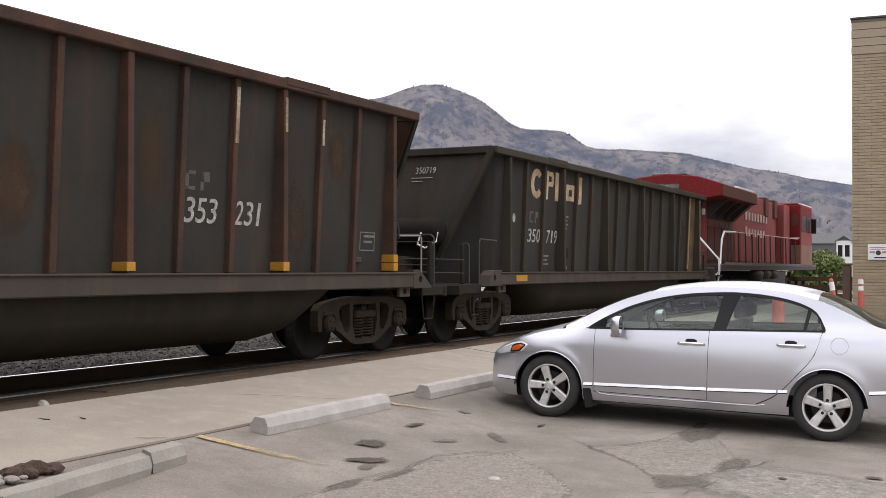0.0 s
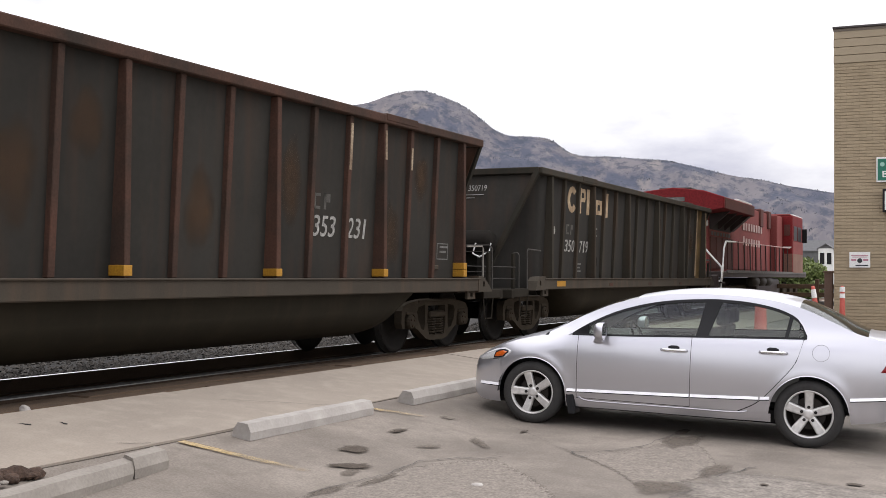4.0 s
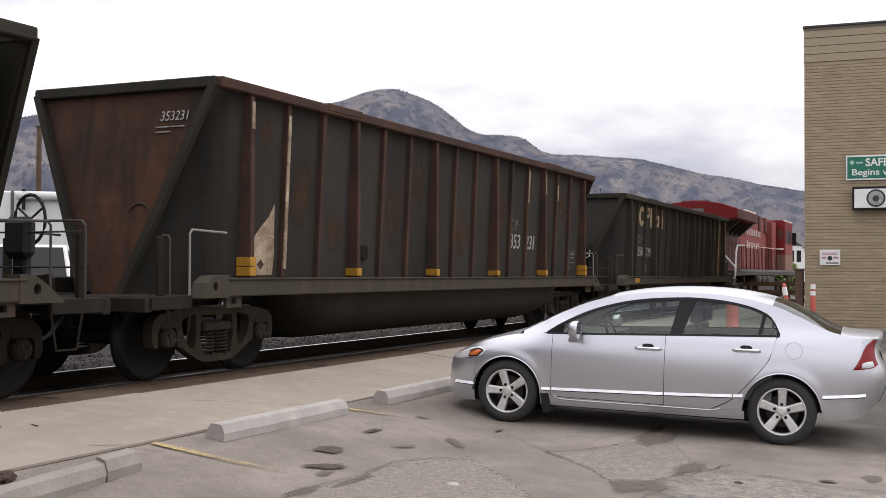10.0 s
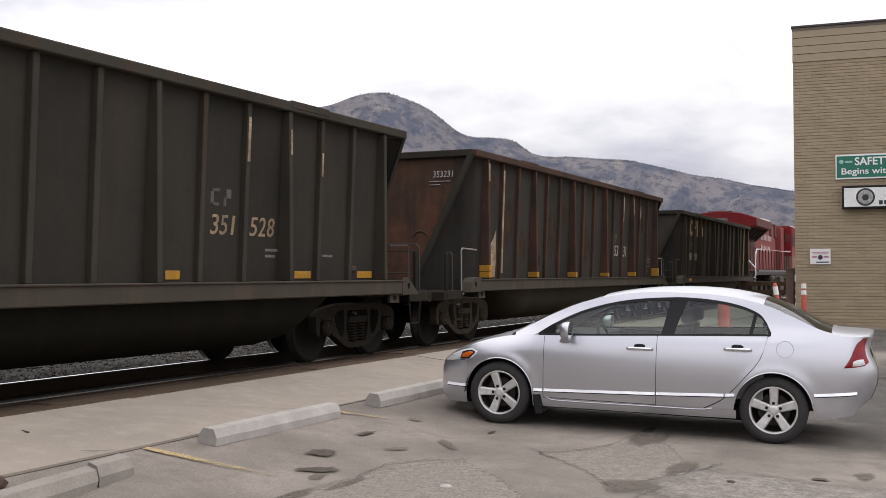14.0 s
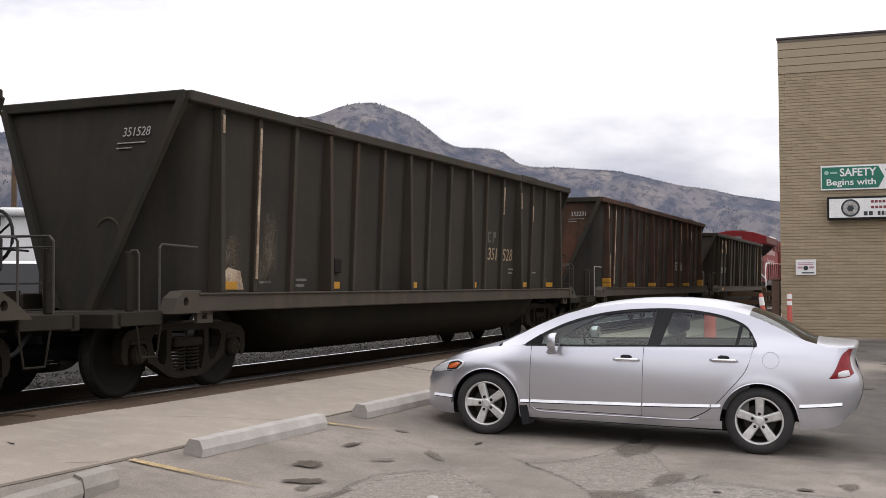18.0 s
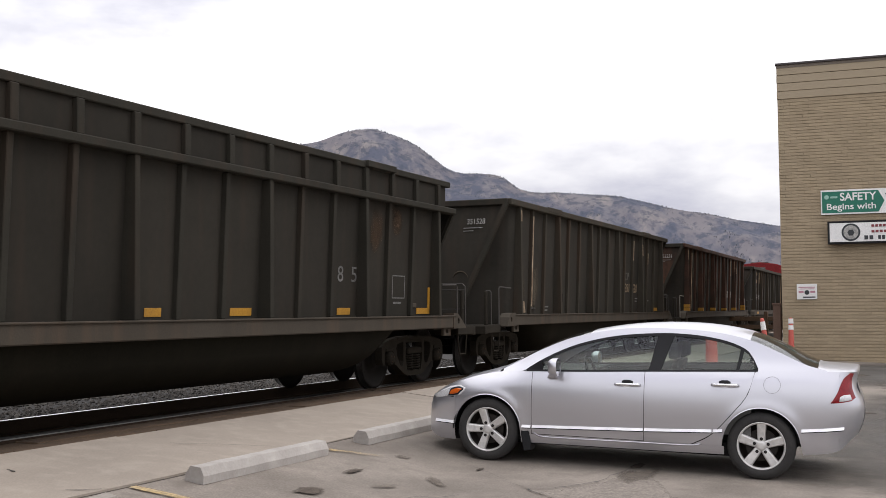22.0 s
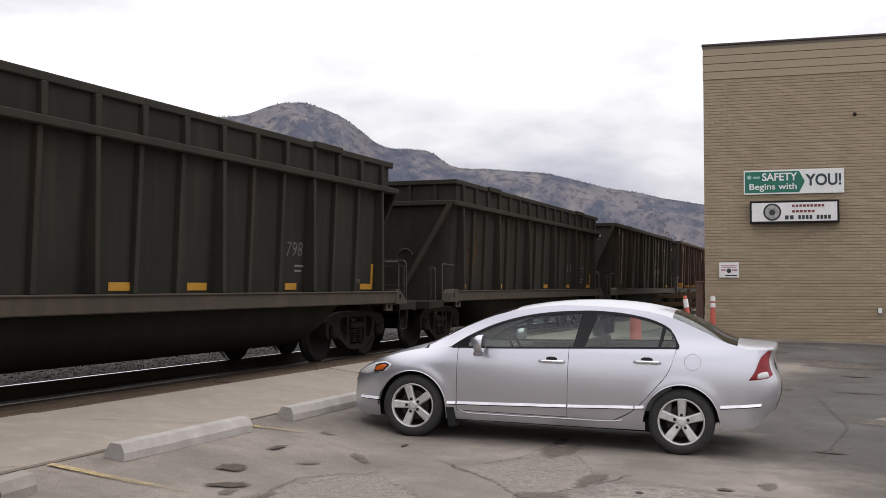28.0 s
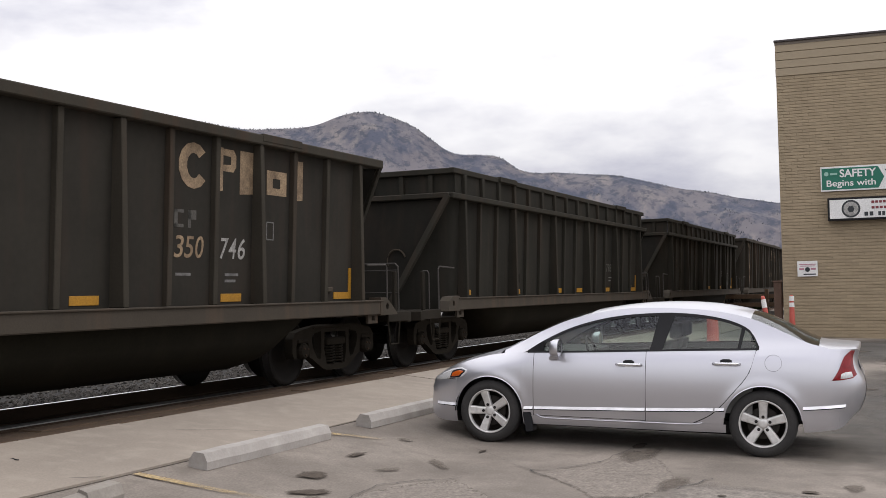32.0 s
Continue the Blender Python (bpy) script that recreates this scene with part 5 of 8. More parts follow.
    tube(bm, [(1.40, -6.8, 2.25), (1.40, 4.8, 2.32)], 0.018)
    part("handrail", bm, M_lettering, e, "dusty side handrail")
    bm = bmesh.new()
    tube(bm, [(0.9, -9.42, 2.10), (1.02, -9.42, 1.96), (1.50, -9.42, 1.42), (1.50, -9.42, 1.10), (1.42, -9.42, 1.0)], 0.03)
    part("end_handrail", bm, M_whitepaint, e, "white end handrail")
    for k in range(12):
        bm = bmesh.new()
        tube(bm, [(1.42, -7.4 + 1.05 * k, 1.3), (1.40, -7.4 + 1.05 * k, 2.28)], 0.022)
        part("rail_post", bm, M_grille, e)
    for k in range(3):
        part("step", boxes((1.15, 1.48, -9.3, -8.9, 0.35 + 0.3 * k, 0.39 + 0.3 * k)), M_grille, e)
    # tank, reservoirs and running gear
    part("fuel_tank", soften(boxes((-1.35, 1.35, -2.6, 2.4, 0.30, 1.10)), 0.12, 2), M_grille, e)
    for k, y in enumerate((-3.6, -2.2, -0.9)):
        bm = bmesh.new()
        lathe(bm, ((y, 0.05), (y + 0.08, 0.17), (y + 1.0, 0.17), (y + 1.08, 0.05)), 14, "y", (1.30, 0, 0.98))
        part("air_reservoir", bm, M_pipe, e, smooth=True)
    for y in (-5.9, 5.9):
        t = part("truck", soften(boxes((0.95, 1.15, y - 2.3, y + 2.3, 0.40, 0.85), (-1.15, -0.95, y - 2.3, y + 2.3, 0.40, 0.85)), 0.04), M_truck, e)
        for k in (-1.8, 0, 1.8):
            part("axle_box", soften(boxes((1.12, 1.28, y + k - 0.22, y + k + 0.22, 0.28, 0.72)), 0.04), M_truck, t)
            WHEELSETS.append(wheelset(e, y + k))
    part("pilot", soften(boxes((-1.4, 1.4, -9.5, -9.35, 0.25, 1.2)), 0.03), M_grille, e)
    bm = bmesh.new()
    box(bm, -0.11, 0.11, -9.95, -9.4, 0.70, 0.90)
    part("coupler", soften(bm, 0.03), M_truck, e)
    return e


TRAIN.append((engine(), 40.45))

# ---- the silver saloon ----
def curve(pts):
    """A smooth curve through (x, value) pairs, x in falling or rising order."""
    ps = sorted(pts)
    xs, vs = [p[0] for p in ps], [p[1] for p in ps]

    def at(x):
        if x <= xs[0]:
            return vs[0]
        if x >= xs[-1]:
            return vs[-1]
        i = max(k for k in range(len(xs) - 1) if xs[k] <= x)
        h = xs[i + 1] - xs[i]
        u = (x - xs[i]) / h

        def slope(k):
            if k == 0:
                return (vs[1] - vs[0]) / (xs[1] - xs[0])
            if k == len(xs) - 1:
                return (vs[-1] - vs[-2]) / (xs[-1] - xs[-2])
            return (vs[k + 1] - vs[k - 1]) / (xs[k + 1] - xs[k - 1])
        m0, m1 = slope(i) * h, slope(i + 1) * h
        return (2 * u ** 3 - 3 * u * u + 1) * vs[i] + (u ** 3 - 2 * u * u + u) * m0 + (-2 * u ** 3 + 3 * u * u) * vs[i + 1] + (u ** 3 - u * u) * m1
    return at


HALF = curve([(0.86, 0.40), (0.82, 0.52), (0.74, 0.64), (0.62, 0.735), (0.45, 0.80), (0.2, 0.845), (-0.3, 0.866), (-1.4, 0.876), (-2.4, 0.872), (-2.9, 0.86), (-3.2, 0.835), (-3.42, 0.79), (-3.54, 0.72), (-3.60, 0.62), (-3.64, 0.48)])
TUCK = curve([(0.15, 0.90), (0.22, 0.945), (0.33, 0.975), (0.48, 0.992), (0.60, 1.0), (0.72, 0.998), (0.82, 0.985), (0.92, 0.955), (1.0, 0.915), (1.1, 0.860), (1.2, 0.815), (1.3, 0.775), (1.4, 0.73)])
TOPLINE = curve([(0.86, 0.52), (0.80, 0.62), (0.74, 0.672), (0.62, 0.735), (0.40, 0.815), (0.10, 0.905), (-0.10, 0.972), (-0.36, 1.105), (-0.70, 1.268), (-1.02, 1.362), (-1.40, 1.425), (-1.75, 1.448), (-2.08, 1.444), (-2.36, 1.414), (-2.62, 1.358), (-2.86, 1.262), (-3.10, 1.135), (-3.24, 1.088), (-3.36, 1.080), (-3.5, 1.074), (-3.62, 1.064), (-3.64, 1.02)])
SHOULDER = curve([(0.86, 0.48), (0.80, 0.575), (0.70, 0.64), (0.55, 0.702), (0.35, 0.782), (0.10, 0.862), (-0.15, 0.908), (-0.40, 0.924), (-0.9, 0.940), (-1.6, 0.970), (-2.3, 0.998), (-2.68, 1.012), (-2.9, 1.022), (-3.2, 1.030), (-3.45, 1.032), (-3.60, 1.028), (-3.64, 0.98)])
WINTOP = curve([(-0.375, 0.925), (-0.553, 1.042), (-0.815, 1.172), (-1.11, 1.264), (-1.40, 1.315), (-1.72, 1.340), (-1.86, 1.342), (-2.10, 1.328), (-2.34, 1.288), (-2.51, 1.228), (-2.593, 1.165), (-2.665, 1.030)])
RAILTOP = curve([(-0.10, 0.915), (-0.30, 1.020), (-0.553, 1.150), (-0.815, 1.262), (-1.11, 1.338), (-1.40, 1.380), (-1.75, 1.390), (-2.10, 1.380), (-2.36, 1.350), (-2.62, 1.288), (-2.86, 1.190), (-3.10, 1.085), (-3.24, 1.050), (-3.30, 1.034)])
ROCKER = curve([(0.86, 0.30), (0.7, 0.21), (0.45, 0.185), (-0.4, 0.205), (-2.35, 0.215), (-3.0, 0.245), (-3.3, 0.28), (-3.45, 0.31), (-3.56, 0.38), (-3.64, 0.46)])


# How far the tail reaches back at each height: bumper, hollow round the lamps, lip of the boot lid.
TAIL = curve([(0.38, 0.66), (0.48, 0.80), (0.58, 0.90), (0.70, 0.93), (0.78, 0.88), (0.86, 0.76), (0.94, 0.72), (1.00, 0.76), (1.05, 0.86), (1.09, 0.90)])


def flank(x, z):
    w = HALF(x) * TUCK(z)
    if x > -0.50:
        # the crown of the front wing rolls over towards the hood
        k = min((x + 0.50) / 0.45, 1.0)
        s = max(0.0, (z - SHOULDER(x) + 0.17) / 0.17)
        w -= 0.062 * k * k * (3 - 2 * k) * s * s
    for xc in (0.0, -2.70):
        if abs(x - xc) < 0.6 and z > 0.2:
            w += 0.010 * math.exp(-((math.hypot(x - xc, z - 0.315) - 0.366) / 0.060) ** 2)
    return w


def arch(x, xc):
    d = 0.358 ** 2 - (x - xc) ** 2
    return 0.315 + math.sqrt(d) * 1.0 if d > 0 else 0.0


def low(x):
    return max(ROCKER(x), arch(x, 0.0), arch(x, -2.70))


def patch(name, f, nu, nv, material, parent, label="", sides=(1,), thick=0.0):
    """A smooth surface f(u, v) on the given sides of the car, as one mesh each; thick gives it an inner face."""
    obs = []
    for sy in sides:
        vs, fs = [], []
        for i in range(nu + 1):
            for j in range(nv + 1):
                x, y, z = f(i / nu, j / nv)
                x = x if x < 0.36 else 0.36 + 0.82 * (x - 0.36)
                x = x if x > -3.30 else -3.30 + TAIL(z) * (x + 3.30)
                vs.append((x, sy * y, z))
        m = nv + 1
        for i in range(nu):
            for j in range(nv):
                a = i * m + j
                q = (a, a + m, a + m + 1, a + 1)
                fs.append(q if sy > 0 else q[::-1])
        ob = from_lists(name, vs, fs, material, True)
        ob.parent = parent
        if label:
            ob["label"] = label
        obs.append(ob)
    return obs


def panel(name, xa, xb, lo, hi, parent, nu=20, nv=14, material=None, out=0.0, label="", sides=(1, -1), tilt=0.0):
    """A body side panel between two stations and two lines."""
    def f(u, v):
        x = xa + (xb - xa) * u
        a, b = lo(x), hi(x)
        z = a + (max(b, a + 0.002) - a) * v
        return x, flank(x, z) + out + tilt * (1 - v), z
    return patch(name, f, nu, nv, material or M_silver, parent, label, sides)


def sedan():
    T = Matrix.Translation((-4.361, 10.821, 0.083)) @ pose(0, 0, 0, 0, 0, 184.39) @ pose(0, 0, 0, 0, -1.797, 0) @ Matrix.Translation((0, -0.80, 0))
    c = root("sedan", T, "clean silver four-door sedan parked nose-in on the asphalt", "car")
    g = 0.005
    seam_r = curve([(-2.038, 0.285), (-2.242, 0.40), (-2.444, 0.62), (-2.577, 0.80), (-2.62, 0.95), (-2.64, 1.02)])
    belt = SHOULDER
    # side panels
    panel("front_bumper_side", 0.86, 0.36 + 0.001, low, lambda x: min(SHOULDER(x), 0.615 + 0.02 * x), c, 14, 10)
    panel("front_fender", 0.80, -0.47 + g, lambda x: max(low(x), min(SHOULDER(x) - 0.004, 0.62 + 0.02 * x) if x > 0.36 else 0), SHOULDER, c, 60, 18)
    panel("front_door", -0.47, -1.60 + g, lambda x: 0.30, belt, c, 22, 14)
    panel("rear_door", -1.60, -2.63, lambda x: max(0.30 - 0.01, seam_r(x) if x < -2.038 else 0) + g, belt, c, 30, 14)
    panel("quarter_panel", -2.04, -3.42, low, lambda x: (seam_r(x) - g) if x > -2.635 else SHOULDER(x), c, 72, 22)
    panel("rear_bumper_side", -3.42, -3.64, low, SHOULDER, c, 10, 12)
    panel("side_skirt", -0.40, -2.36, ROCKER, lambda x: 0.30 - g, c, 30, 4, out=0.004)
    # shut lines behind the gaps
    for xs in ((-0.47, 0.30, 0.93), (-1.60, 0.30, 0.97)):
        panel("door_seal", xs[0] + 0.02, xs[0] - 0.02, lambda x: xs[1], lambda x: xs[2], c, 2, 8, M_trim, -0.006)
    panel("door_seal", -2.02, -2.66, lambda x: max(0.28, seam_r(x) - 0.03, low(x) + 0.004), lambda x: min(seam_r(x) + 0.03, 1.0), c, 20, 3, M_trim, -0.006)
    panel("door_seal", -0.45, -2.1, lambda x: 0.285, lambda x: 0.315, c, 10, 2, M_trim, -0.006)
    # hood, roof, glass, boot lid: spans across the car
    def span(xa, xb, edge_z, power=2.4, lift=0.0):
        def f(u, v):
            x = xa + (xb - xa) * u
            z0, z1 = edge_z(x), TOPLINE(x)
            w = flank(x, z0)
            y = w * (1 - 2 * v)
            k = 1 - abs(1 - 2 * v) ** power
            return x, y, z0 + (z1 - z0) * k + lift
        return f
    patch("hood", span(0.80, -0.10, SHOULDER), 24, 24, M_silver, c)
    patch("front_bumper", lambda u, v: (0.862 - 0.035 * (1 - abs(1 - 2 * v) ** 4) * 0, HALF(0.862) * (1 - 2 * v), 0.22 + 0.30 * u), 6, 10, M_silver, c)
    patch("grille", lambda u, v: (0.868, 0.36 * (1 - 2 * v), 0.40 + 0.09 * u), 3, 8, M_trim, c)
    patch("windscreen", span(-0.29, -1.02, RAILTOP, 2.6), 20, 20, M_carglass, c, "clear sloping windscreen")
    patch("cowl", span(-0.095, -0.30, lambda x: max(RAILTOP(x), SHOULDER(x)), 2.6, 0.0), 6, 20, M_silver, c)
    patch("roof", span(-1.02, -2.58, RAILTOP, 2.6), 34, 24, M_silver, c)
    patch("rear_window", span(-2.58, -3.20, RAILTOP, 2.6), 16, 20, M_carglass, c, "dark tinted rear window")
    patch("boot_lid", span(-3.20, -3.64, SHOULDER, 3.0), 16, 24, M_silver, c)
    patch("rear_bumper", lambda u, v: (-3.645, HALF(-3.64) * (1 - 2 * v), 0.42 + 0.50 * u), 6, 10, M_silver, c)
    # greenhouse: pillars, rails, glass
    panel("pillar_rail", -0.14, -2.665, lambda x: max(WINTOP(x), SHOULDER(x)) if x < -0.375 else SHOULDER(x), RAILTOP, c, 60, 4)
    panel("rear_pillar", -2.655, -3.28, SHOULDER, lambda x: max(RAILTOP(x), SHOULDER(x) + 0.003), c, 22, 8)

    def window(name, b0, b1, t0, t1):
        def f(u, v):
            xb, xt = b0 + (b1 - b0) * u, t0 + (t1 - t0) * u
            zt = WINTOP(xt)
            zb = SHOULDER(xb) + 0.012
            zt = max(zt - 0.012, zb + 0.002)
            x = xb + (xt - xb) * v
            z = zb + (zt - zb) * v
            return x, flank(x, z) - 0.006, z
        patch(name, f, 16, 8, M_carglass, c, "tinted side glass", (1, -1))
    window("front_side_window", -0.56, -1.632, -0.58, -1.712)
    window("rear_side_window", -1.742, -2.462, -1.862, -2.505)
    window("quarter_window", -2.485, -2.635, -2.53, -2.60)

    def post(name, b0, b1, t0, t1, out=-0.002):
        def f(u, v):
            xb, xt = b0 + (b1 - b0) * u, t0 + (t1 - t0) * u
            zb, zt = SHOULDER(xb), WINTOP(xt) + 0.004
            x = xb + (xt - xb) * v
            z = zb + (zt - zb) * v
            return x, flank(x, z) + out, z
        patch(name, f, 3, 8, M_trim, c, "", (1, -1))
    post("door_pillar", -1.628, -1.746, -1.706, -1.868)
    post("window_divider", -2.458, -2.488, -2.500, -2.534)
    patch("mirror_sail", lambda u, v: (-0.40 - 0.17 * u, flank(-0.45, SHOULDER(-0.4 - 0.17 * u) + 0.0) - 0.002 - 0.01 * v, SHOULDER(-0.40 - 0.17 * u) + (WINTOP(-0.40 - 0.17 * u) - SHOULDER(-0.40 - 0.17 * u) - 0.005) * v), 5, 3, M_trim, c, "", (1, -1))
    # black window surrounds and belt strip
    panel("belt_strip", -0.40, -2.66, lambda x: SHOULDER(x) - 0.004, lambda x: SHOULDER(x) + 0.014, c, 30, 2, M_trim, 0.003)
    panel("window_surround", -0.40, -2.662, lambda x: max(WINTOP(x) - 0.026, SHOULDER(x)), lambda x: max(WINTOP(x) + 0.003, SHOULDER(x) + 0.003), c, 50, 2, M_trim, 0.002)
    # bright mouldings
    for name, a, b, z in (("door_moulding", -0.478, -1.592, curve([(-0.48, 0.374), (-1.6, 0.408)])), ("door_moulding", -1.606, -2.245, curve([(-1.6, 0.408), (-2.25, 0.434)])), ("quarter_moulding", -2.258, -2.345, curve([(-2.25, 0.434), (-2.36, 0.444)])), ("bumper_moulding", 0.66, 0.362, lambda x: 0.370), ("fender_moulding", -0.372, -0.462, lambda x: 0.372), ("bumper_moulding", -3.06, -3.46, curve([(-3.07, 0.480), (-3.46, 0.515)]))):
        panel(name, a, b, lambda x, z=z: z(x) - 0.013, lambda x, z=z: z(x) + 0.013, c, 12, 3, M_moulding, 0.003, "bright narrow moulding", tilt=0.024)
        panel("moulding_shadow", a, b, lambda x, z=z: z(x) - 0.024, lambda x, z=z: z(x) - 0.013, c, 12, 1, M_trim, 0.004)
    # bright rolled lip along the sill under the doors
    lipz = curve([(-0.49, 0.310), (-0.55, 0.283), (-0.7, 0.277), (-1.63, 0.283), (-2.06, 0.287), (-2.14, 0.305)])
    for sy in (1, -1):
        bm = bmesh.new()
        tube(bm, [(x, sy * (flank(x, lipz(x)) + 0.002), lipz(x) - 0.004) for x in [-0.49 - 0.055 * k for k in range(31)]], 0.008, 6)
        part("sill_lip", bm, M_silver, c, smooth=True)
    # lamps
    def lens(name, lo, hi, material, label, out=0.005, nu=12, nv=6, parent=None):
        """A lamp lens between a lower and an upper line of (x, z) points."""
        def at(line, u):
            k = min(int(u * (len(line) - 1)), len(line) - 2)
            f = u * (len(line) - 1) - k
            return [line[k][i] + (line[k + 1][i] - line[k][i]) * f for i in (0, 1)]

        def f(u, v):
            (xa, za), (xb, zb) = at(lo, u), at(hi, u)
            x, z = xa + (xb - xa) * v, za + (zb - za) * v
            bulge = 0.006 * (1 - (2 * v - 1) ** 2)
            return x, flank(x, z) + out + bulge, z
        return patch(name, f, nu, nv, material, parent or c, label, (1, -1))
    lens("headlight", [(0.70, 0.600), (0.56, 0.612), (0.44, 0.640), (0.30, 0.650), (0.245, 0.700)], [(0.74, 0.630), (0.60, 0.668), (0.44, 0.722), (0.31, 0.744), (0.245, 0.722)], M_lens, "clear headlight", 0.003)
    lens("headlight_rim", [(0.60, 0.666), (0.44, 0.716), (0.31, 0.738), (0.245, 0.716)], [(0.60, 0.676), (0.44, 0.730), (0.31, 0.750), (0.243, 0.726)], M_moulding, "", 0.006, 12, 1)
    lens("lamp_bezel", [(0.465, 0.638), (0.39, 0.641), (0.325, 0.652), (0.270, 0.700)], [(0.44, 0.708), (0.38, 0.725), (0.325, 0.734), (0.268, 0.722)], M_trim, "", 0.006)
    lens("turn_signal", [(0.445, 0.650), (0.39, 0.654), (0.333, 0.664), (0.290, 0.704)], [(0.425, 0.695), (0.38, 0.710), (0.333, 0.720), (0.287, 0.714)], M_amber, "amber turn signal", 0.009)
    lens("tail_light", [(-3.318, 0.742), (-3.40, 0.748), (-3.46, 0.757), (-3.52, 0.768), (-3.575, 0.80)], [(-3.322, 0.750), (-3.405, 0.855), (-3.47, 0.965), (-3.53, 1.022), (-3.575, 1.020)], M_redlens, "red slanted tail light", 0.004)
    lens("reverse_lamp", [(-3.40, 0.762), (-3.46, 0.766), (-3.53, 0.780)], [(-3.415, 0.805), (-3.46, 0.822), (-3.53, 0.828)], M_lens, "", 0.009, 6, 3)
    # handles, fuel flap, mirror
    for xh, zh in ((-1.432, 0.834), (-2.361, 0.870)):
        for sy in (1, -1):
            y = flank(xh, zh)
            # Recess shading is set in colour: black upper half, near-white lit lower cup.
            bm = bmesh.new()
            lathe(bm, [(-0.10, 0.004), (-0.098, 0.024), (-0.05, 0.036), (0.05, 0.036), (0.098, 0.024), (0.10, 0.004)], 14, "x", (0, 0, 0))
            bmesh.ops.scale(bm, vec=(0.55, 0.25, 1), verts=bm.verts[:])
            bmesh.ops.translate(bm, vec=(xh, sy * (y - 0.004), zh + 0.012), verts=bm.verts[:])
            part("handle_recess", bm, M_trim, c, smooth=True)
            bm = bmesh.new()
            lathe(bm, [(-0.060, 0.004), (-0.055, 0.022), (-0.03, 0.036), (0.03, 0.036), (0.055, 0.022), (0.060, 0.004)], 14, "x", (0, 0, 0))
            bmesh.ops.scale(bm, vec=(0.9, 0.22, 0.85), verts=bm.verts[:])
            bmesh.ops.translate(bm, vec=(xh, sy * (y - 0.003), zh - 0.016), verts=bm.verts[:])
            part("handle_cup", bm, M_moulding, c, smooth=True)
            bm = bmesh.new()
            tube(bm, [(xh + 0.12, sy * (y + 0.004), zh), (xh + 0.09, sy * (y + 0.03), zh + 0.002), (xh - 0.09, sy * (y + 0.03), zh + 0.004), (xh - 0.13, sy * (y + 0.004), zh + 0.002)], 0.015, 8)
            part("door_handle", bm, M_chrome_soft, c, "bright pull handle", smooth=True)
    bm = bmesh.new()
    n = 28
    ring = [[(-2.793 + r * math.cos(a), 0.890 + r * math.sin(a)) for a in [2 * math.pi * k / n for k in range(n)]] for r in (0.0755, 0.0775)]
    va, vb = [[bm.verts.new((x, flank(x, z) + 0.003, z)) for x, z in r] for r in ring]
    for k in range(n):
        bm.faces.new((va[k], va[(k + 1) % n], vb[(k + 1) % n], vb[k]))
    part("fuel_flap_seam", bm, M_trim, c)
    for sy in (1, -1):
        bm = bmesh.new()
        # shell: tall rounded cup on a slanting silver foot
        rings = []
        for k, (dx, w, h) in enumerate(((0.050, 0.045, 0.040), (0.042, 0.085, 0.066), (0.015, 0.108, 0.083), (-0.030, 0.112, 0.088), (-0.046, 0.108, 0.085))):
            rings.append([bm.verts.new((-0.725 + dx, sy * (0.985 + w * math.copysign(abs(math.cos(a)) ** 0.7, math.cos(a))), 0.985 + h * math.copysign(abs(math.sin(a)) ** 0.7, math.sin(a)))) for a in [2 * math.pi * q / 20 for q in range(20)]])
        for a, b in zip(rings, rings[1:]):
            for q in range(20):
                bm.faces.new((a[q], a[(q + 1) % 20], b[(q + 1) % 20], b[q]))
        bm.faces.new(rings[0])
        mirror = part("wing_mirror", bm, M_silver, c, smooth=True)
        bm = bmesh.new()
        bm.faces.new([bm.verts.new((-0.765, sy * (0.985 + 0.100 * math.cos(a)), 0.985 + 0.078 * math.sin(a))) for a in [2 * math.pi * q / 20 for q in range(20)]])
        part("mirror_glass", bm, M_chrome, mirror, "mirror glass")
        bm = bmesh.new()
        hexa(bm, ((-0.615, sy * 0.84, 0.862), (-0.725, sy * 0.84, 0.866), (-0.725, sy * 0.90, 0.866), (-0.635, sy * 0.90, 0.862), (-0.665, sy * 0.86, 0.945), (-0.750, sy * 0.86, 0.945), (-0.750, sy * 0.97, 0.945), (-0.685, sy * 0.97, 0.945)))
        part("mirror_foot", soften(bm, 0.010), M_silver, c)
    # floor pan, arches, cabin
    part("underbody", boxes((-2.95, 0.52, -0.60, 0.60, 0.17, 0.32), bevel=0.02), M_trim, c)
    part("engine_bulk", boxes((-0.30, 0.52, -0.60, 0.60, 0.30, 0.66)), M_trim, c)
    part("boot_floor", boxes((-3.20, -2.60, -0.66, 0.66, 0.34, 0.86)), M_trim, c)
    for xc in (0.0, -2.70):
        for sy in (1, -1):
            bm = bmesh.new()
            n = 18
            a0 = [bm.verts.new((xc + 0.375 * math.cos(math.pi * k / n), sy * 0.835, 0.30 + 0.375 * math.sin(math.pi * k / n))) for k in range(n + 1)]
            a1 = [bm.verts.new((xc + 0.375 * math.cos(math.pi * k / n), sy * 0.56, 0.30 + 0.375 * math.sin(math.pi * k / n))) for k in range(n + 1)]
            for k in range(n):
                bm.faces.new((a0[k], a0[k + 1], a1[k + 1], a1[k]))
            bm.faces.new(a1)
            part("wheel_arch_liner", bm, M_trim, c)
            wheel(c, xc, sy)
        # rolled paint lip round the arch
        def lip(u, v, xc=xc):
            a = math.pi * (0.04 + 0.92 * u)
            r = 0.354 + 0.010 * v
            x, z = xc + r * math.cos(a), 0.315 + r * math.sin(a)
            return x, flank(x, z) + 0.005 - 0.006 * v, z
        patch("arch_lip", lip, 26, 2, M_silver, c, "", (1, -1))
    bm = bmesh.new()
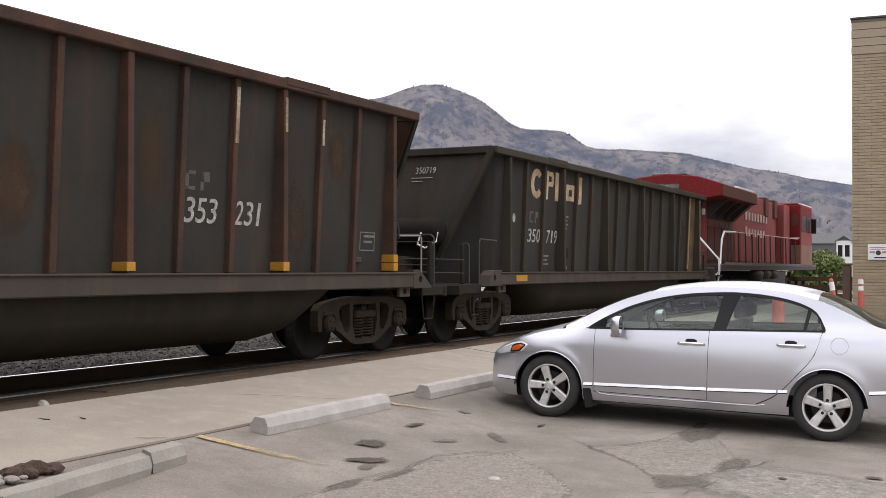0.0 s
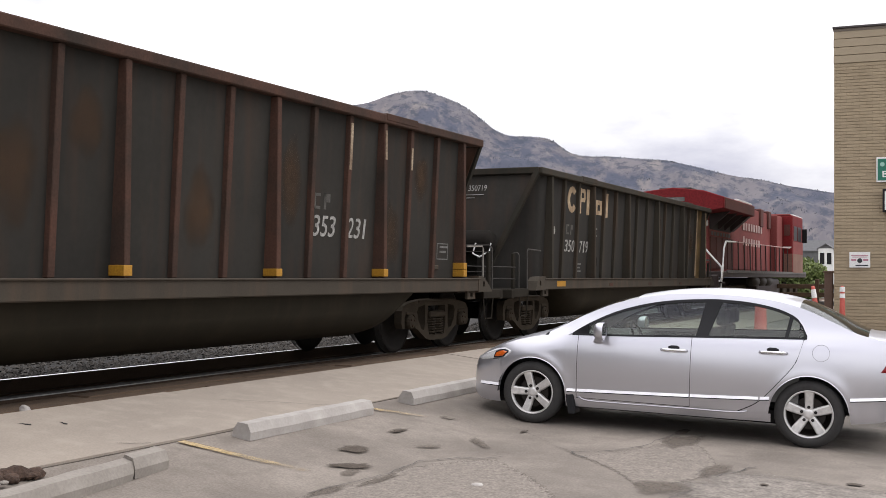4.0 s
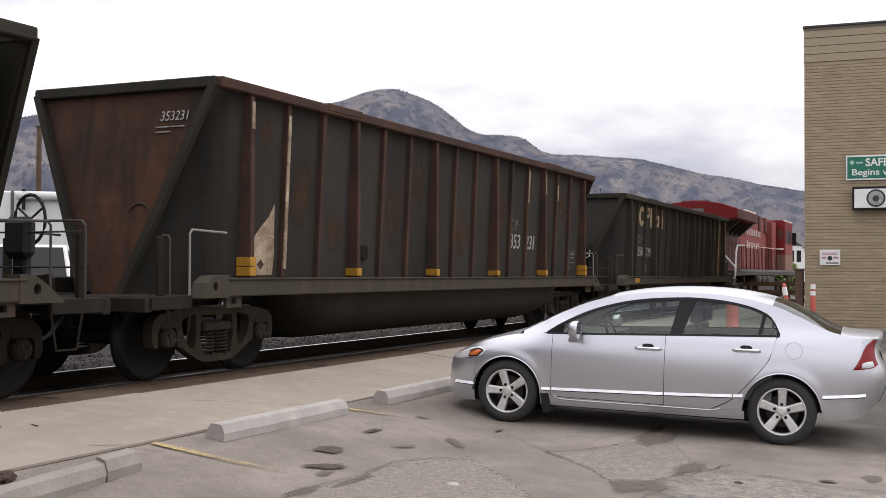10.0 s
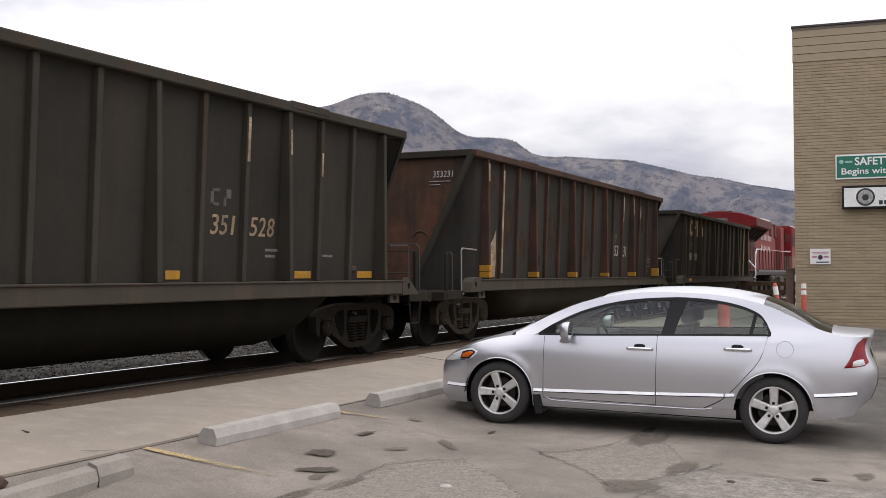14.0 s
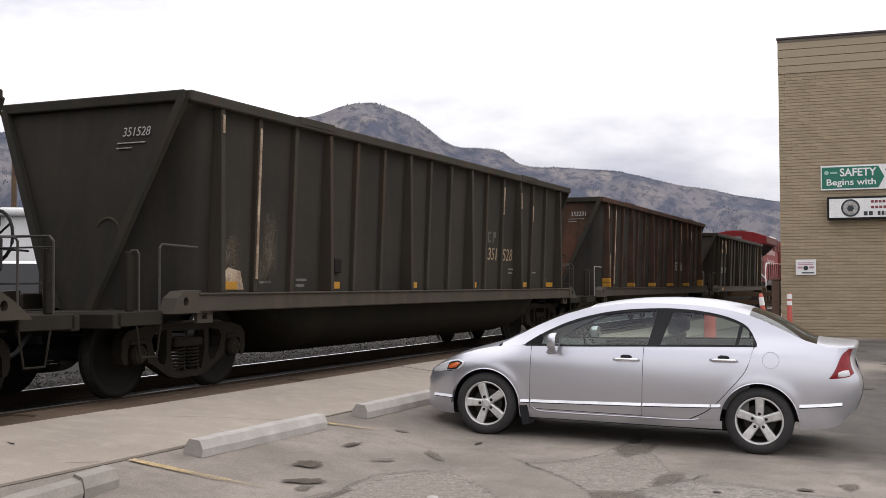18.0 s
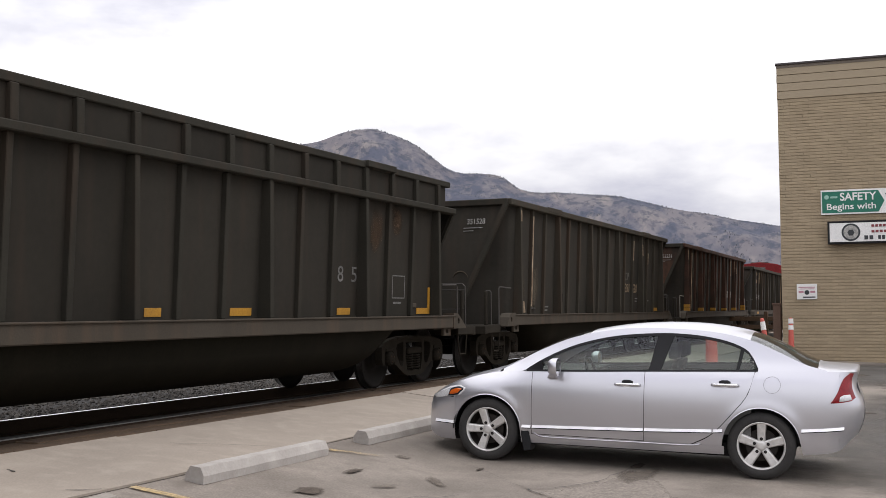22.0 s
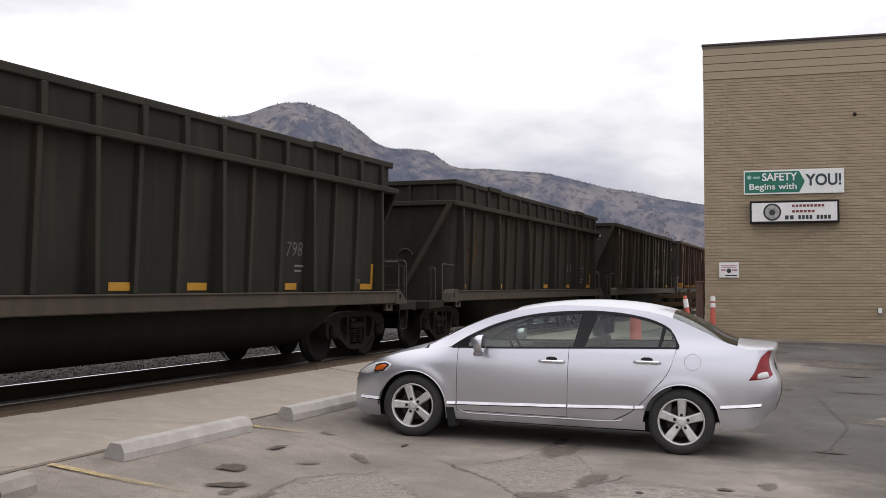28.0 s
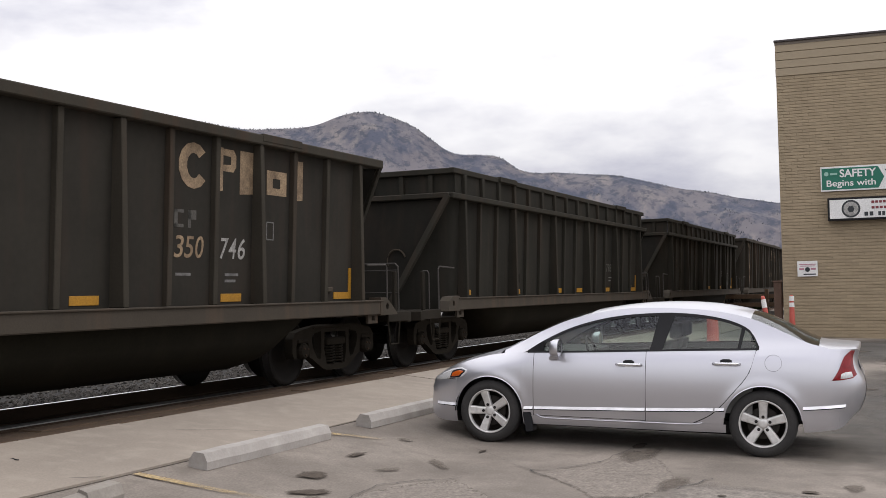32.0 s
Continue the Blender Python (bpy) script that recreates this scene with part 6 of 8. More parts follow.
    hexa(bm, ((-0.470, 0.68, 0.135), (-0.395, 0.68, 0.125), (-0.395, 0.872, 0.125), (-0.470, 0.866, 0.135), (-0.440, 0.68, 0.37), (-0.345, 0.68, 0.37), (-0.345, 0.852, 0.37), (-0.440, 0.844, 0.37)))
    part("mud_flap", soften(bm, 0.008), M_trim, c)
    part("dashboard", soften(boxes((-0.95, -0.35, -0.68, 0.68, 0.72, 0.94)), 0.05, 2), M_cabin, c)
    part("door_trim", boxes((-2.6, -0.5, -0.80, -0.76, 0.40, 0.93)), M_cabin, c)
    part("door_trim", boxes((-2.6, -0.5, 0.76, 0.80, 0.40, 0.93)), M_cabin, c)
    part("parcel_shelf", boxes((-3.15, -2.55, -0.66, 0.66, 0.86, 0.94)), M_cabin, c)
    for x0, w, ys in ((-1.62, 0.48, (0.37, -0.37)), (-2.48, 1.2, (0.0,))):
        for y in ys:
            bm = bmesh.new()
            hexa(bm, ((x0 + 0.50, y - w / 2, 0.42), (x0, y - w / 2, 0.40), (x0, y + w / 2, 0.40), (x0 + 0.50, y + w / 2, 0.42), (x0 + 0.50, y - w / 2, 0.58), (x0, y - w / 2, 0.54), (x0, y + w / 2, 0.54), (x0 + 0.50, y + w / 2, 0.58)))
            hexa(bm, ((x0 + 0.10, y - w / 2, 0.5), (x0 - 0.06, y - w / 2, 0.5), (x0 - 0.06, y + w / 2, 0.5), (x0 + 0.10, y + w / 2, 0.5), (x0 - 0.10, y - w / 2 + 0.04, 1.06), (x0 - 0.22, y - w / 2 + 0.04, 1.06), (x0 - 0.22, y + w / 2 - 0.04, 1.06), (x0 - 0.10, y + w / 2 - 0.04, 1.06)))
            part("seat", soften(bm, 0.04, 2), M_cabin, c)
            for hy in ((y,) if w < 1 else (-0.38, 0.38)):
                part("headrest", soften(boxes((x0 - 0.25, x0 - 0.15, hy - 0.13, hy + 0.13, 1.08, 1.24)), 0.035, 2), M_cabin, c)
    bm = bmesh.new()
    tube(bm, [(-0.98 + 0.07 * math.sin(a), 0.37 + 0.185 * math.cos(a), 0.90 + 0.17 * math.sin(a)) for a in [2 * math.pi * k / 20 for k in range(21)]], 0.015, 6)
    part("steering_wheel", bm, M_trim, c)
    return c


def wheel(c, xc, sy):
    """A tyre on a five-spoke alloy rim."""
    w = new("wheel")
    w.empty_display_size = 0.1
    w.parent = c
    w.location = (xc, sy * 0.755, 0.315)
    w.rotation_euler = (0, 0, 0 if sy > 0 else math.pi)
    bm = bmesh.new()
    lathe(bm, [(-0.10, 0.215), (-0.105, 0.24), (-0.10, 0.295), (-0.08, 0.314), (0.055, 0.316), (0.078, 0.305), (0.098, 0.27), (0.096, 0.235), (0.085, 0.218)], 56, "y", caps=False)
    part("tyre", bm, M_rubber, w, "black rubber tyre", True)
    bm = bmesh.new()
    lathe(bm, [(0.055, 0.203), (0.078, 0.205), (0.088, 0.212), (0.093, 0.221), (0.086, 0.226), (0.066, 0.222)], 48, "y", caps=False)
    part("rim", bm, M_alloy, w, "bright alloy rim", True)
    bm = bmesh.new()
    lathe(bm, [(-0.08, 0.10), (-0.09, 0.20), (0.056, 0.204)], 40, "y", caps=False)
    part("rim_barrel", bm, M_brake, w, "brake-dusted inner rim", True)
    bm = bmesh.new()
    lathe(bm, [(-0.02, 0.15), (0.0, 0.15)], 28, "y")
    part("brake_disc", bm, M_brake, w)
    turn = -0.297 if xc == 0 else 0.0
    for k in range(5):
        a = turn + 2 * math.pi * k / 5 + math.pi / 2
        d, s = Vector((math.cos(a), 0, math.sin(a))), Vector((-math.sin(a), 0, math.cos(a)))
        bm = bmesh.new()
        def pt(r, q, y):
            return d * r + s * q + Vector((0, y, 0))
        hexa(bm, (pt(0.02, -0.038, 0.02), pt(0.02, 0.038, 0.02), pt(0.214, 0.048, 0.045), pt(0.214, -0.048, 0.045), pt(0.02, -0.030, 0.066), pt(0.02, 0.030, 0.066), pt(0.214, 0.040, 0.083), pt(0.214, -0.040, 0.083)))
        part("spoke", soften(bm, 0.008), M_alloy, w)
        a2 = a
        bm = bmesh.new()
        lathe(bm, [(0.05, 0.015), (0.0795, 0.015), (0.080, 0.006)], 10, "y", (0.066 * math.cos(a2), 0, 0.066 * math.sin(a2)))
        nut = part("nut_recess", bm, M_trim, w)
        bm = bmesh.new()
        lathe(bm, [(0.06, 0.008), (0.083, 0.008), (0.084, 0.003)], 6, "y", (0.066 * math.cos(a2), 0, 0.066 * math.sin(a2)))
        part("wheel_nut", bm, M_brake, w)
    bm = bmesh.new()
    lathe(bm, [(0.03, 0.060), (0.060, 0.056), (0.068, 0.046), (0.074, 0.036), (0.075, 0.026)], 24, "y")
    part("hub_cap", bm, M_alloy, w, smooth=True)


sedan()

# ---- the brick building ----
B_TURN = math.degrees(math.atan(0.0567))
B = pose(-3.91, 29.92, 0, 0, 0, B_TURN)
building = root("building", B, "two-storey buff brick station building with dark roof edge", "building")
BASE, BRICK_TOP, ROOF_Z = 0.05, 6.98, 7.88
part("wall", boxes((0.012, 15.0, 0.012, 0.30, BASE, BRICK_TOP), (0.012, 0.30, 0.30, 14.0, BASE, BRICK_TOP)), M_mortar, building, "recessed mortar bed")
part("wall", boxes((14.7, 15.0, 0.30, 14.0, BASE, BRICK_TOP), (0.3, 14.7, 13.7, 14.0, BASE, BRICK_TOP)), M_brick, building)
part("flat_roof", boxes((0.05, 14.95, 0.05, 13.95, ROOF_Z - 0.35, ROOF_Z - 0.2)), M_roof, building)
zb = [BRICK_TOP, 7.185, 7.39, 7.60, 7.80]
for k in range(4):
    part("fascia_board", soften(boxes((-0.012 + 0.004 * (k % 2), 15.0, -0.012 - 0.004 * k, 0.3, zb[k] + 0.012, zb[k + 1])), 0.006), M_fascia, building)
    part("fascia_board", boxes((-0.010, 0.3, 0.31, 14.0, zb[k] + 0.012, zb[k + 1])), M_fascia, building)
    part("fascia_shadow_gap", boxes((0.02, 15.0, 0.02, 0.3, zb[k] - 0.002, zb[k] + 0.016)), M_fascia, building)
part("roof_trim", boxes((-0.015, 15.0, -0.035, 14.0, 7.795, 7.875)), M_roof_trim, building)
part("roof_edge", soften(boxes((-0.035, 15.06, -0.07, 14.06, 7.865, 7.92)), 0.010), M_cap, building, "dark metal roof edge")

# Signs on the wall: each a thing of its own, hung on it.
s1 = root("safety_sign", B @ Matrix.Translation((2.22, -0.02, 4.27)), "green and white safety board on the brick wall", "sign")
part("board", soften(boxes((-1.22, 1.22, -0.03, 0.0, -0.31, 0.31)), 0.005), M_signwhite, s1)
bm = bmesh.new()
o = [(-1.19, -0.27), (0.14, -0.27), (0.28, 0.0), (0.14, 0.27), (-1.19, 0.27)]
va = [bm.verts.new((x, -0.034, z)) for x, z in o]
vb = [bm.verts.new((x, -0.031, z)) for x, z in o]
bm.faces.new(va)
for i in range(5):
    j = (i + 1) % 5
    bm.faces.new((va[i], vb[i], vb[j], va[j]))
part("green_arrow_field", bm, M_green, s1, "green arrow-shaped field")
FACE = Matrix.Translation((0, -0.036, 0)) @ pose(0, 0, 0, 90, 0, 0)
words("lettering", "SAFETY", 0.27, FACE @ Matrix.Translation((-0.34, 0.12, 0)), M_signwhite, s1, width=0.86, bold=0.006)
words("lettering", "Begins with", 0.22, FACE @ Matrix.Translation((-0.50, -0.12, 0)), M_signwhite, s1, width=1.16, bold=0.003)
words("lettering", "YOU!", 0.40, FACE @ Matrix.Translation((0.74, 0.02, 0)), M_signblue, s1, width=0.86, bold=0.010)
bm = bmesh.new()
lathe(bm, [(0.0, 0.055), (0.004, 0.055)], 14, "z")
bmesh.ops.transform(bm, matrix=FACE @ Matrix.Translation((-1.08, 0.13, 0)), verts=bm.verts[:])
part("emblem_dot", bm, M_emblem, s1)
part("emblem_bar", boxes((-0.99, -0.82, -0.038, -0.034, 0.10, 0.15)), M_emblem, s1)

s2 = root("light_box_sign", B @ Matrix.Translation((2.23, -0.02, 3.49)), "white light box sign in a black frame on the wall", "sign")
part("case", soften(boxes((-1.08, 1.08, -0.22, 0.0, -0.285, 0.285)), 0.01), M_trim, s2)
part("face", boxes((-1.03, 1.03, -0.226, -0.221, -0.235, 0.235)), M_signwhite, s2)
F2 = Matrix.Translation((0, -0.230, 0)) @ pose(0, 0, 0, 90, 0, 0)
bm = bmesh.new()
lathe(bm, [(0.0, 0.22), (0.003, 0.22)], 28, "z")
bmesh.ops.transform(bm, matrix=F2 @ Matrix.Translation((-0.53, 0, 0)), verts=bm.verts[:])
part("emblem_ring", bm, M_ink, s2)
bm = bmesh.new()
lathe(bm, [(0.0, 0.175), (0.006, 0.175)], 28, "z")
bmesh.ops.transform(bm, matrix=F2 @ Matrix.Translation((-0.53, 0, 0)), verts=bm.verts[:])
part("emblem_field", bm, M_emblem_grey, s2)
bm = bmesh.new()
lathe(bm, [(0.0, 0.085), (0.010, 0.085)], 6, "z")
bmesh.ops.transform(bm, matrix=F2 @ Matrix.Translation((-0.53, -0.01, 0)), verts=bm.verts[:])
part("emblem_core", bm, M_ink, s2)
for k, (x0, x1, z0, z1, mat) in enumerate(((-0.05, 0.75, 0.12, 0.18, M_inkred), (-0.05, 0.52, -0.02, 0.04, M_inkred), (-0.22, 0.02, -0.19, -0.09, M_ink), (0.10, 0.46, -0.19, -0.09, M_ink), (0.54, 0.90, -0.19, -0.09, M_ink))):
    n = max(2, int((x1 - x0) / 0.085))
    for i in range(n):
        a = x0 + (x1 - x0) * i / n
        part("writing_bar", boxes((a, a + (x1 - x0) / n * 0.72, -0.234, -0.227, z0, z1)), mat, s2)

s3 = root("small_notice", B @ Matrix.Translation((0.61, -0.02, 2.03)), "small white notice with faint red and dark writing", "sign")
part("board", soften(boxes((-0.245, 0.245, -0.02, 0, -0.195, 0.195)), 0.004), M_signwhite, s3)
bm = bmesh.new()
lathe(bm, [(0, 0.06), (0.003, 0.06)], 16, "z")
bmesh.ops.transform(bm, matrix=Matrix.Translation((0, -0.022, -0.02)) @ pose(0, 0, 0, 90, 0, 0), verts=bm.verts[:])
part("emblem_dot", bm, M_ink, s3)
for x0, x1, z, h, mat in ((-0.2, 0.2, 0.10, 0.022, M_notice), (-0.18, 0.18, 0.06, 0.018, M_notice), (-0.2, -0.08, -0.03, 0.05, M_notice), (0.08, 0.2, -0.03, 0.05, M_notice), (-0.1, 0.2, -0.155, 0.03, M_ink)):
    part("writing_bar", boxes((x0, x1, -0.024, -0.020, z, z + h)), mat, s3)
v1 = root("wall_outlet", B @ Matrix.Translation((4.24, -0.012, 1.0)), "pale weatherproof outlet box on the brick wall", "outlet box")
part("box", soften(boxes((-0.06, 0.06, -0.06, 0, -0.08, 0.08)), 0.01), M_faint, v1)
part("cover", soften(boxes((-0.05, 0.05, -0.075, -0.058, -0.07, 0.07)), 0.006), M_signwhite, v1)
v2 = root("wall_bolt", B @ Matrix.Translation((3.71, -0.012, 5.93)), "rusty bolt stub high on the brick wall", "bolt")
bm = bmesh.new()
lathe(bm, [(0.0, 0.035), (-0.05, 0.035), (-0.06, 0.02)], 10, "y")
part("head", bm, M_rib_rust, v2)
bm = bmesh.new()
lathe(bm, [(0.012, 0.05), (0.0, 0.05)], 10, "y")
part("washer", bm, M_truck, v2)

# Traffic posts by the corner of the building.
def traffic_post(x, y, lean, bands, h=1.12):
    p = root("traffic_post", pose(x, y, lot_z(x, y) + rise(y), 0, lean, 0), "orange plastic traffic post with white bands", "traffic post", "orange posts by the building")
    bm = bmesh.new()
    lathe(bm, [(0.0, 0.21), (0.05, 0.20), (0.06, 0.10)], 16, "z")
    part("base", bm, M_black, p)
    bm = bmesh.new()
    lathe(bm, [(0.05, 0.08), (h * 0.5, 0.062), (h - 0.04, 0.045), (h, 0.03)], 16, "z")
    part("tube", bm, M_orange, p, smooth=True)
    for z, t in bands:
        bm = bmesh.new()
        lathe(bm, [(h - z, 0.060), (h - z + t, 0.054)], 16, "z")
        part("white_band", bm, M_signwhite, p)
    return p


traffic_post(-3.72, 26.2, -8, ((0.27, 0.19),))
traffic_post(-3.30, 26.6, 0, ((0.27, 0.10), (0.13, 0.11)))
cone = root("traffic_cone", pose(-4.40, 23.0, lot_z(-4.4, 23) + rise(23)), "faded orange traffic barrel near the platform", "traffic barrel")
bm = bmesh.new()
lathe(bm, [(0.0, 0.16), (0.02, 0.16), (0.03, 0.13), (0.85, 0.11), (0.95, 0.09)], 18, "z")
part("body", bm, M_orange, cone, smooth=True)
bm = bmesh.new()
lathe(bm, [(0.95, 0.05), (1.0, 0.05)], 10, "z")
part("handle", bm, M_orange, cone)
# Dark corner post and low timber fence beyond it.
cp = root("corner_post", pose(-4.10, 30.4, -0.05), "dark weathered timber post beside the building corner", "post")
part("shaft", soften(boxes((-0.10, 0.10, -0.10, 0.10, 0.0, 1.75)), 0.015), M_post, cp)
part("cap", soften(boxes((-0.12, 0.12, -0.12, 0.12, 1.75, 1.80)), 0.01), M_post, cp)
fence = root("rail_fence", pose(-6.9, 45.0, 0.25, 0, 0, 0), "low grey timber rail fence beside the track", "fence")
for k in range(3):
    part("rail", soften(boxes((-1.4, 2.2, -0.04, 0.04, 0.25 + 0.32 * k, 0.42 + 0.32 * k)), 0.01), M_timber if k else M_faint, fence)
for x in (-1.3, 0.4, 2.1):
    part("post", soften(boxes((x - 0.07, x + 0.07, -0.09, 0.09, -0.3, 1.25)), 0.012), M_timber, fence)

# ---- hills, far houses, and what stands behind the train ----
RIDGE = curve([(-80, 4.5), (-60, 5.5), (-48, 6.9), (-45, 7.45), (-43.2, 7.8), (-41, 8.65), (-39, 9.09), (-37.8, 9.12), (-36.2, 8.81), (-33.7, 8.45), (-30.6, 8.62), (-29.1, 9.11), (-27.7, 9.29), (-26.9, 9.09), (-25.4, 8.45), (-23.6, 7.17), (-22.0, 7.00), (-21.1, 6.84), (-20.0, 6.11), (-18.0, 5.99), (-15.4, 5.73), (-12.6, 5.10), (-10.0, 4.55), (-7.4, 4.05), (0, 2.8), (20, 3.2), (40, 2.5)])
FAR = 2400.0


def hill_z(az, r):
    """Height of the hills in the direction az (degrees from +y to the right) at r metres."""
    top = 1.6 + FAR * math.tan(radians(RIDGE(az)))
    k = (r - 700) / (FAR - 700)
    if k <= 0:
        return -1.0
    p = k ** 1.25 if k <= 1 else max(0.55, 1 - (k - 1) * 1.6)
    x, y = r * math.sin(radians(az)), r * math.cos(radians(az))
    gully = noise.fractal((az * 0.42 + r * 0.0012, r * 0.0012, 0), 1.0, 2.1, 3) * 30 * min(1, k * 2.2) * min(1.0, max(0.06, (1 - k) * 2.6))
    return top * p + gully - 1


vs, fs = [], []
AZ = [-78 + 0.35 * i for i in range(300)]
RR = [700 + 42 * i for i in range(41)] + [2410, 2440, 2600, 2900]
for az in AZ:
    for r in RR:
        vs.append((r * math.sin(radians(az)), r * math.cos(radians(az)), hill_z(az, r)))
m = len(RR)
for i in range(len(AZ) - 1):
    for j in range(m - 1):
        a = i * m + j
        fs.append((a, a + m, a + m + 1, a + 1))
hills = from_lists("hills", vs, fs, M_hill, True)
# distance along the hills and up the slope, for the lie of scrub and gullies
lie = []
for i, (x, y, z) in enumerate(vs):
    lie += [math.atan2(x, y) * FAR, z * 1.3, math.hypot(x, y) * 0.12]
hills.data.attributes.new("lie", "FLOAT_VECTOR", "POINT").data.foreach_set("vector", lie)
tagged(hills, "dry hills tinted blue-grey for haze, with scattered dark pines", "hill", kind="structure")

# Pines along the crests and scattered over the slopes, too many to count.
rng = random.Random(5)
vs, fs = [], []


def pine(x, y, z, h):
    n, b = 5, len(vs)
    for z0, z1, r in ((0.0, 0.62, 0.28), (0.35, 1.0, 0.19)):
        k = len(vs)
        for q in range(n):
            a = 2 * math.pi * q / n + h
            vs.append((x + r * h * math.cos(a) * rng.uniform(0.7, 1.2), y + r * h * math.sin(a) * rng.uniform(0.7, 1.2), z + h * z0))
        vs.append((x, y, z + h * z1))
        for q in range(n):
            fs.append((k + q, k + (q + 1) % n, k + n))


for i in range(24000):
    az = rng.uniform(-50, -5)
    crest = rng.random() < 0.16
    r = rng.uniform(2330, 2400) if crest else 2390 - 1150 * rng.random() ** 1.7
    if noise.noise((r * 0.006, az * 0.55, 4)) < (-0.15 if crest else 0.08):
        continue
    z = hill_z(az, r)
    pine(r * math.sin(radians(az)), r * math.cos(radians(az)), z - 2, rng.uniform(1.6, 4.2) * (1 if crest else 0.9))
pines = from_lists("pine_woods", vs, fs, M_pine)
tagged(pines, "scattered dark pines on the dry hills, paled and blued for haze", "trees", kind="stuff")


def leafy(name, at, size, n, label, category, seed, trunk=True):
    """A bush or tree: trunk, limbs and a ragged crown of many leaves."""
    rg = random.Random(seed)
    t = root(name, Matrix.Translation(at), label, category)
    bm = bmesh.new()
    tube(bm, [(0, 0, -0.2), (0.05, 0, size * 0.35), (0.1, 0.05, size * 0.6)], size * 0.03)
    for k in range(5):
        a = k * 1.3
        tube(bm, [(0.05, 0, size * 0.25), (size * 0.28 * math.cos(a), size * 0.28 * math.sin(a), size * 0.6)], size * 0.015, 5)
    part("trunk", bm, M_bark, t)
    v, f = [], []
    blobs = [(rg.uniform(-0.42, 0.42) * size, rg.uniform(-0.42, 0.42) * size, rg.uniform(0.25, 0.85) * size, rg.uniform(0.16, 0.28) * size) for _ in range(14)]
    for i in range(n):
        bx, by, bz, br = rg.choice(blobs)
        d = Vector((rg.gauss(0, 1), rg.gauss(0, 1), rg.gauss(0, 1))).normalized() * br * rg.uniform(0.55, 1.08)
        p = Vector((bx, by, bz)) + d
        s = rg.uniform(0.05, 0.11) * size * 0.5
        a = Vector((rg.gauss(0, 1), rg.gauss(0, 1), rg.gauss(0, 1))).normalized() * s
        b = a.cross(Vector((rg.gauss(0, 1), rg.gauss(0, 1), rg.gauss(0, 1)))).normalized() * s * 0.6
        k = len(v)
        v += [tuple(p - a), tuple(p + b), tuple(p + a), tuple(p - b)]
        f.append((k, k + 1, k + 2, k + 3))
    cr = from_lists("crown", v, f, M_leaf)
    cr.parent = t
    return t


leafy("bush", (-11.35, 70.0, -0.3), 3.2, 5200, "leafy green bush beside the track", "bush", 3)
leafy("bush", (-12.5, 78.0, -0.3), 3.2, 2200, "darker green bush beyond the track's end", "bush", 8)


def gabled_house(x, y, w, d, h, turn, wall_mat, label):
    t = root("house", pose(x, y, -0.4, 0, 0, turn), label, "house")
    part("wall", boxes((-w / 2, w / 2, 0, d, 0, h)), wall_mat, t)
    bm = bmesh.new()
    e = 0.35
    pts = [(-w / 2 - e, h - 0.1), (0, h + w * 0.36), (w / 2 + e, h - 0.1), (w / 2 + e, h - 0.3), (0, h + w * 0.36 - 0.22), (-w / 2 - e, h - 0.3)]
    a = [bm.verts.new((px, -e, pz)) for px, pz in pts]
    b = [bm.verts.new((px, d + e, pz)) for px, pz in pts]
    bm.faces.new(a)
    bm.faces.new(b[::-1])
    for i in range(6):
        bm.faces.new((a[i], a[(i + 1) % 6], b[(i + 1) % 6], b[i]))
    part("roof", bm, M_roof, t)
    bm = bmesh.new()
    a = [bm.verts.new((px, 0.01, pz)) for px, pz in ((-w / 2, h), (w / 2, h), (0, h + w * 0.33))]
    bm.faces.new(a)
    part("gable", bm, M_roof, t)
    for wx in (-w * 0.24, w * 0.24):
        f2 = part("window", boxes((wx - 0.6, wx + 0.6, -0.06, 0.0, h * 0.55, h * 0.9)), M_signwhite, t)
        part("pane", boxes((wx - 0.5, wx + 0.5, -0.08, -0.061, h * 0.57, h * 0.88)), M_trim, f2)
    part("door", boxes((-0.5, 0.5, -0.06, 0, 0.0, 2.1)), M_trim, t)
    return t


gabled_house(-37.2, 270, 3.2, 9, 8.5, 4, M_whitepaint, "white house with a steep dark gable in the distance")
gabled_house(-36.5, 292, 7.0, 13, 8.5, 90, M_roof, "low house with a wide grey roof in the distance")

# White box trailer and pickup on the far side of the track.
tr = root("box_trailer", pose(-27.0, 27.5, 0.15, 0, 0, 42), "white box trailer with a rolled awning parked beyond the track", "trailer")
part("box", soften(boxes((-8.0, 4.6, 0.0, 2.5, 0.85, 4.0)), 0.05), M_whitepaint, tr)
part("corner_trim", boxes((4.55, 4.66, -0.03, 0.08, 0.85, 4.0)), M_faint, tr)
part("corner_trim", boxes((-1.1, -1.0, -0.03, 0.0, 0.85, 4.0)), M_faint, tr)
part("chassis", boxes((-7.6, 4.3, 0.3, 2.2, 0.55, 0.85)), M_trim, tr)
bm = bmesh.new()
tube(bm, [(-0.9, -0.14, 3.86), (4.5, -0.14, 3.86)], 0.14, 10)
part("rolled_awning", bm, M_signwhite, tr, smooth=True)
for x in (-0.7, 4.3):
    part("awning_arm", boxes((x - 0.05, x + 0.05, -0.2, -0.05, 3.4, 4.05)), M_trim, tr)
for x in (-6.2, -5.0, 2.8):
    bm = bmesh.new()
    lathe(bm, [(0.12, 0.05), (0.1, 0.42), (0.4, 0.42), (0.42, 0.05)], 18, "y", (x, 0, 0.42))
    part("wheel", bm, M_rubber, tr)


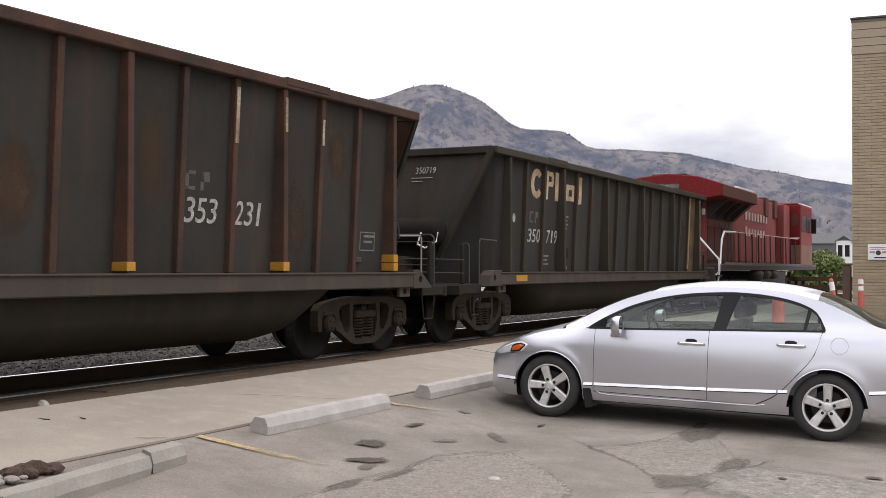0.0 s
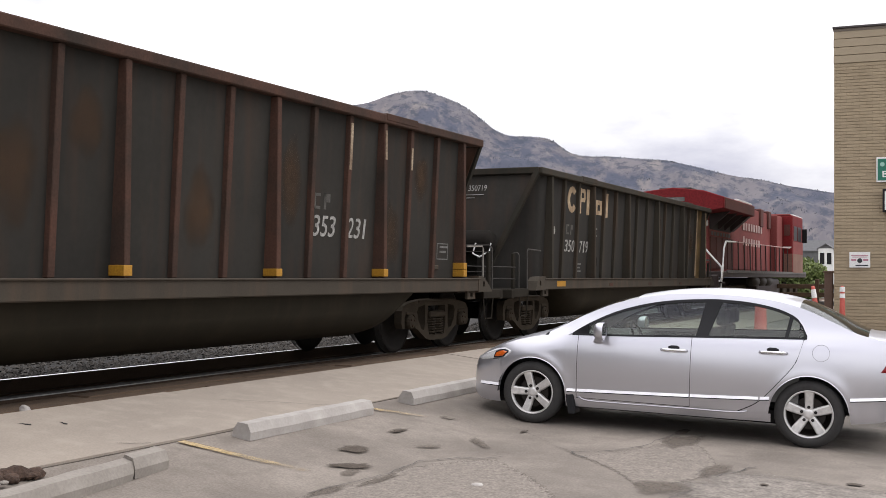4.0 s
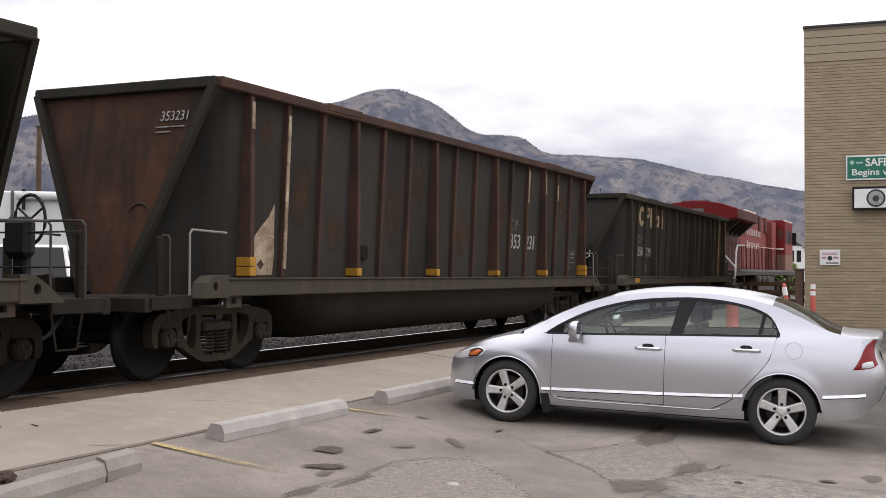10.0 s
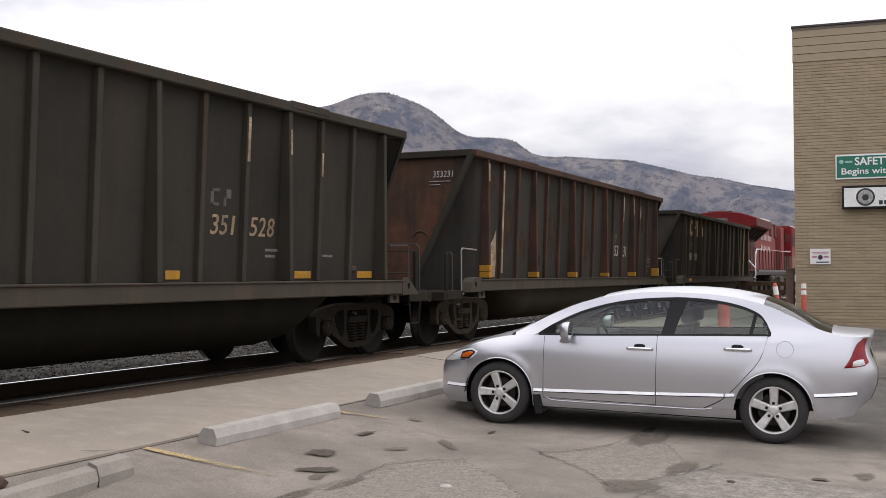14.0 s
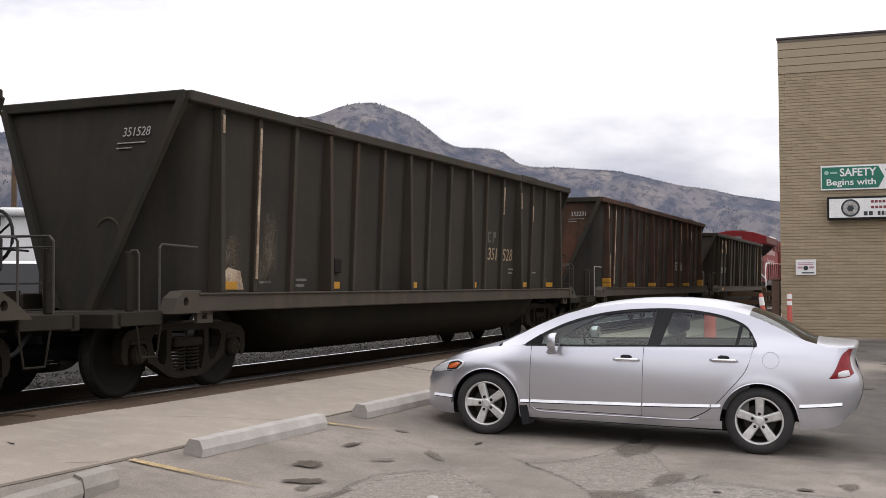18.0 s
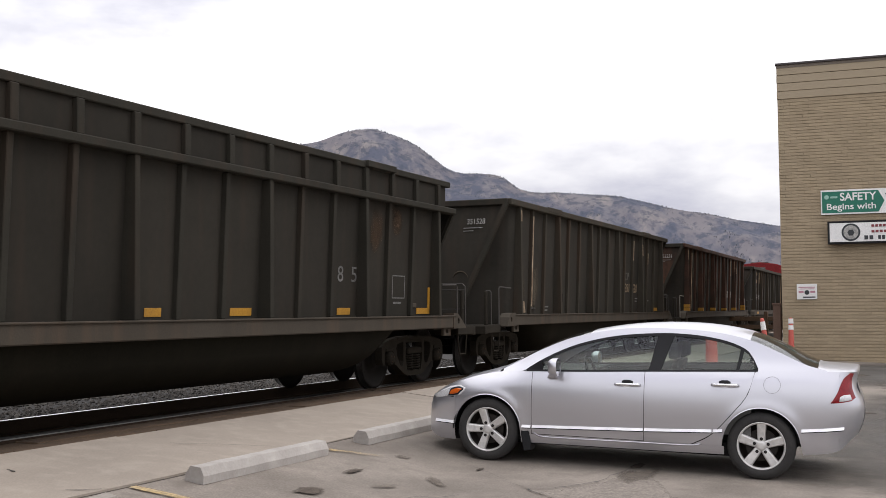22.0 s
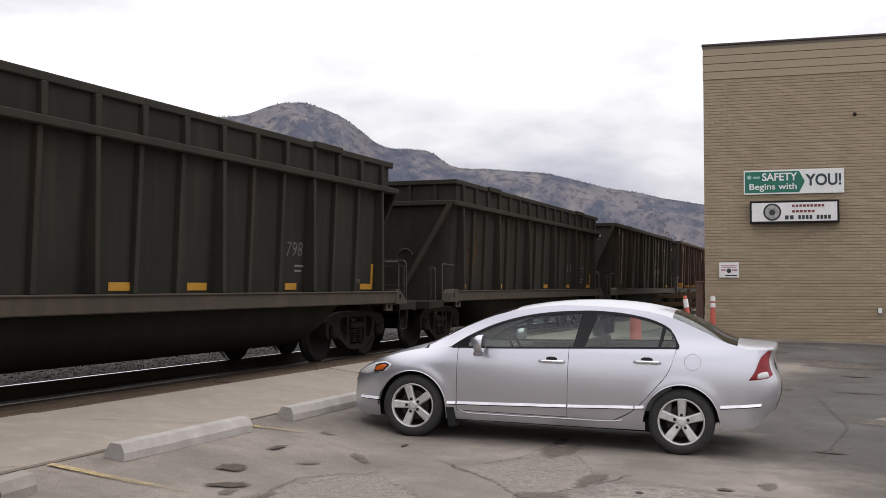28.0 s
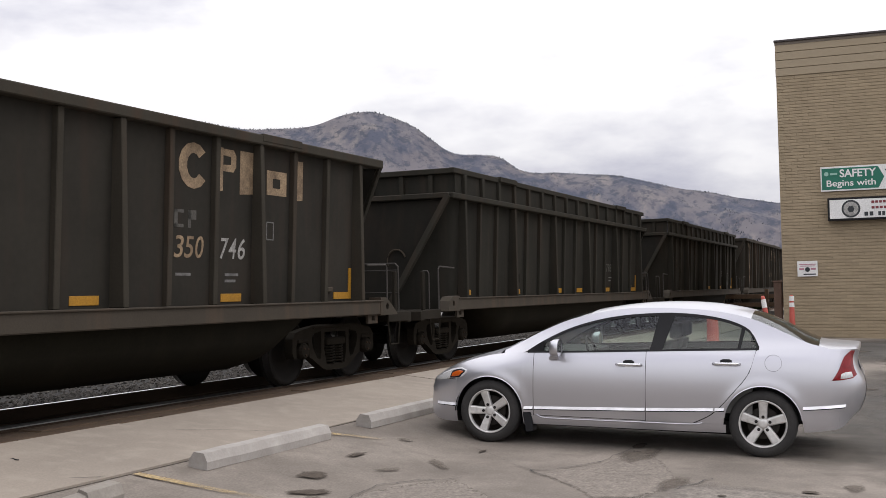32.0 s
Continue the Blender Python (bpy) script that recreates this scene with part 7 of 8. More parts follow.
def pickup():
    p = root("pickup_truck", pose(-15.62, 15.40, 0.22, 0, 0, -50), "white pickup truck parked beyond the track", "pickup truck")
    bm = bmesh.new()
    hexa(bm, ((-2.9, -0.95, 0.5), (2.6, -0.95, 0.5), (2.6, 0.95, 0.5), (-2.9, 0.95, 0.5), (-2.9, -0.95, 1.15), (2.6, -0.92, 1.12), (2.6, 0.92, 1.12), (-2.9, 0.95, 1.15)))
    part("body", soften(bm, 0.05, 2), M_whitepaint, p)
    bm = bmesh.new()
    hexa(bm, ((-0.9, -0.90, 1.1), (1.25, -0.90, 1.1), (1.25, 0.90, 1.1), (-0.9, 0.90, 1.1), (-0.75, -0.74, 1.85), (0.55, -0.74, 1.85), (0.55, 0.74, 1.85), (-0.75, 0.74, 1.85)))
    part("cab", soften(bm, 0.04, 2), M_whitepaint, p)
    for sy in (-1, 1):
        for a, b in ((-0.7, 0.0), (0.1, 0.62)):
            bm = bmesh.new()
            sheet(bm, [(a, sy * 0.885, 1.22), (b + (0.25 if a > 0 else 0), sy * 0.885, 1.22), (b, sy * 0.775, 1.75), (a + 0.05, sy * 0.775, 1.75)], (0, sy * 0.01, 0))
            part("side_window", bm, M_trim, p)
        for x in (-1.9, 1.75):
            bm = bmesh.new()
            lathe(bm, [(sy * 0.70, 0.1), (sy * 0.70, 0.37), (sy * 0.96, 0.37), (sy * 0.97, 0.1)], 20, "y", (x, 0, 0.37))
            part("wheel", bm, M_rubber, p)
        part("door_mirror", soften(boxes((0.75, 0.95, sy * 0.95, sy * 1.15, 1.2, 1.42)), 0.03), M_trim, p)
        part("trim_line", boxes((-2.85, 2.5, sy * 0.95 - 0.008, sy * 0.95 + 0.012, 0.84, 0.89)), M_faint, p)
    bm = bmesh.new()
    sheet(bm, [(1.22, -0.8, 1.2), (1.22, 0.8, 1.2), (0.62, 0.68, 1.78), (0.62, -0.68, 1.78)], (0.02, 0, 0.02))
    part("windscreen", bm, M_trim, p)
    part("bumper", soften(boxes((2.58, 2.75, -0.95, 0.95, 0.5, 0.75)), 0.03), M_chrome, p)
    part("headlight", boxes((2.6, 2.62, 0.55, 0.88, 0.85, 1.05)), M_lens, p)
    part("headlight", boxes((2.6, 2.62, -0.88, -0.55, 0.85, 1.05)), M_lens, p)
    return p


pickup()
pole = root("utility_pole", pose(-43.0, 43.2, 0.0), "weathered wooden utility pole", "utility pole")
bm = bmesh.new()
lathe(bm, [(-0.5, 0.16), (4, 0.15), (8.9, 0.12)], 10, "z")
part("shaft", bm, M_timber, pole)
part("cap", boxes((-0.13, 0.13, -0.13, 0.13, 8.9, 8.96)), M_black, pole)
mast = root("windsock_mast", pose(-30.4, 39.7, 0.0), "slender mast with a red and white windsock tip", "windsock")
bm = bmesh.new()
tube(bm, [(0, 0, 0), (0, 0, 8.85)], 0.05)
part("mast", bm, M_pipe, mast)
bm = bmesh.new()
lathe(bm, [(-0.28, 0.10), (0.0, 0.17), (0.22, 0.13), (0.32, 0.04)], 12, "z")
bmesh.ops.rotate(bm, cent=(0, 0, 0), matrix=Matrix.Rotation(radians(35), 3, "Y"), verts=bm.verts[:])
bmesh.ops.translate(bm, vec=(0, 0, 8.95), verts=bm.verts[:])
part("sock", bm, M_orange, mast, "red windsock", True)
bm = bmesh.new()
lathe(bm, [(0.05, 0.172), (0.2, 0.15)], 12, "z")
bmesh.ops.rotate(bm, cent=(0, 0, 0), matrix=Matrix.Rotation(radians(35), 3, "Y"), verts=bm.verts[:])
bmesh.ops.translate(bm, vec=(0, 0, 8.95), verts=bm.verts[:])
part("white_band", bm, M_signwhite, mast)

# A power line over the track.
bm = bmesh.new()
tube(bm, [(-55 + 2.0 * k, 24.0, 9.06 - 0.126 * (2.0 * k - 44.03) + 0.0008 * (2.0 * k - 44.03) ** 2) for k in range(45)], 0.012, 5)
tagged(part("overhead_wire", bm, M_trim), "thin black overhead power line against the sky", "power line", kind="structure")

# ---- wheel stops, lines, cracks and stains ----
def stop_block(y0, y1, label, turn=0.0, tilt=6.0, out=0.205, broken=0):
    """A concrete wheel stop with sloped sides, lying along the platform."""
    ym = (y0 + y1) / 2
    x = JOINT_X + out + bend(ym)
    w = root("wheel_stop", Matrix.Translation((x, ym, lot_z(x, ym) + rise(ym) - 0.006)) @ pose(0, 0, 0, 0, tilt, turn), label, "wheel stop", "concrete wheel stops")
    L = (y1 - y0) / 2
    bm = bmesh.new()
    prof = [(-0.092, 0), (0.092, 0), (0.088, 0.064), (0.048, 0.130), (-0.048, 0.130), (-0.088, 0.064)]
    n = 14
    rings = []
    for i in range(n + 1):
        y = -L + 2 * L * i / n
        tear = broken if (i == n and broken > 0) or (i == 0 and broken < 0) else 0
        rings.append([bm.verts.new((px + 0.006 * noise.noise((px * 9, y * 3, 1)), y + (tear and -0.6 * (px + 0.06) + tear * 0.02 * pz / 0.13 + 0.03 * noise.noise((px * 40, pz * 40, 2))), pz + (0.008 * noise.noise((y * 4, px * 7, 5)) if pz else 0))) for px, pz in prof])
    for a, b in zip(rings, rings[1:]):
        for k in range(6):
            bm.faces.new((a[k], a[(k + 1) % 6], b[(k + 1) % 6], b[k]))
    bm.faces.new(rings[0][::-1])
    bm.faces.new(rings[-1])
    part("block", bm, M_curb if tilt < 10 else M_curb_old, w)
    for y in () if broken else (-L * 0.7, L * 0.7):
        bm = bmesh.new()
        lathe(bm, [(0.118, 0.012), (0.13, 0.012)], 8, "z", (0, y, 0))
        part("anchor_pin", bm, M_rail, w)
    return w


stop_block(7.47, 9.45, "weathered concrete wheel stop with stains")
stop_block(10.29, 12.30, "weathered concrete wheel stop under the car's nose")
stop_block(4.45, 5.94, "broken concrete wheel stop beside the platform", 8.5, 10, 0.505, 1)
stop_block(5.955, 6.29, "broken-off end of a concrete wheel stop", 8.5, 10, 0.375, -1)


def ground_at(x, y, lift):
    return (x, y, lot_z(x, y) + rise(y) + lift + 0.008 * noise.noise((x * 0.7, y * 0.7, 3)))


def decal(name, pts, material, label, category, lift=0.006):
    """A flat stain, patch or painted mark lying on the asphalt, worn away towards its rim."""
    n = len(pts)
    cx, cy = sum(p[0] for p in pts) / n, sum(p[1] for p in pts) / n
    vs2, fs2, fade = [], [], []
    for k, f in ((1.0, 0.0), (0.78, 0.55), (0.5, 1.0)):
        for x, y in pts:
            vs2.append(ground_at(cx + (x - cx) * k, cy + (y - cy) * k, lift))
            fade.append(f)
    vs2.append(ground_at(cx, cy, lift))
    fade.append(1.0)
    for r in range(2):
        for i in range(n):
            j = (i + 1) % n
            fs2.append((r * n + i, r * n + j, (r + 1) * n + j, (r + 1) * n + i))
    for i in range(n):
        fs2.append((2 * n + i, 2 * n + (i + 1) % n, 3 * n))
    ob = from_lists(name, vs2, fs2, material)
    at = ob.data.attributes.new("wear", "FLOAT", "POINT")
    at.data.foreach_set("value", fade)
    return tagged(ob, label, category, kind="structure")


def blot(x, y, rx, ry, seed, material=None, label="dark oil stain on the asphalt", name="oil_stain", category="stain", n=34, lift=0.011):
    pts = []
    for k in range(n):
        a = 2 * math.pi * k / n
        r = 1 + 0.5 * noise.noise((math.cos(a) * 1.2, math.sin(a) * 1.2, seed)) + 0.15 * noise.noise((math.cos(a) * 2.6, math.sin(a) * 2.6, seed + 5))
        pts.append((x + rx * r * math.cos(a), y + ry * r * math.sin(a)))
    return decal(name, pts, material or M_oil, label, category, lift)


# Oil spots near the wheel stops, each with its own outline.
for pts in ([(-4.91, 7.93), (-4.93, 8.06), (-4.87, 8.20), (-4.74, 8.21), (-4.69, 8.10), (-4.70, 7.96), (-4.79, 7.88), (-4.87, 7.88)],
            [(-4.71, 7.40), (-4.66, 7.50), (-4.60, 7.62), (-4.50, 7.75), (-4.42, 7.72), (-4.41, 7.62), (-4.48, 7.48), (-4.58, 7.41), (-4.66, 7.36)],
            [(-4.43, 9.4), (-4.42, 9.56), (-4.25, 9.39), (-4.01, 9.05), (-4.05, 8.99), (-4.29, 9.22)],
            [(-4.59, 8.62), (-4.55, 8.76), (-4.46, 8.91), (-4.40, 8.90), (-4.39, 8.80), (-4.47, 8.68), (-4.53, 8.61)]):
    # the outline is drawn with more points, roughened
    fine = []
    for k, (x, y) in enumerate(pts):
        x2, y2 = pts[(k + 1) % len(pts)]
        for q in range(4):
            u = q / 4
            px, py = x + (x2 - x) * u, y + (y2 - y) * u
            fine.append((px + 0.022 * noise.noise((px * 19, py * 19, 1)), py + 0.045 * noise.noise((px * 17, py * 13, 6))))
    decal("oil_stain", fine, M_smear if pts[0][1] > 8.5 else M_oil, "dark oil stain on the asphalt", "stain", 0.011)
for i, (x, y, rx, ry) in enumerate(((-4.93, 9.03, 0.035, 0.15), (-4.17, 10.15, 0.03, 0.10), (-1.06, 9.34, 0.09, 0.05), (-1.66, 8.87, 0.04, 0.05), (-0.15, 20.45, 0.22, 0.16), (-0.1, 17.92, 0.40, 0.07), (-1.25, 17.9, 0.25, 0.12), (-1.9, 25.0, 0.45, 0.3), (-0.35, 11.85, 0.20, 0.06), (-2.88, 11.15, 0.06, 0.22))):
    blot(x, y, rx, ry, i * 3.1)
for i, (x, y, rx, ry) in enumerate(((-4.46, 7.40, 0.06, 0.16), (-4.26, 6.76, 0.08, 0.26), (-0.76, 9.70, 0.10, 0.22), (-4.15, 7.3, 0.06, 0.35), (-2.12, 9.25, 0.12, 0.4), (-2.3, 8.3, 0.2, 0.3), (-4.97, 9.0, 0.03, 0.16), (-4.97, 10.08, 0.10, 0.07), (-2.75, 10.6, 0.2, 0.5), (0.3, 14.6, 0.6, 0.5), (-0.4, 22.5, 0.9, 0.9))):
    blot(x, y, rx, ry, 40 + i * 2.3, M_smear, "faint dark smear on the asphalt", "asphalt_smear", lift=0.008)
blot(0.4, 26.0, 5.5, 4.6, 67, M_dark_asphalt, "darker asphalt along the brick wall", "dark_asphalt", "patch", 40, 0.003)
blot(1.6, 16.4, 4.3, 10.2, 61, M_dark_asphalt, "darker asphalt around and behind the parked car's rear", "dark_asphalt", "patch", 48, 0.003)
blot(-1.2, 8.6, 1.4, 0.9, 47, M_patch, "coarse patched area of asphalt", "asphalt_patch", "patch", 40, 0.004)


def slab_z(x, y):
    """A height just over the sloping platform."""
    return JOINT_Z + 0.013 + (x - bend(y) - JOINT_X) * (EDGE_Z - JOINT_Z) / (EDGE_X - JOINT_X)


def crack(pts, w, seed, label="open dark crack in the asphalt", mat=None, platform=False):
    """A wandering crack along a few turning points."""
    line = []
    for a, b in zip(pts, pts[1:]):
        n = max(2, int(math.dist(a, b) / 0.05))
        line += [(a[0] + (b[0] - a[0]) * k / n, a[1] + (b[1] - a[1]) * k / n) for k in range(n)]
    line.append(pts[-1])
    bm = bmesh.new()
    prev = None
    for k, (x, y) in enumerate(line):
        x += 0.035 * noise.noise((k * 0.45, seed, 0)) + 0.014 * noise.noise((k * 1.7, seed, 4))
        y += 0.05 * noise.noise((k * 0.35, seed, 9))
        ww = w * (0.2 + 1.6 * abs(noise.noise((k * 0.6, seed, 3)))) + 0.002
        d = Vector(pts[-1]) - Vector(pts[0])
        nrm = Vector((-d.y, d.x)).normalized()
        q = []
        for s in (-1, 1):
            px, py = x + nrm.x * s * ww, y + nrm.y * s * ww
            q.append(bm.verts.new((px, py, slab_z(px, py) if platform else ground_at(px, py, 0.011)[2])))
        if prev:
            bm.faces.new((prev[0], prev[1], q[1], q[0]))
        prev = q
    return tagged(part("asphalt_crack", bm, mat or M_tar), label, "crack", kind="structure")


crack([(-4.25, 7.97), (-4.26, 8.14), (-4.16, 8.33), (-4.05, 8.49), (-3.92, 8.56), (-3.79, 8.75)], 0.0075, 1)
crack([(-4.33, 6.6), (-4.30, 6.87), (-4.25, 7.18), (-4.22, 7.53), (-4.25, 7.97)], 0.004, 21)
crack([(-4.31, 10.28), (-4.14, 10.13), (-3.87, 9.83), (-3.71, 9.67), (-3.51, 9.44), (-3.40, 9.38), (-3.25, 9.44), (-3.12, 9.67), (-3.0, 9.96), (-2.95, 10.15), (-2.95, 10.45), (-2.92, 10.75), (-2.88, 11.12)], 0.010, 2)
crack([(-3.40, 9.36), (-3.31, 9.24), (-3.24, 9.18), (-3.15, 9.21)], 0.006, 8)
crack([(-2.81, 9.41), (-2.51, 9.50), (-2.24, 9.59)], 0.003, 5)
crack([(-2.05, 8.93), (-2.01, 9.15), (-1.94, 9.33), (-1.88, 9.64)], 0.006, 4)
crack([(-2.41, 7.72), (-2.16, 7.84), (-2.06, 8.43)], 0.004, 9)
crack([(-0.4, 11.5), (-0.2, 14.0), (-0.8, 18.0)], 0.007, 6)
crack([(-6.62, 8.58), (-6.54, 8.63), (-6.31, 8.89), (-5.91, 9.24), (-5.76, 9.36)], 0.0035, 12, "narrow dark crack across the concrete platform", None, True)
crack([(-5.90, 6.43), (-5.82, 6.50), (-5.75, 6.66)], 0.004, 13, "narrow dark crack in the platform edge", None, True)
# Coarse worn-out asphalt beside the long crack.
decal("asphalt_patch", [(-4.36, 5.9), (-4.36, 6.56), (-4.24, 7.18), (-4.23, 7.93), (-4.03, 8.44), (-3.79, 8.68), (-3.62, 8.5), (-3.43, 8.31), (-3.24, 8.1), (-3.07, 7.89), (-2.81, 7.54), (-2.7, 7.0), (-2.8, 6.2), (-3.3, 5.6), (-3.9, 5.5)], M_gravelly, "coarse worn asphalt with loose grit", "patch", 0.004)
decal("asphalt_patch", [(-3.30, 9.21), (-3.10, 9.61), (-2.93, 10.08), (-2.88, 10.91), (-2.66, 10.7), (-2.48, 10.39), (-2.25, 9.8), (-2.07, 9.34), (-2.14, 8.74), (-2.33, 8.31), (-2.48, 8.22), (-2.81, 8.71)], M_gravelly, "coarse worn asphalt with loose grit", "patch", 0.004)
# A pale flake of concrete lying on the coarse asphalt.
flake = root("concrete_flake", Matrix.Translation(ground_at(-3.48, 7.57, 0.006)), "pale flake of concrete lying on the asphalt", "stone")
bm = bmesh.new()
bmesh.ops.create_icosphere(bm, subdivisions=2, radius=0.045)
for v in bm.verts:
    v.co *= 1 + 0.5 * noise.noise(v.co * 21)
    v.co.z *= 0.28
part("chip", bm, M_curb, flake)


def painted_line(a, b, w, left=1.0):
    n = 30
    vs2, fs2, fade = [], [], []
    for k in range(n + 1):
        x, y = a[0] + (b[0] - a[0]) * k / n, a[1] + (b[1] - a[1]) * k / n
        for s, f in ((-1, 0.1), (-0.5, 1), (0.5, 1), (1, 0.1)):
            vs2.append(ground_at(x, y + s * w / 2, 0.010))
            fade.append(f * left * (1 - 0.95 * (k / n) ** 1.3))
    for k in range(n):
        for q in range(3):
            fs2.append((4 * k + q, 4 * k + q + 1, 4 * k + q + 5, 4 * k + q + 4))
    ob = from_lists("parking_line", vs2, fs2, M_line)
    ob.data.attributes.new("wear", "FLOAT", "POINT").data.foreach_set("value", fade)
    return tagged(ob, "worn yellow parking line on the asphalt", "parking line", kind="structure")


painted_line((-5.70, 6.93), (-4.25, 7.21), 0.14)
painted_line((-5.58, 9.63), (-4.74, 10.10), 0.16, 0.72)

# Dirt in the joint between platform and lot.
bm = bmesh.new()
for i in range(60):
    a, b = -20 + 1.5 * i, -18.5 + 1.5 * i
    xa, xb = JOINT_X + bend(a), JOINT_X + bend(b)
    hexa(bm, ((xa, a, 0.05), (xa + 0.012, a, 0.05), (xb + 0.012, b, 0.05), (xb, b, 0.05), (xa, a, JOINT_Z - 0.008), (xa + 0.012, a, JOINT_Z - 0.008), (xb + 0.012, b, JOINT_Z - 0.008), (xb, b, JOINT_Z - 0.008)))
bmesh.ops.remove_doubles(bm, verts=bm.verts[:], dist=0.001)
tagged(part("joint_dirt", bm, M_joint), "dark dirt in the joint beside the platform", "joint", kind="structure")

M_clod = surface("brown_clods", (0.074, 0.043, 0.029), 0.95, alt=(0.034, 0.021, 0.015), big=9, small=60, amount=1.0, bump=0.6)
# Seam of the platform's edge: weeds, rubble and litter.
rg = random.Random(21)
rub = root("rubble", pose(-5.64, 5.15, 0.265), "reddish-brown clods and pale concrete rubble beside the platform", "rubble")
for k, (x, y, r, h, pale) in enumerate(((-0.02, 0.10, 0.115, 0.62, 0), (0.03, 0.22, 0.075, 0.55, 0), (-0.03, -0.05, 0.085, 0.55, 0), (0.05, 0.02, 0.06, 0.6, 0), (0.06, 0.15, 0.05, 0.5, 0),
                                        (0.02, -0.26, 0.085, 0.5, 1), (-0.05, -0.36, 0.10, 0.55, 1), (0.09, -0.17, 0.05, 0.5, 1), (0.10, -0.32, 0.07, 0.4, 1), (0.06, -0.45, 0.09, 0.5, 1), (0.12, -0.10, 0.03, 0.5, 1), (-0.10, -0.20, 0.04, 0.8, 1))):
    bm = bmesh.new()
    bmesh.ops.create_icosphere(bm, subdivisions=2, radius=r)
    for v in bm.verts:
        v.co *= 1 + 0.45 * noise.noise(v.co * (9 if pale else 17) + Vector((k * 3.0, 0, 0)))
        v.co.z *= h
    bmesh.ops.translate(bm, vec=(x, y, 0.025), verts=bm.verts[:])
    part("lump", bm, M_curb_old if pale else M_clod, rub)
stone = root("pale_stone", pose(-7.42, 6.99, 0.42), "pale stone lying beside the rail", "stone")
bm = bmesh.new()
bmesh.ops.create_icosphere(bm, subdivisions=2, radius=0.038)
for v in bm.verts:
    v.co *= 1 + 0.55 * noise.noise(v.co * 26)
    v.co.x *= 1.3
    v.co.z *= 1.25
part("stone", bm, M_curb, stone)
for x, y, t in ((-6.75, 6.35, 10), (-6.62, 6.62, -15)):
    lf = root("fallen_twig", pose(x, y, 0.305 + (x - JOINT_X) * (EDGE_Z - JOINT_Z) / (EDGE_X - JOINT_X), 0, 0, t), "small dark twig lying on the platform", "twig", "litter on the platform")
    bm = bmesh.new()
    tube(bm, [(-0.06, 0, 0.003), (-0.015, 0.012, 0.005), (0.02, -0.004, 0.005), (0.065, 0.004, 0.003)], 0.005, 5)
    part("stick", bm, M_tar, lf)
lit = root("paper_scrap", pose(-9.95 + bend(14), 14.6, 0.30), "white scrap of paper on the ballast", "litter")
bm = bmesh.new()
sheet(bm, [(-0.06, -0.05, 0), (0.07, -0.04, 0.02), (0.06, 0.05, 0.05), (-0.05, 0.04, 0.01)], (0, 0, 0.003))
part("paper", bm, M_signwhite, lit)

# Ballast stones, too many to count.
vs, fs = [], []
rg = random.Random(4)
for i in range(15000):
    y = 2 + 34 * rg.random() ** 1.25
    x = TRACK_X + rg.choice((rg.uniform(-3.6, -0.85), rg.uniform(-2.6, -0.85))) + bend(y)
    r = rg.uniform(0.018, 0.042)
    z = RAIL_Z - 0.20 + (0.06 if x < -10.2 else 0.03) + rg.uniform(-0.01, 0.02)
    k = len(vs)
    for q in ((1, 0, 0), (-1, 0, 0), (0, 1, 0), (0, -1, 0), (0, 0, 0.8), (0, 0, -0.8)):
        vs.append((x + r * (q[0] + rg.uniform(-0.35, 0.35)), y + r * (q[1] + rg.uniform(-0.35, 0.35)), z + r * (q[2] + rg.uniform(-0.2, 0.2))))
    for q in ((0, 2, 4), (2, 1, 4), (1, 3, 4), (3, 0, 4), (2, 0, 5), (1, 2, 5), (3, 1, 5), (0, 3, 5)):
        fs.append((k + q[0], k + q[1], k + q[2]))
tagged(from_lists("ballast_stones", vs, fs, M_ballast), "grey crushed stone ballast along the rails", "ballast", kind="stuff")

# Timber sleepers under the rails.
sl = root("sleepers", Matrix(), "timber sleepers under the rails, darkened for the train's shade", "sleepers", kind="structure")
bm = boxes((-1.3, 1.3, -0.11, 0.11, -0.18, 0.0), bevel=0.01)
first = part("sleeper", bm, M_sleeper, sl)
first.location = (TRACK_X, -4.0, RAIL_Z - 0.178)
for i in range(1, 110):
    o = new("sleeper", first.data)
    o.parent = sl
    y = -4.0 + 0.55 * i
    o.location = (TRACK_X + bend(y), y, RAIL_Z - 0.178)

# ---- bricks, one by one ----
def brick_mesh(L, h):
    bm = bmesh.new()
    box(bm, 0.0, L, -0.0, 0.05, 0.0, h)
    bmesh.ops.bevel(bm, geom=[e for e in bm.edges if all(v.co.y < 0.01 for v in e.verts)], offset=0.003, segments=1, affect="EDGES")
    me = bpy.data.meshes.new("brick")
    bm.to_mesh(me)
    bm.free()
    me.materials.append(M_brick)
    return me


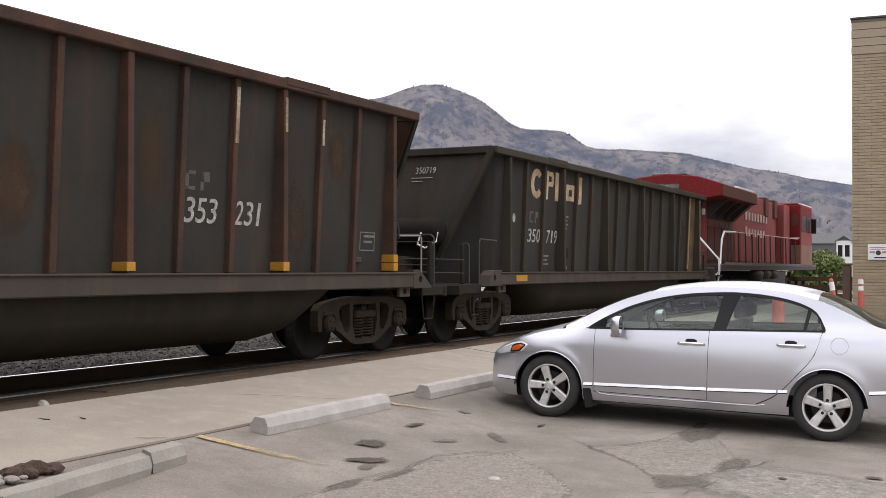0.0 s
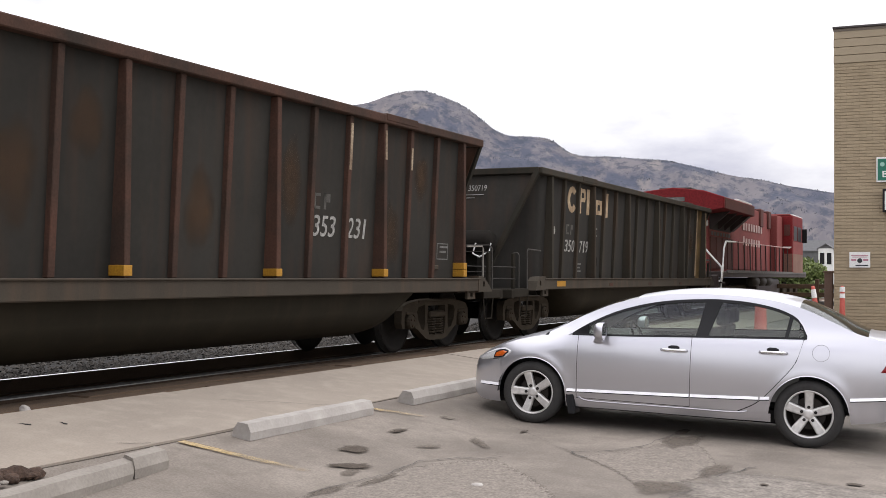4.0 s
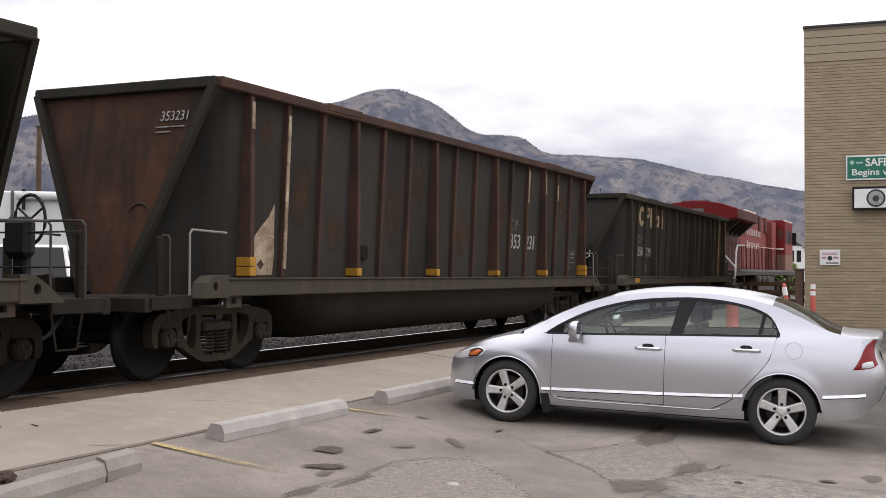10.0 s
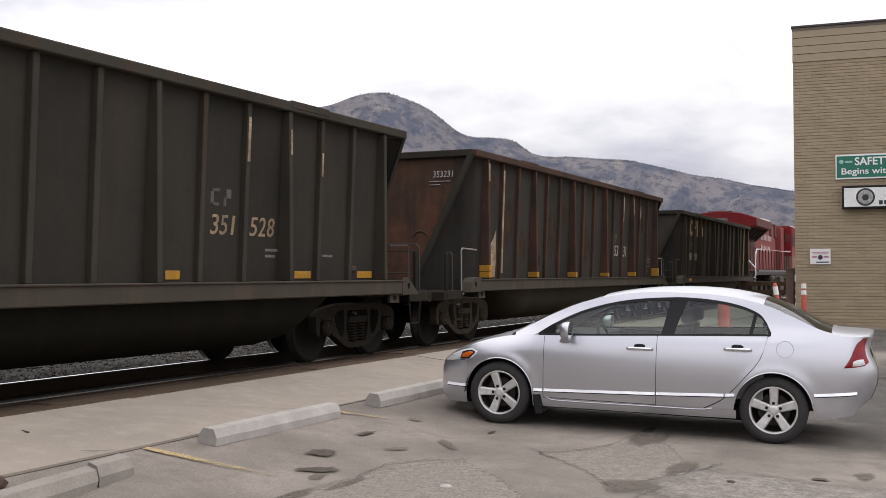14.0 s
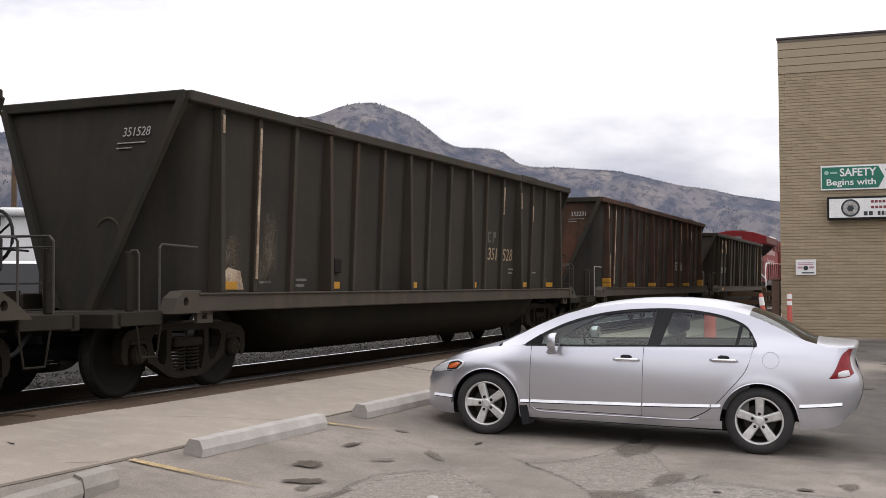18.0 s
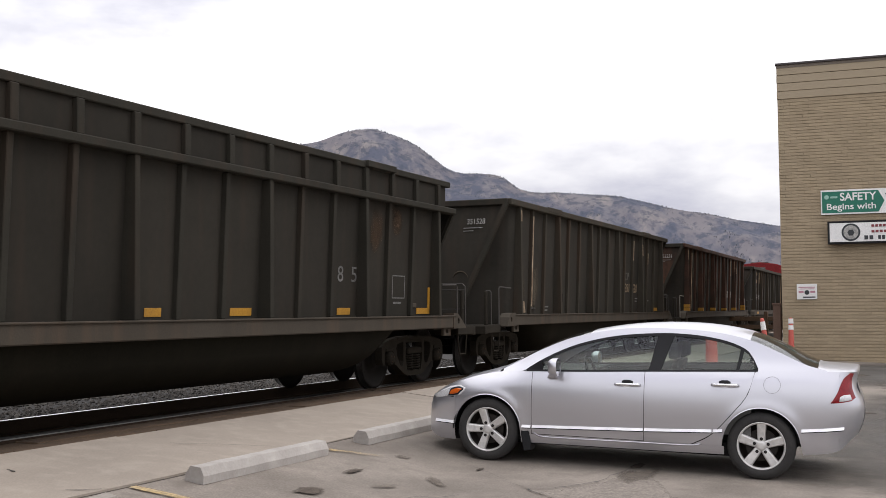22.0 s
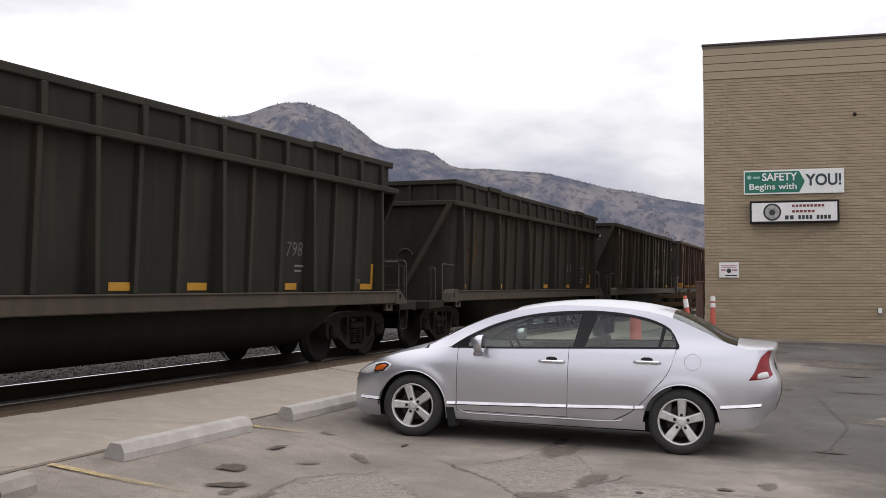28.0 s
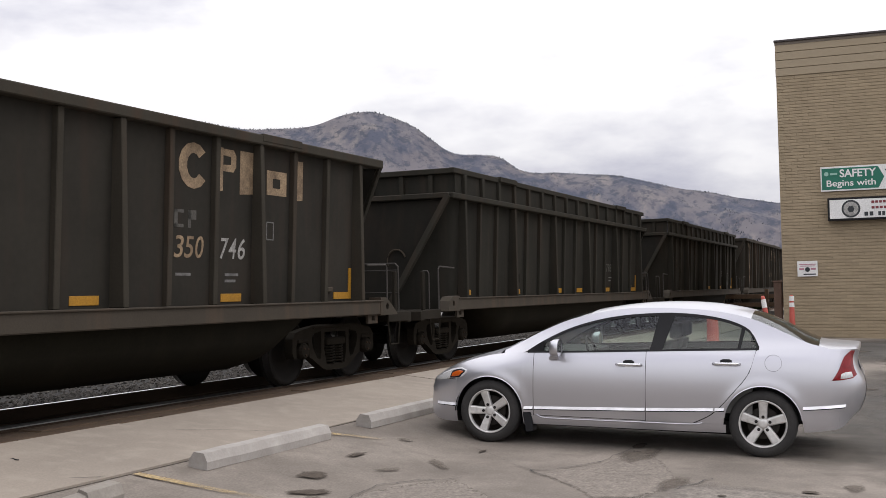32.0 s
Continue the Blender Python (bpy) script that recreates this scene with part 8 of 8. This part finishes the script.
COURSE, LEN, JOINT, BUTT = 0.0815, 0.305, 0.013, 0.004
full = brick_mesh(LEN - BUTT, COURSE - JOINT)
vs, fs = [], []
rg = random.Random(9)
n_course = int((BRICK_TOP - BASE) / COURSE)
made = 0
for c in range(n_course):
    z = BASE + c * COURSE
    x = 0.0 if c % 2 else -LEN / 2
    while x < 6.2:
        x0, x1 = max(x, 0.0), x + LEN - BUTT
        out = rg.uniform(-0.004, 0.003)
        if made < 300 and x >= 0 and 20 <= c and x < 4.6:
            o = new("brick", full)
            o.parent = building
            o.location = (x, out, z)
            made += 1
        else:
            k = len(vs)
            h = COURSE - JOINT
            vs += [(x0, 0.05, z), (x1, 0.05, z), (x1, 0.05, z + h), (x0, 0.05, z + h), (x0, out + 0.004, z), (x1, out + 0.004, z), (x1, out + 0.004, z + h), (x0, out + 0.004, z + h),
                   (x0 + 0.004, out, z + 0.004), (x1 - 0.004, out, z + 0.004), (x1 - 0.004, out, z + h - 0.004), (x0 + 0.004, out, z + h - 0.004)]
            for a, b in ((0, 4), (4, 8)):
                for q in range(4):
                    r = (q + 1) % 4
                    fs.append((k + a + q, k + a + r, k + b + r, k + b + q))
            fs.append((k + 8, k + 9, k + 10, k + 11))
        x += LEN
rest = from_lists("brickwork", vs, fs, M_brick)
rest.parent = building
tagged(rest, "buff bricks laid in even courses", kind="stuff")
side = part("wall_end_bricks", boxes((6.2, 15.0, 0.0, 0.011, BASE, BRICK_TOP), (0.0, 0.011, 0.0, 14.0, BASE, BRICK_TOP)), M_brick, building)

# ---- movement ----
TRAVEL = [0.00, 0.52, 1.06, 1.78, 2.61, 3.53, 4.56, 5.70, 6.98, 8.37, 9.89, 11.54, 13.28, 15.19, 17.17, 19.24, 21.39, 23.56, 25.75, 28.06, 30.40, 32.84, 35.40, 38.03, 40.67, 43.47, 46.39, 49.40, 52.21, 55.20, 58.36, 61.60, 64.84]


def travelled(t):
    """Metres that the train has rolled at t, smooth between whole seconds."""
    i = min(max(int(t), 0), 31)
    a, b = TRAVEL[i], TRAVEL[i + 1]
    p = TRAVEL[i - 1] if i else 2 * a - b
    q = TRAVEL[i + 2] if i < 31 else 2 * b - a
    u = t - i
    m0, m1 = (b - p) / 2, (q - a) / 2
    return (2 * u ** 3 - 3 * u * u + 1) * a + (u ** 3 - 2 * u * u + u) * m0 + (-2 * u ** 3 + 3 * u * u) * b + (u ** 3 - u * u) * m1


def on_track(y):
    return pose(TRACK_X + bend(y), y, RAIL_Z, 0, 0, -math.degrees(math.atan(BEND * y)))


def motions():
    times = [i * 1.0 for i in range(33)]
    for ob, c in TRAIN:
        walk(ob, [(t, on_track(c + travelled(t))) for t in times])
    steps, last = [0.0], 0.0
    for i in range(1, 32 * 30):
        if travelled(i / 30) - last > 0.60:
            steps.append((i - 1) / 30 if (i - 1) / 30 > steps[-1] else i / 30)
            last = travelled(steps[-1])
    steps.append(32.0)
    turns = [(t, -math.degrees(travelled(t) / 0.457)) for t in steps]
    for ws in WHEELSETS:
        x, y, z = ws.location
        walk(ws, [(t, pose(x, y, z, a, 0, 0)) for t, a in turns])


motions()
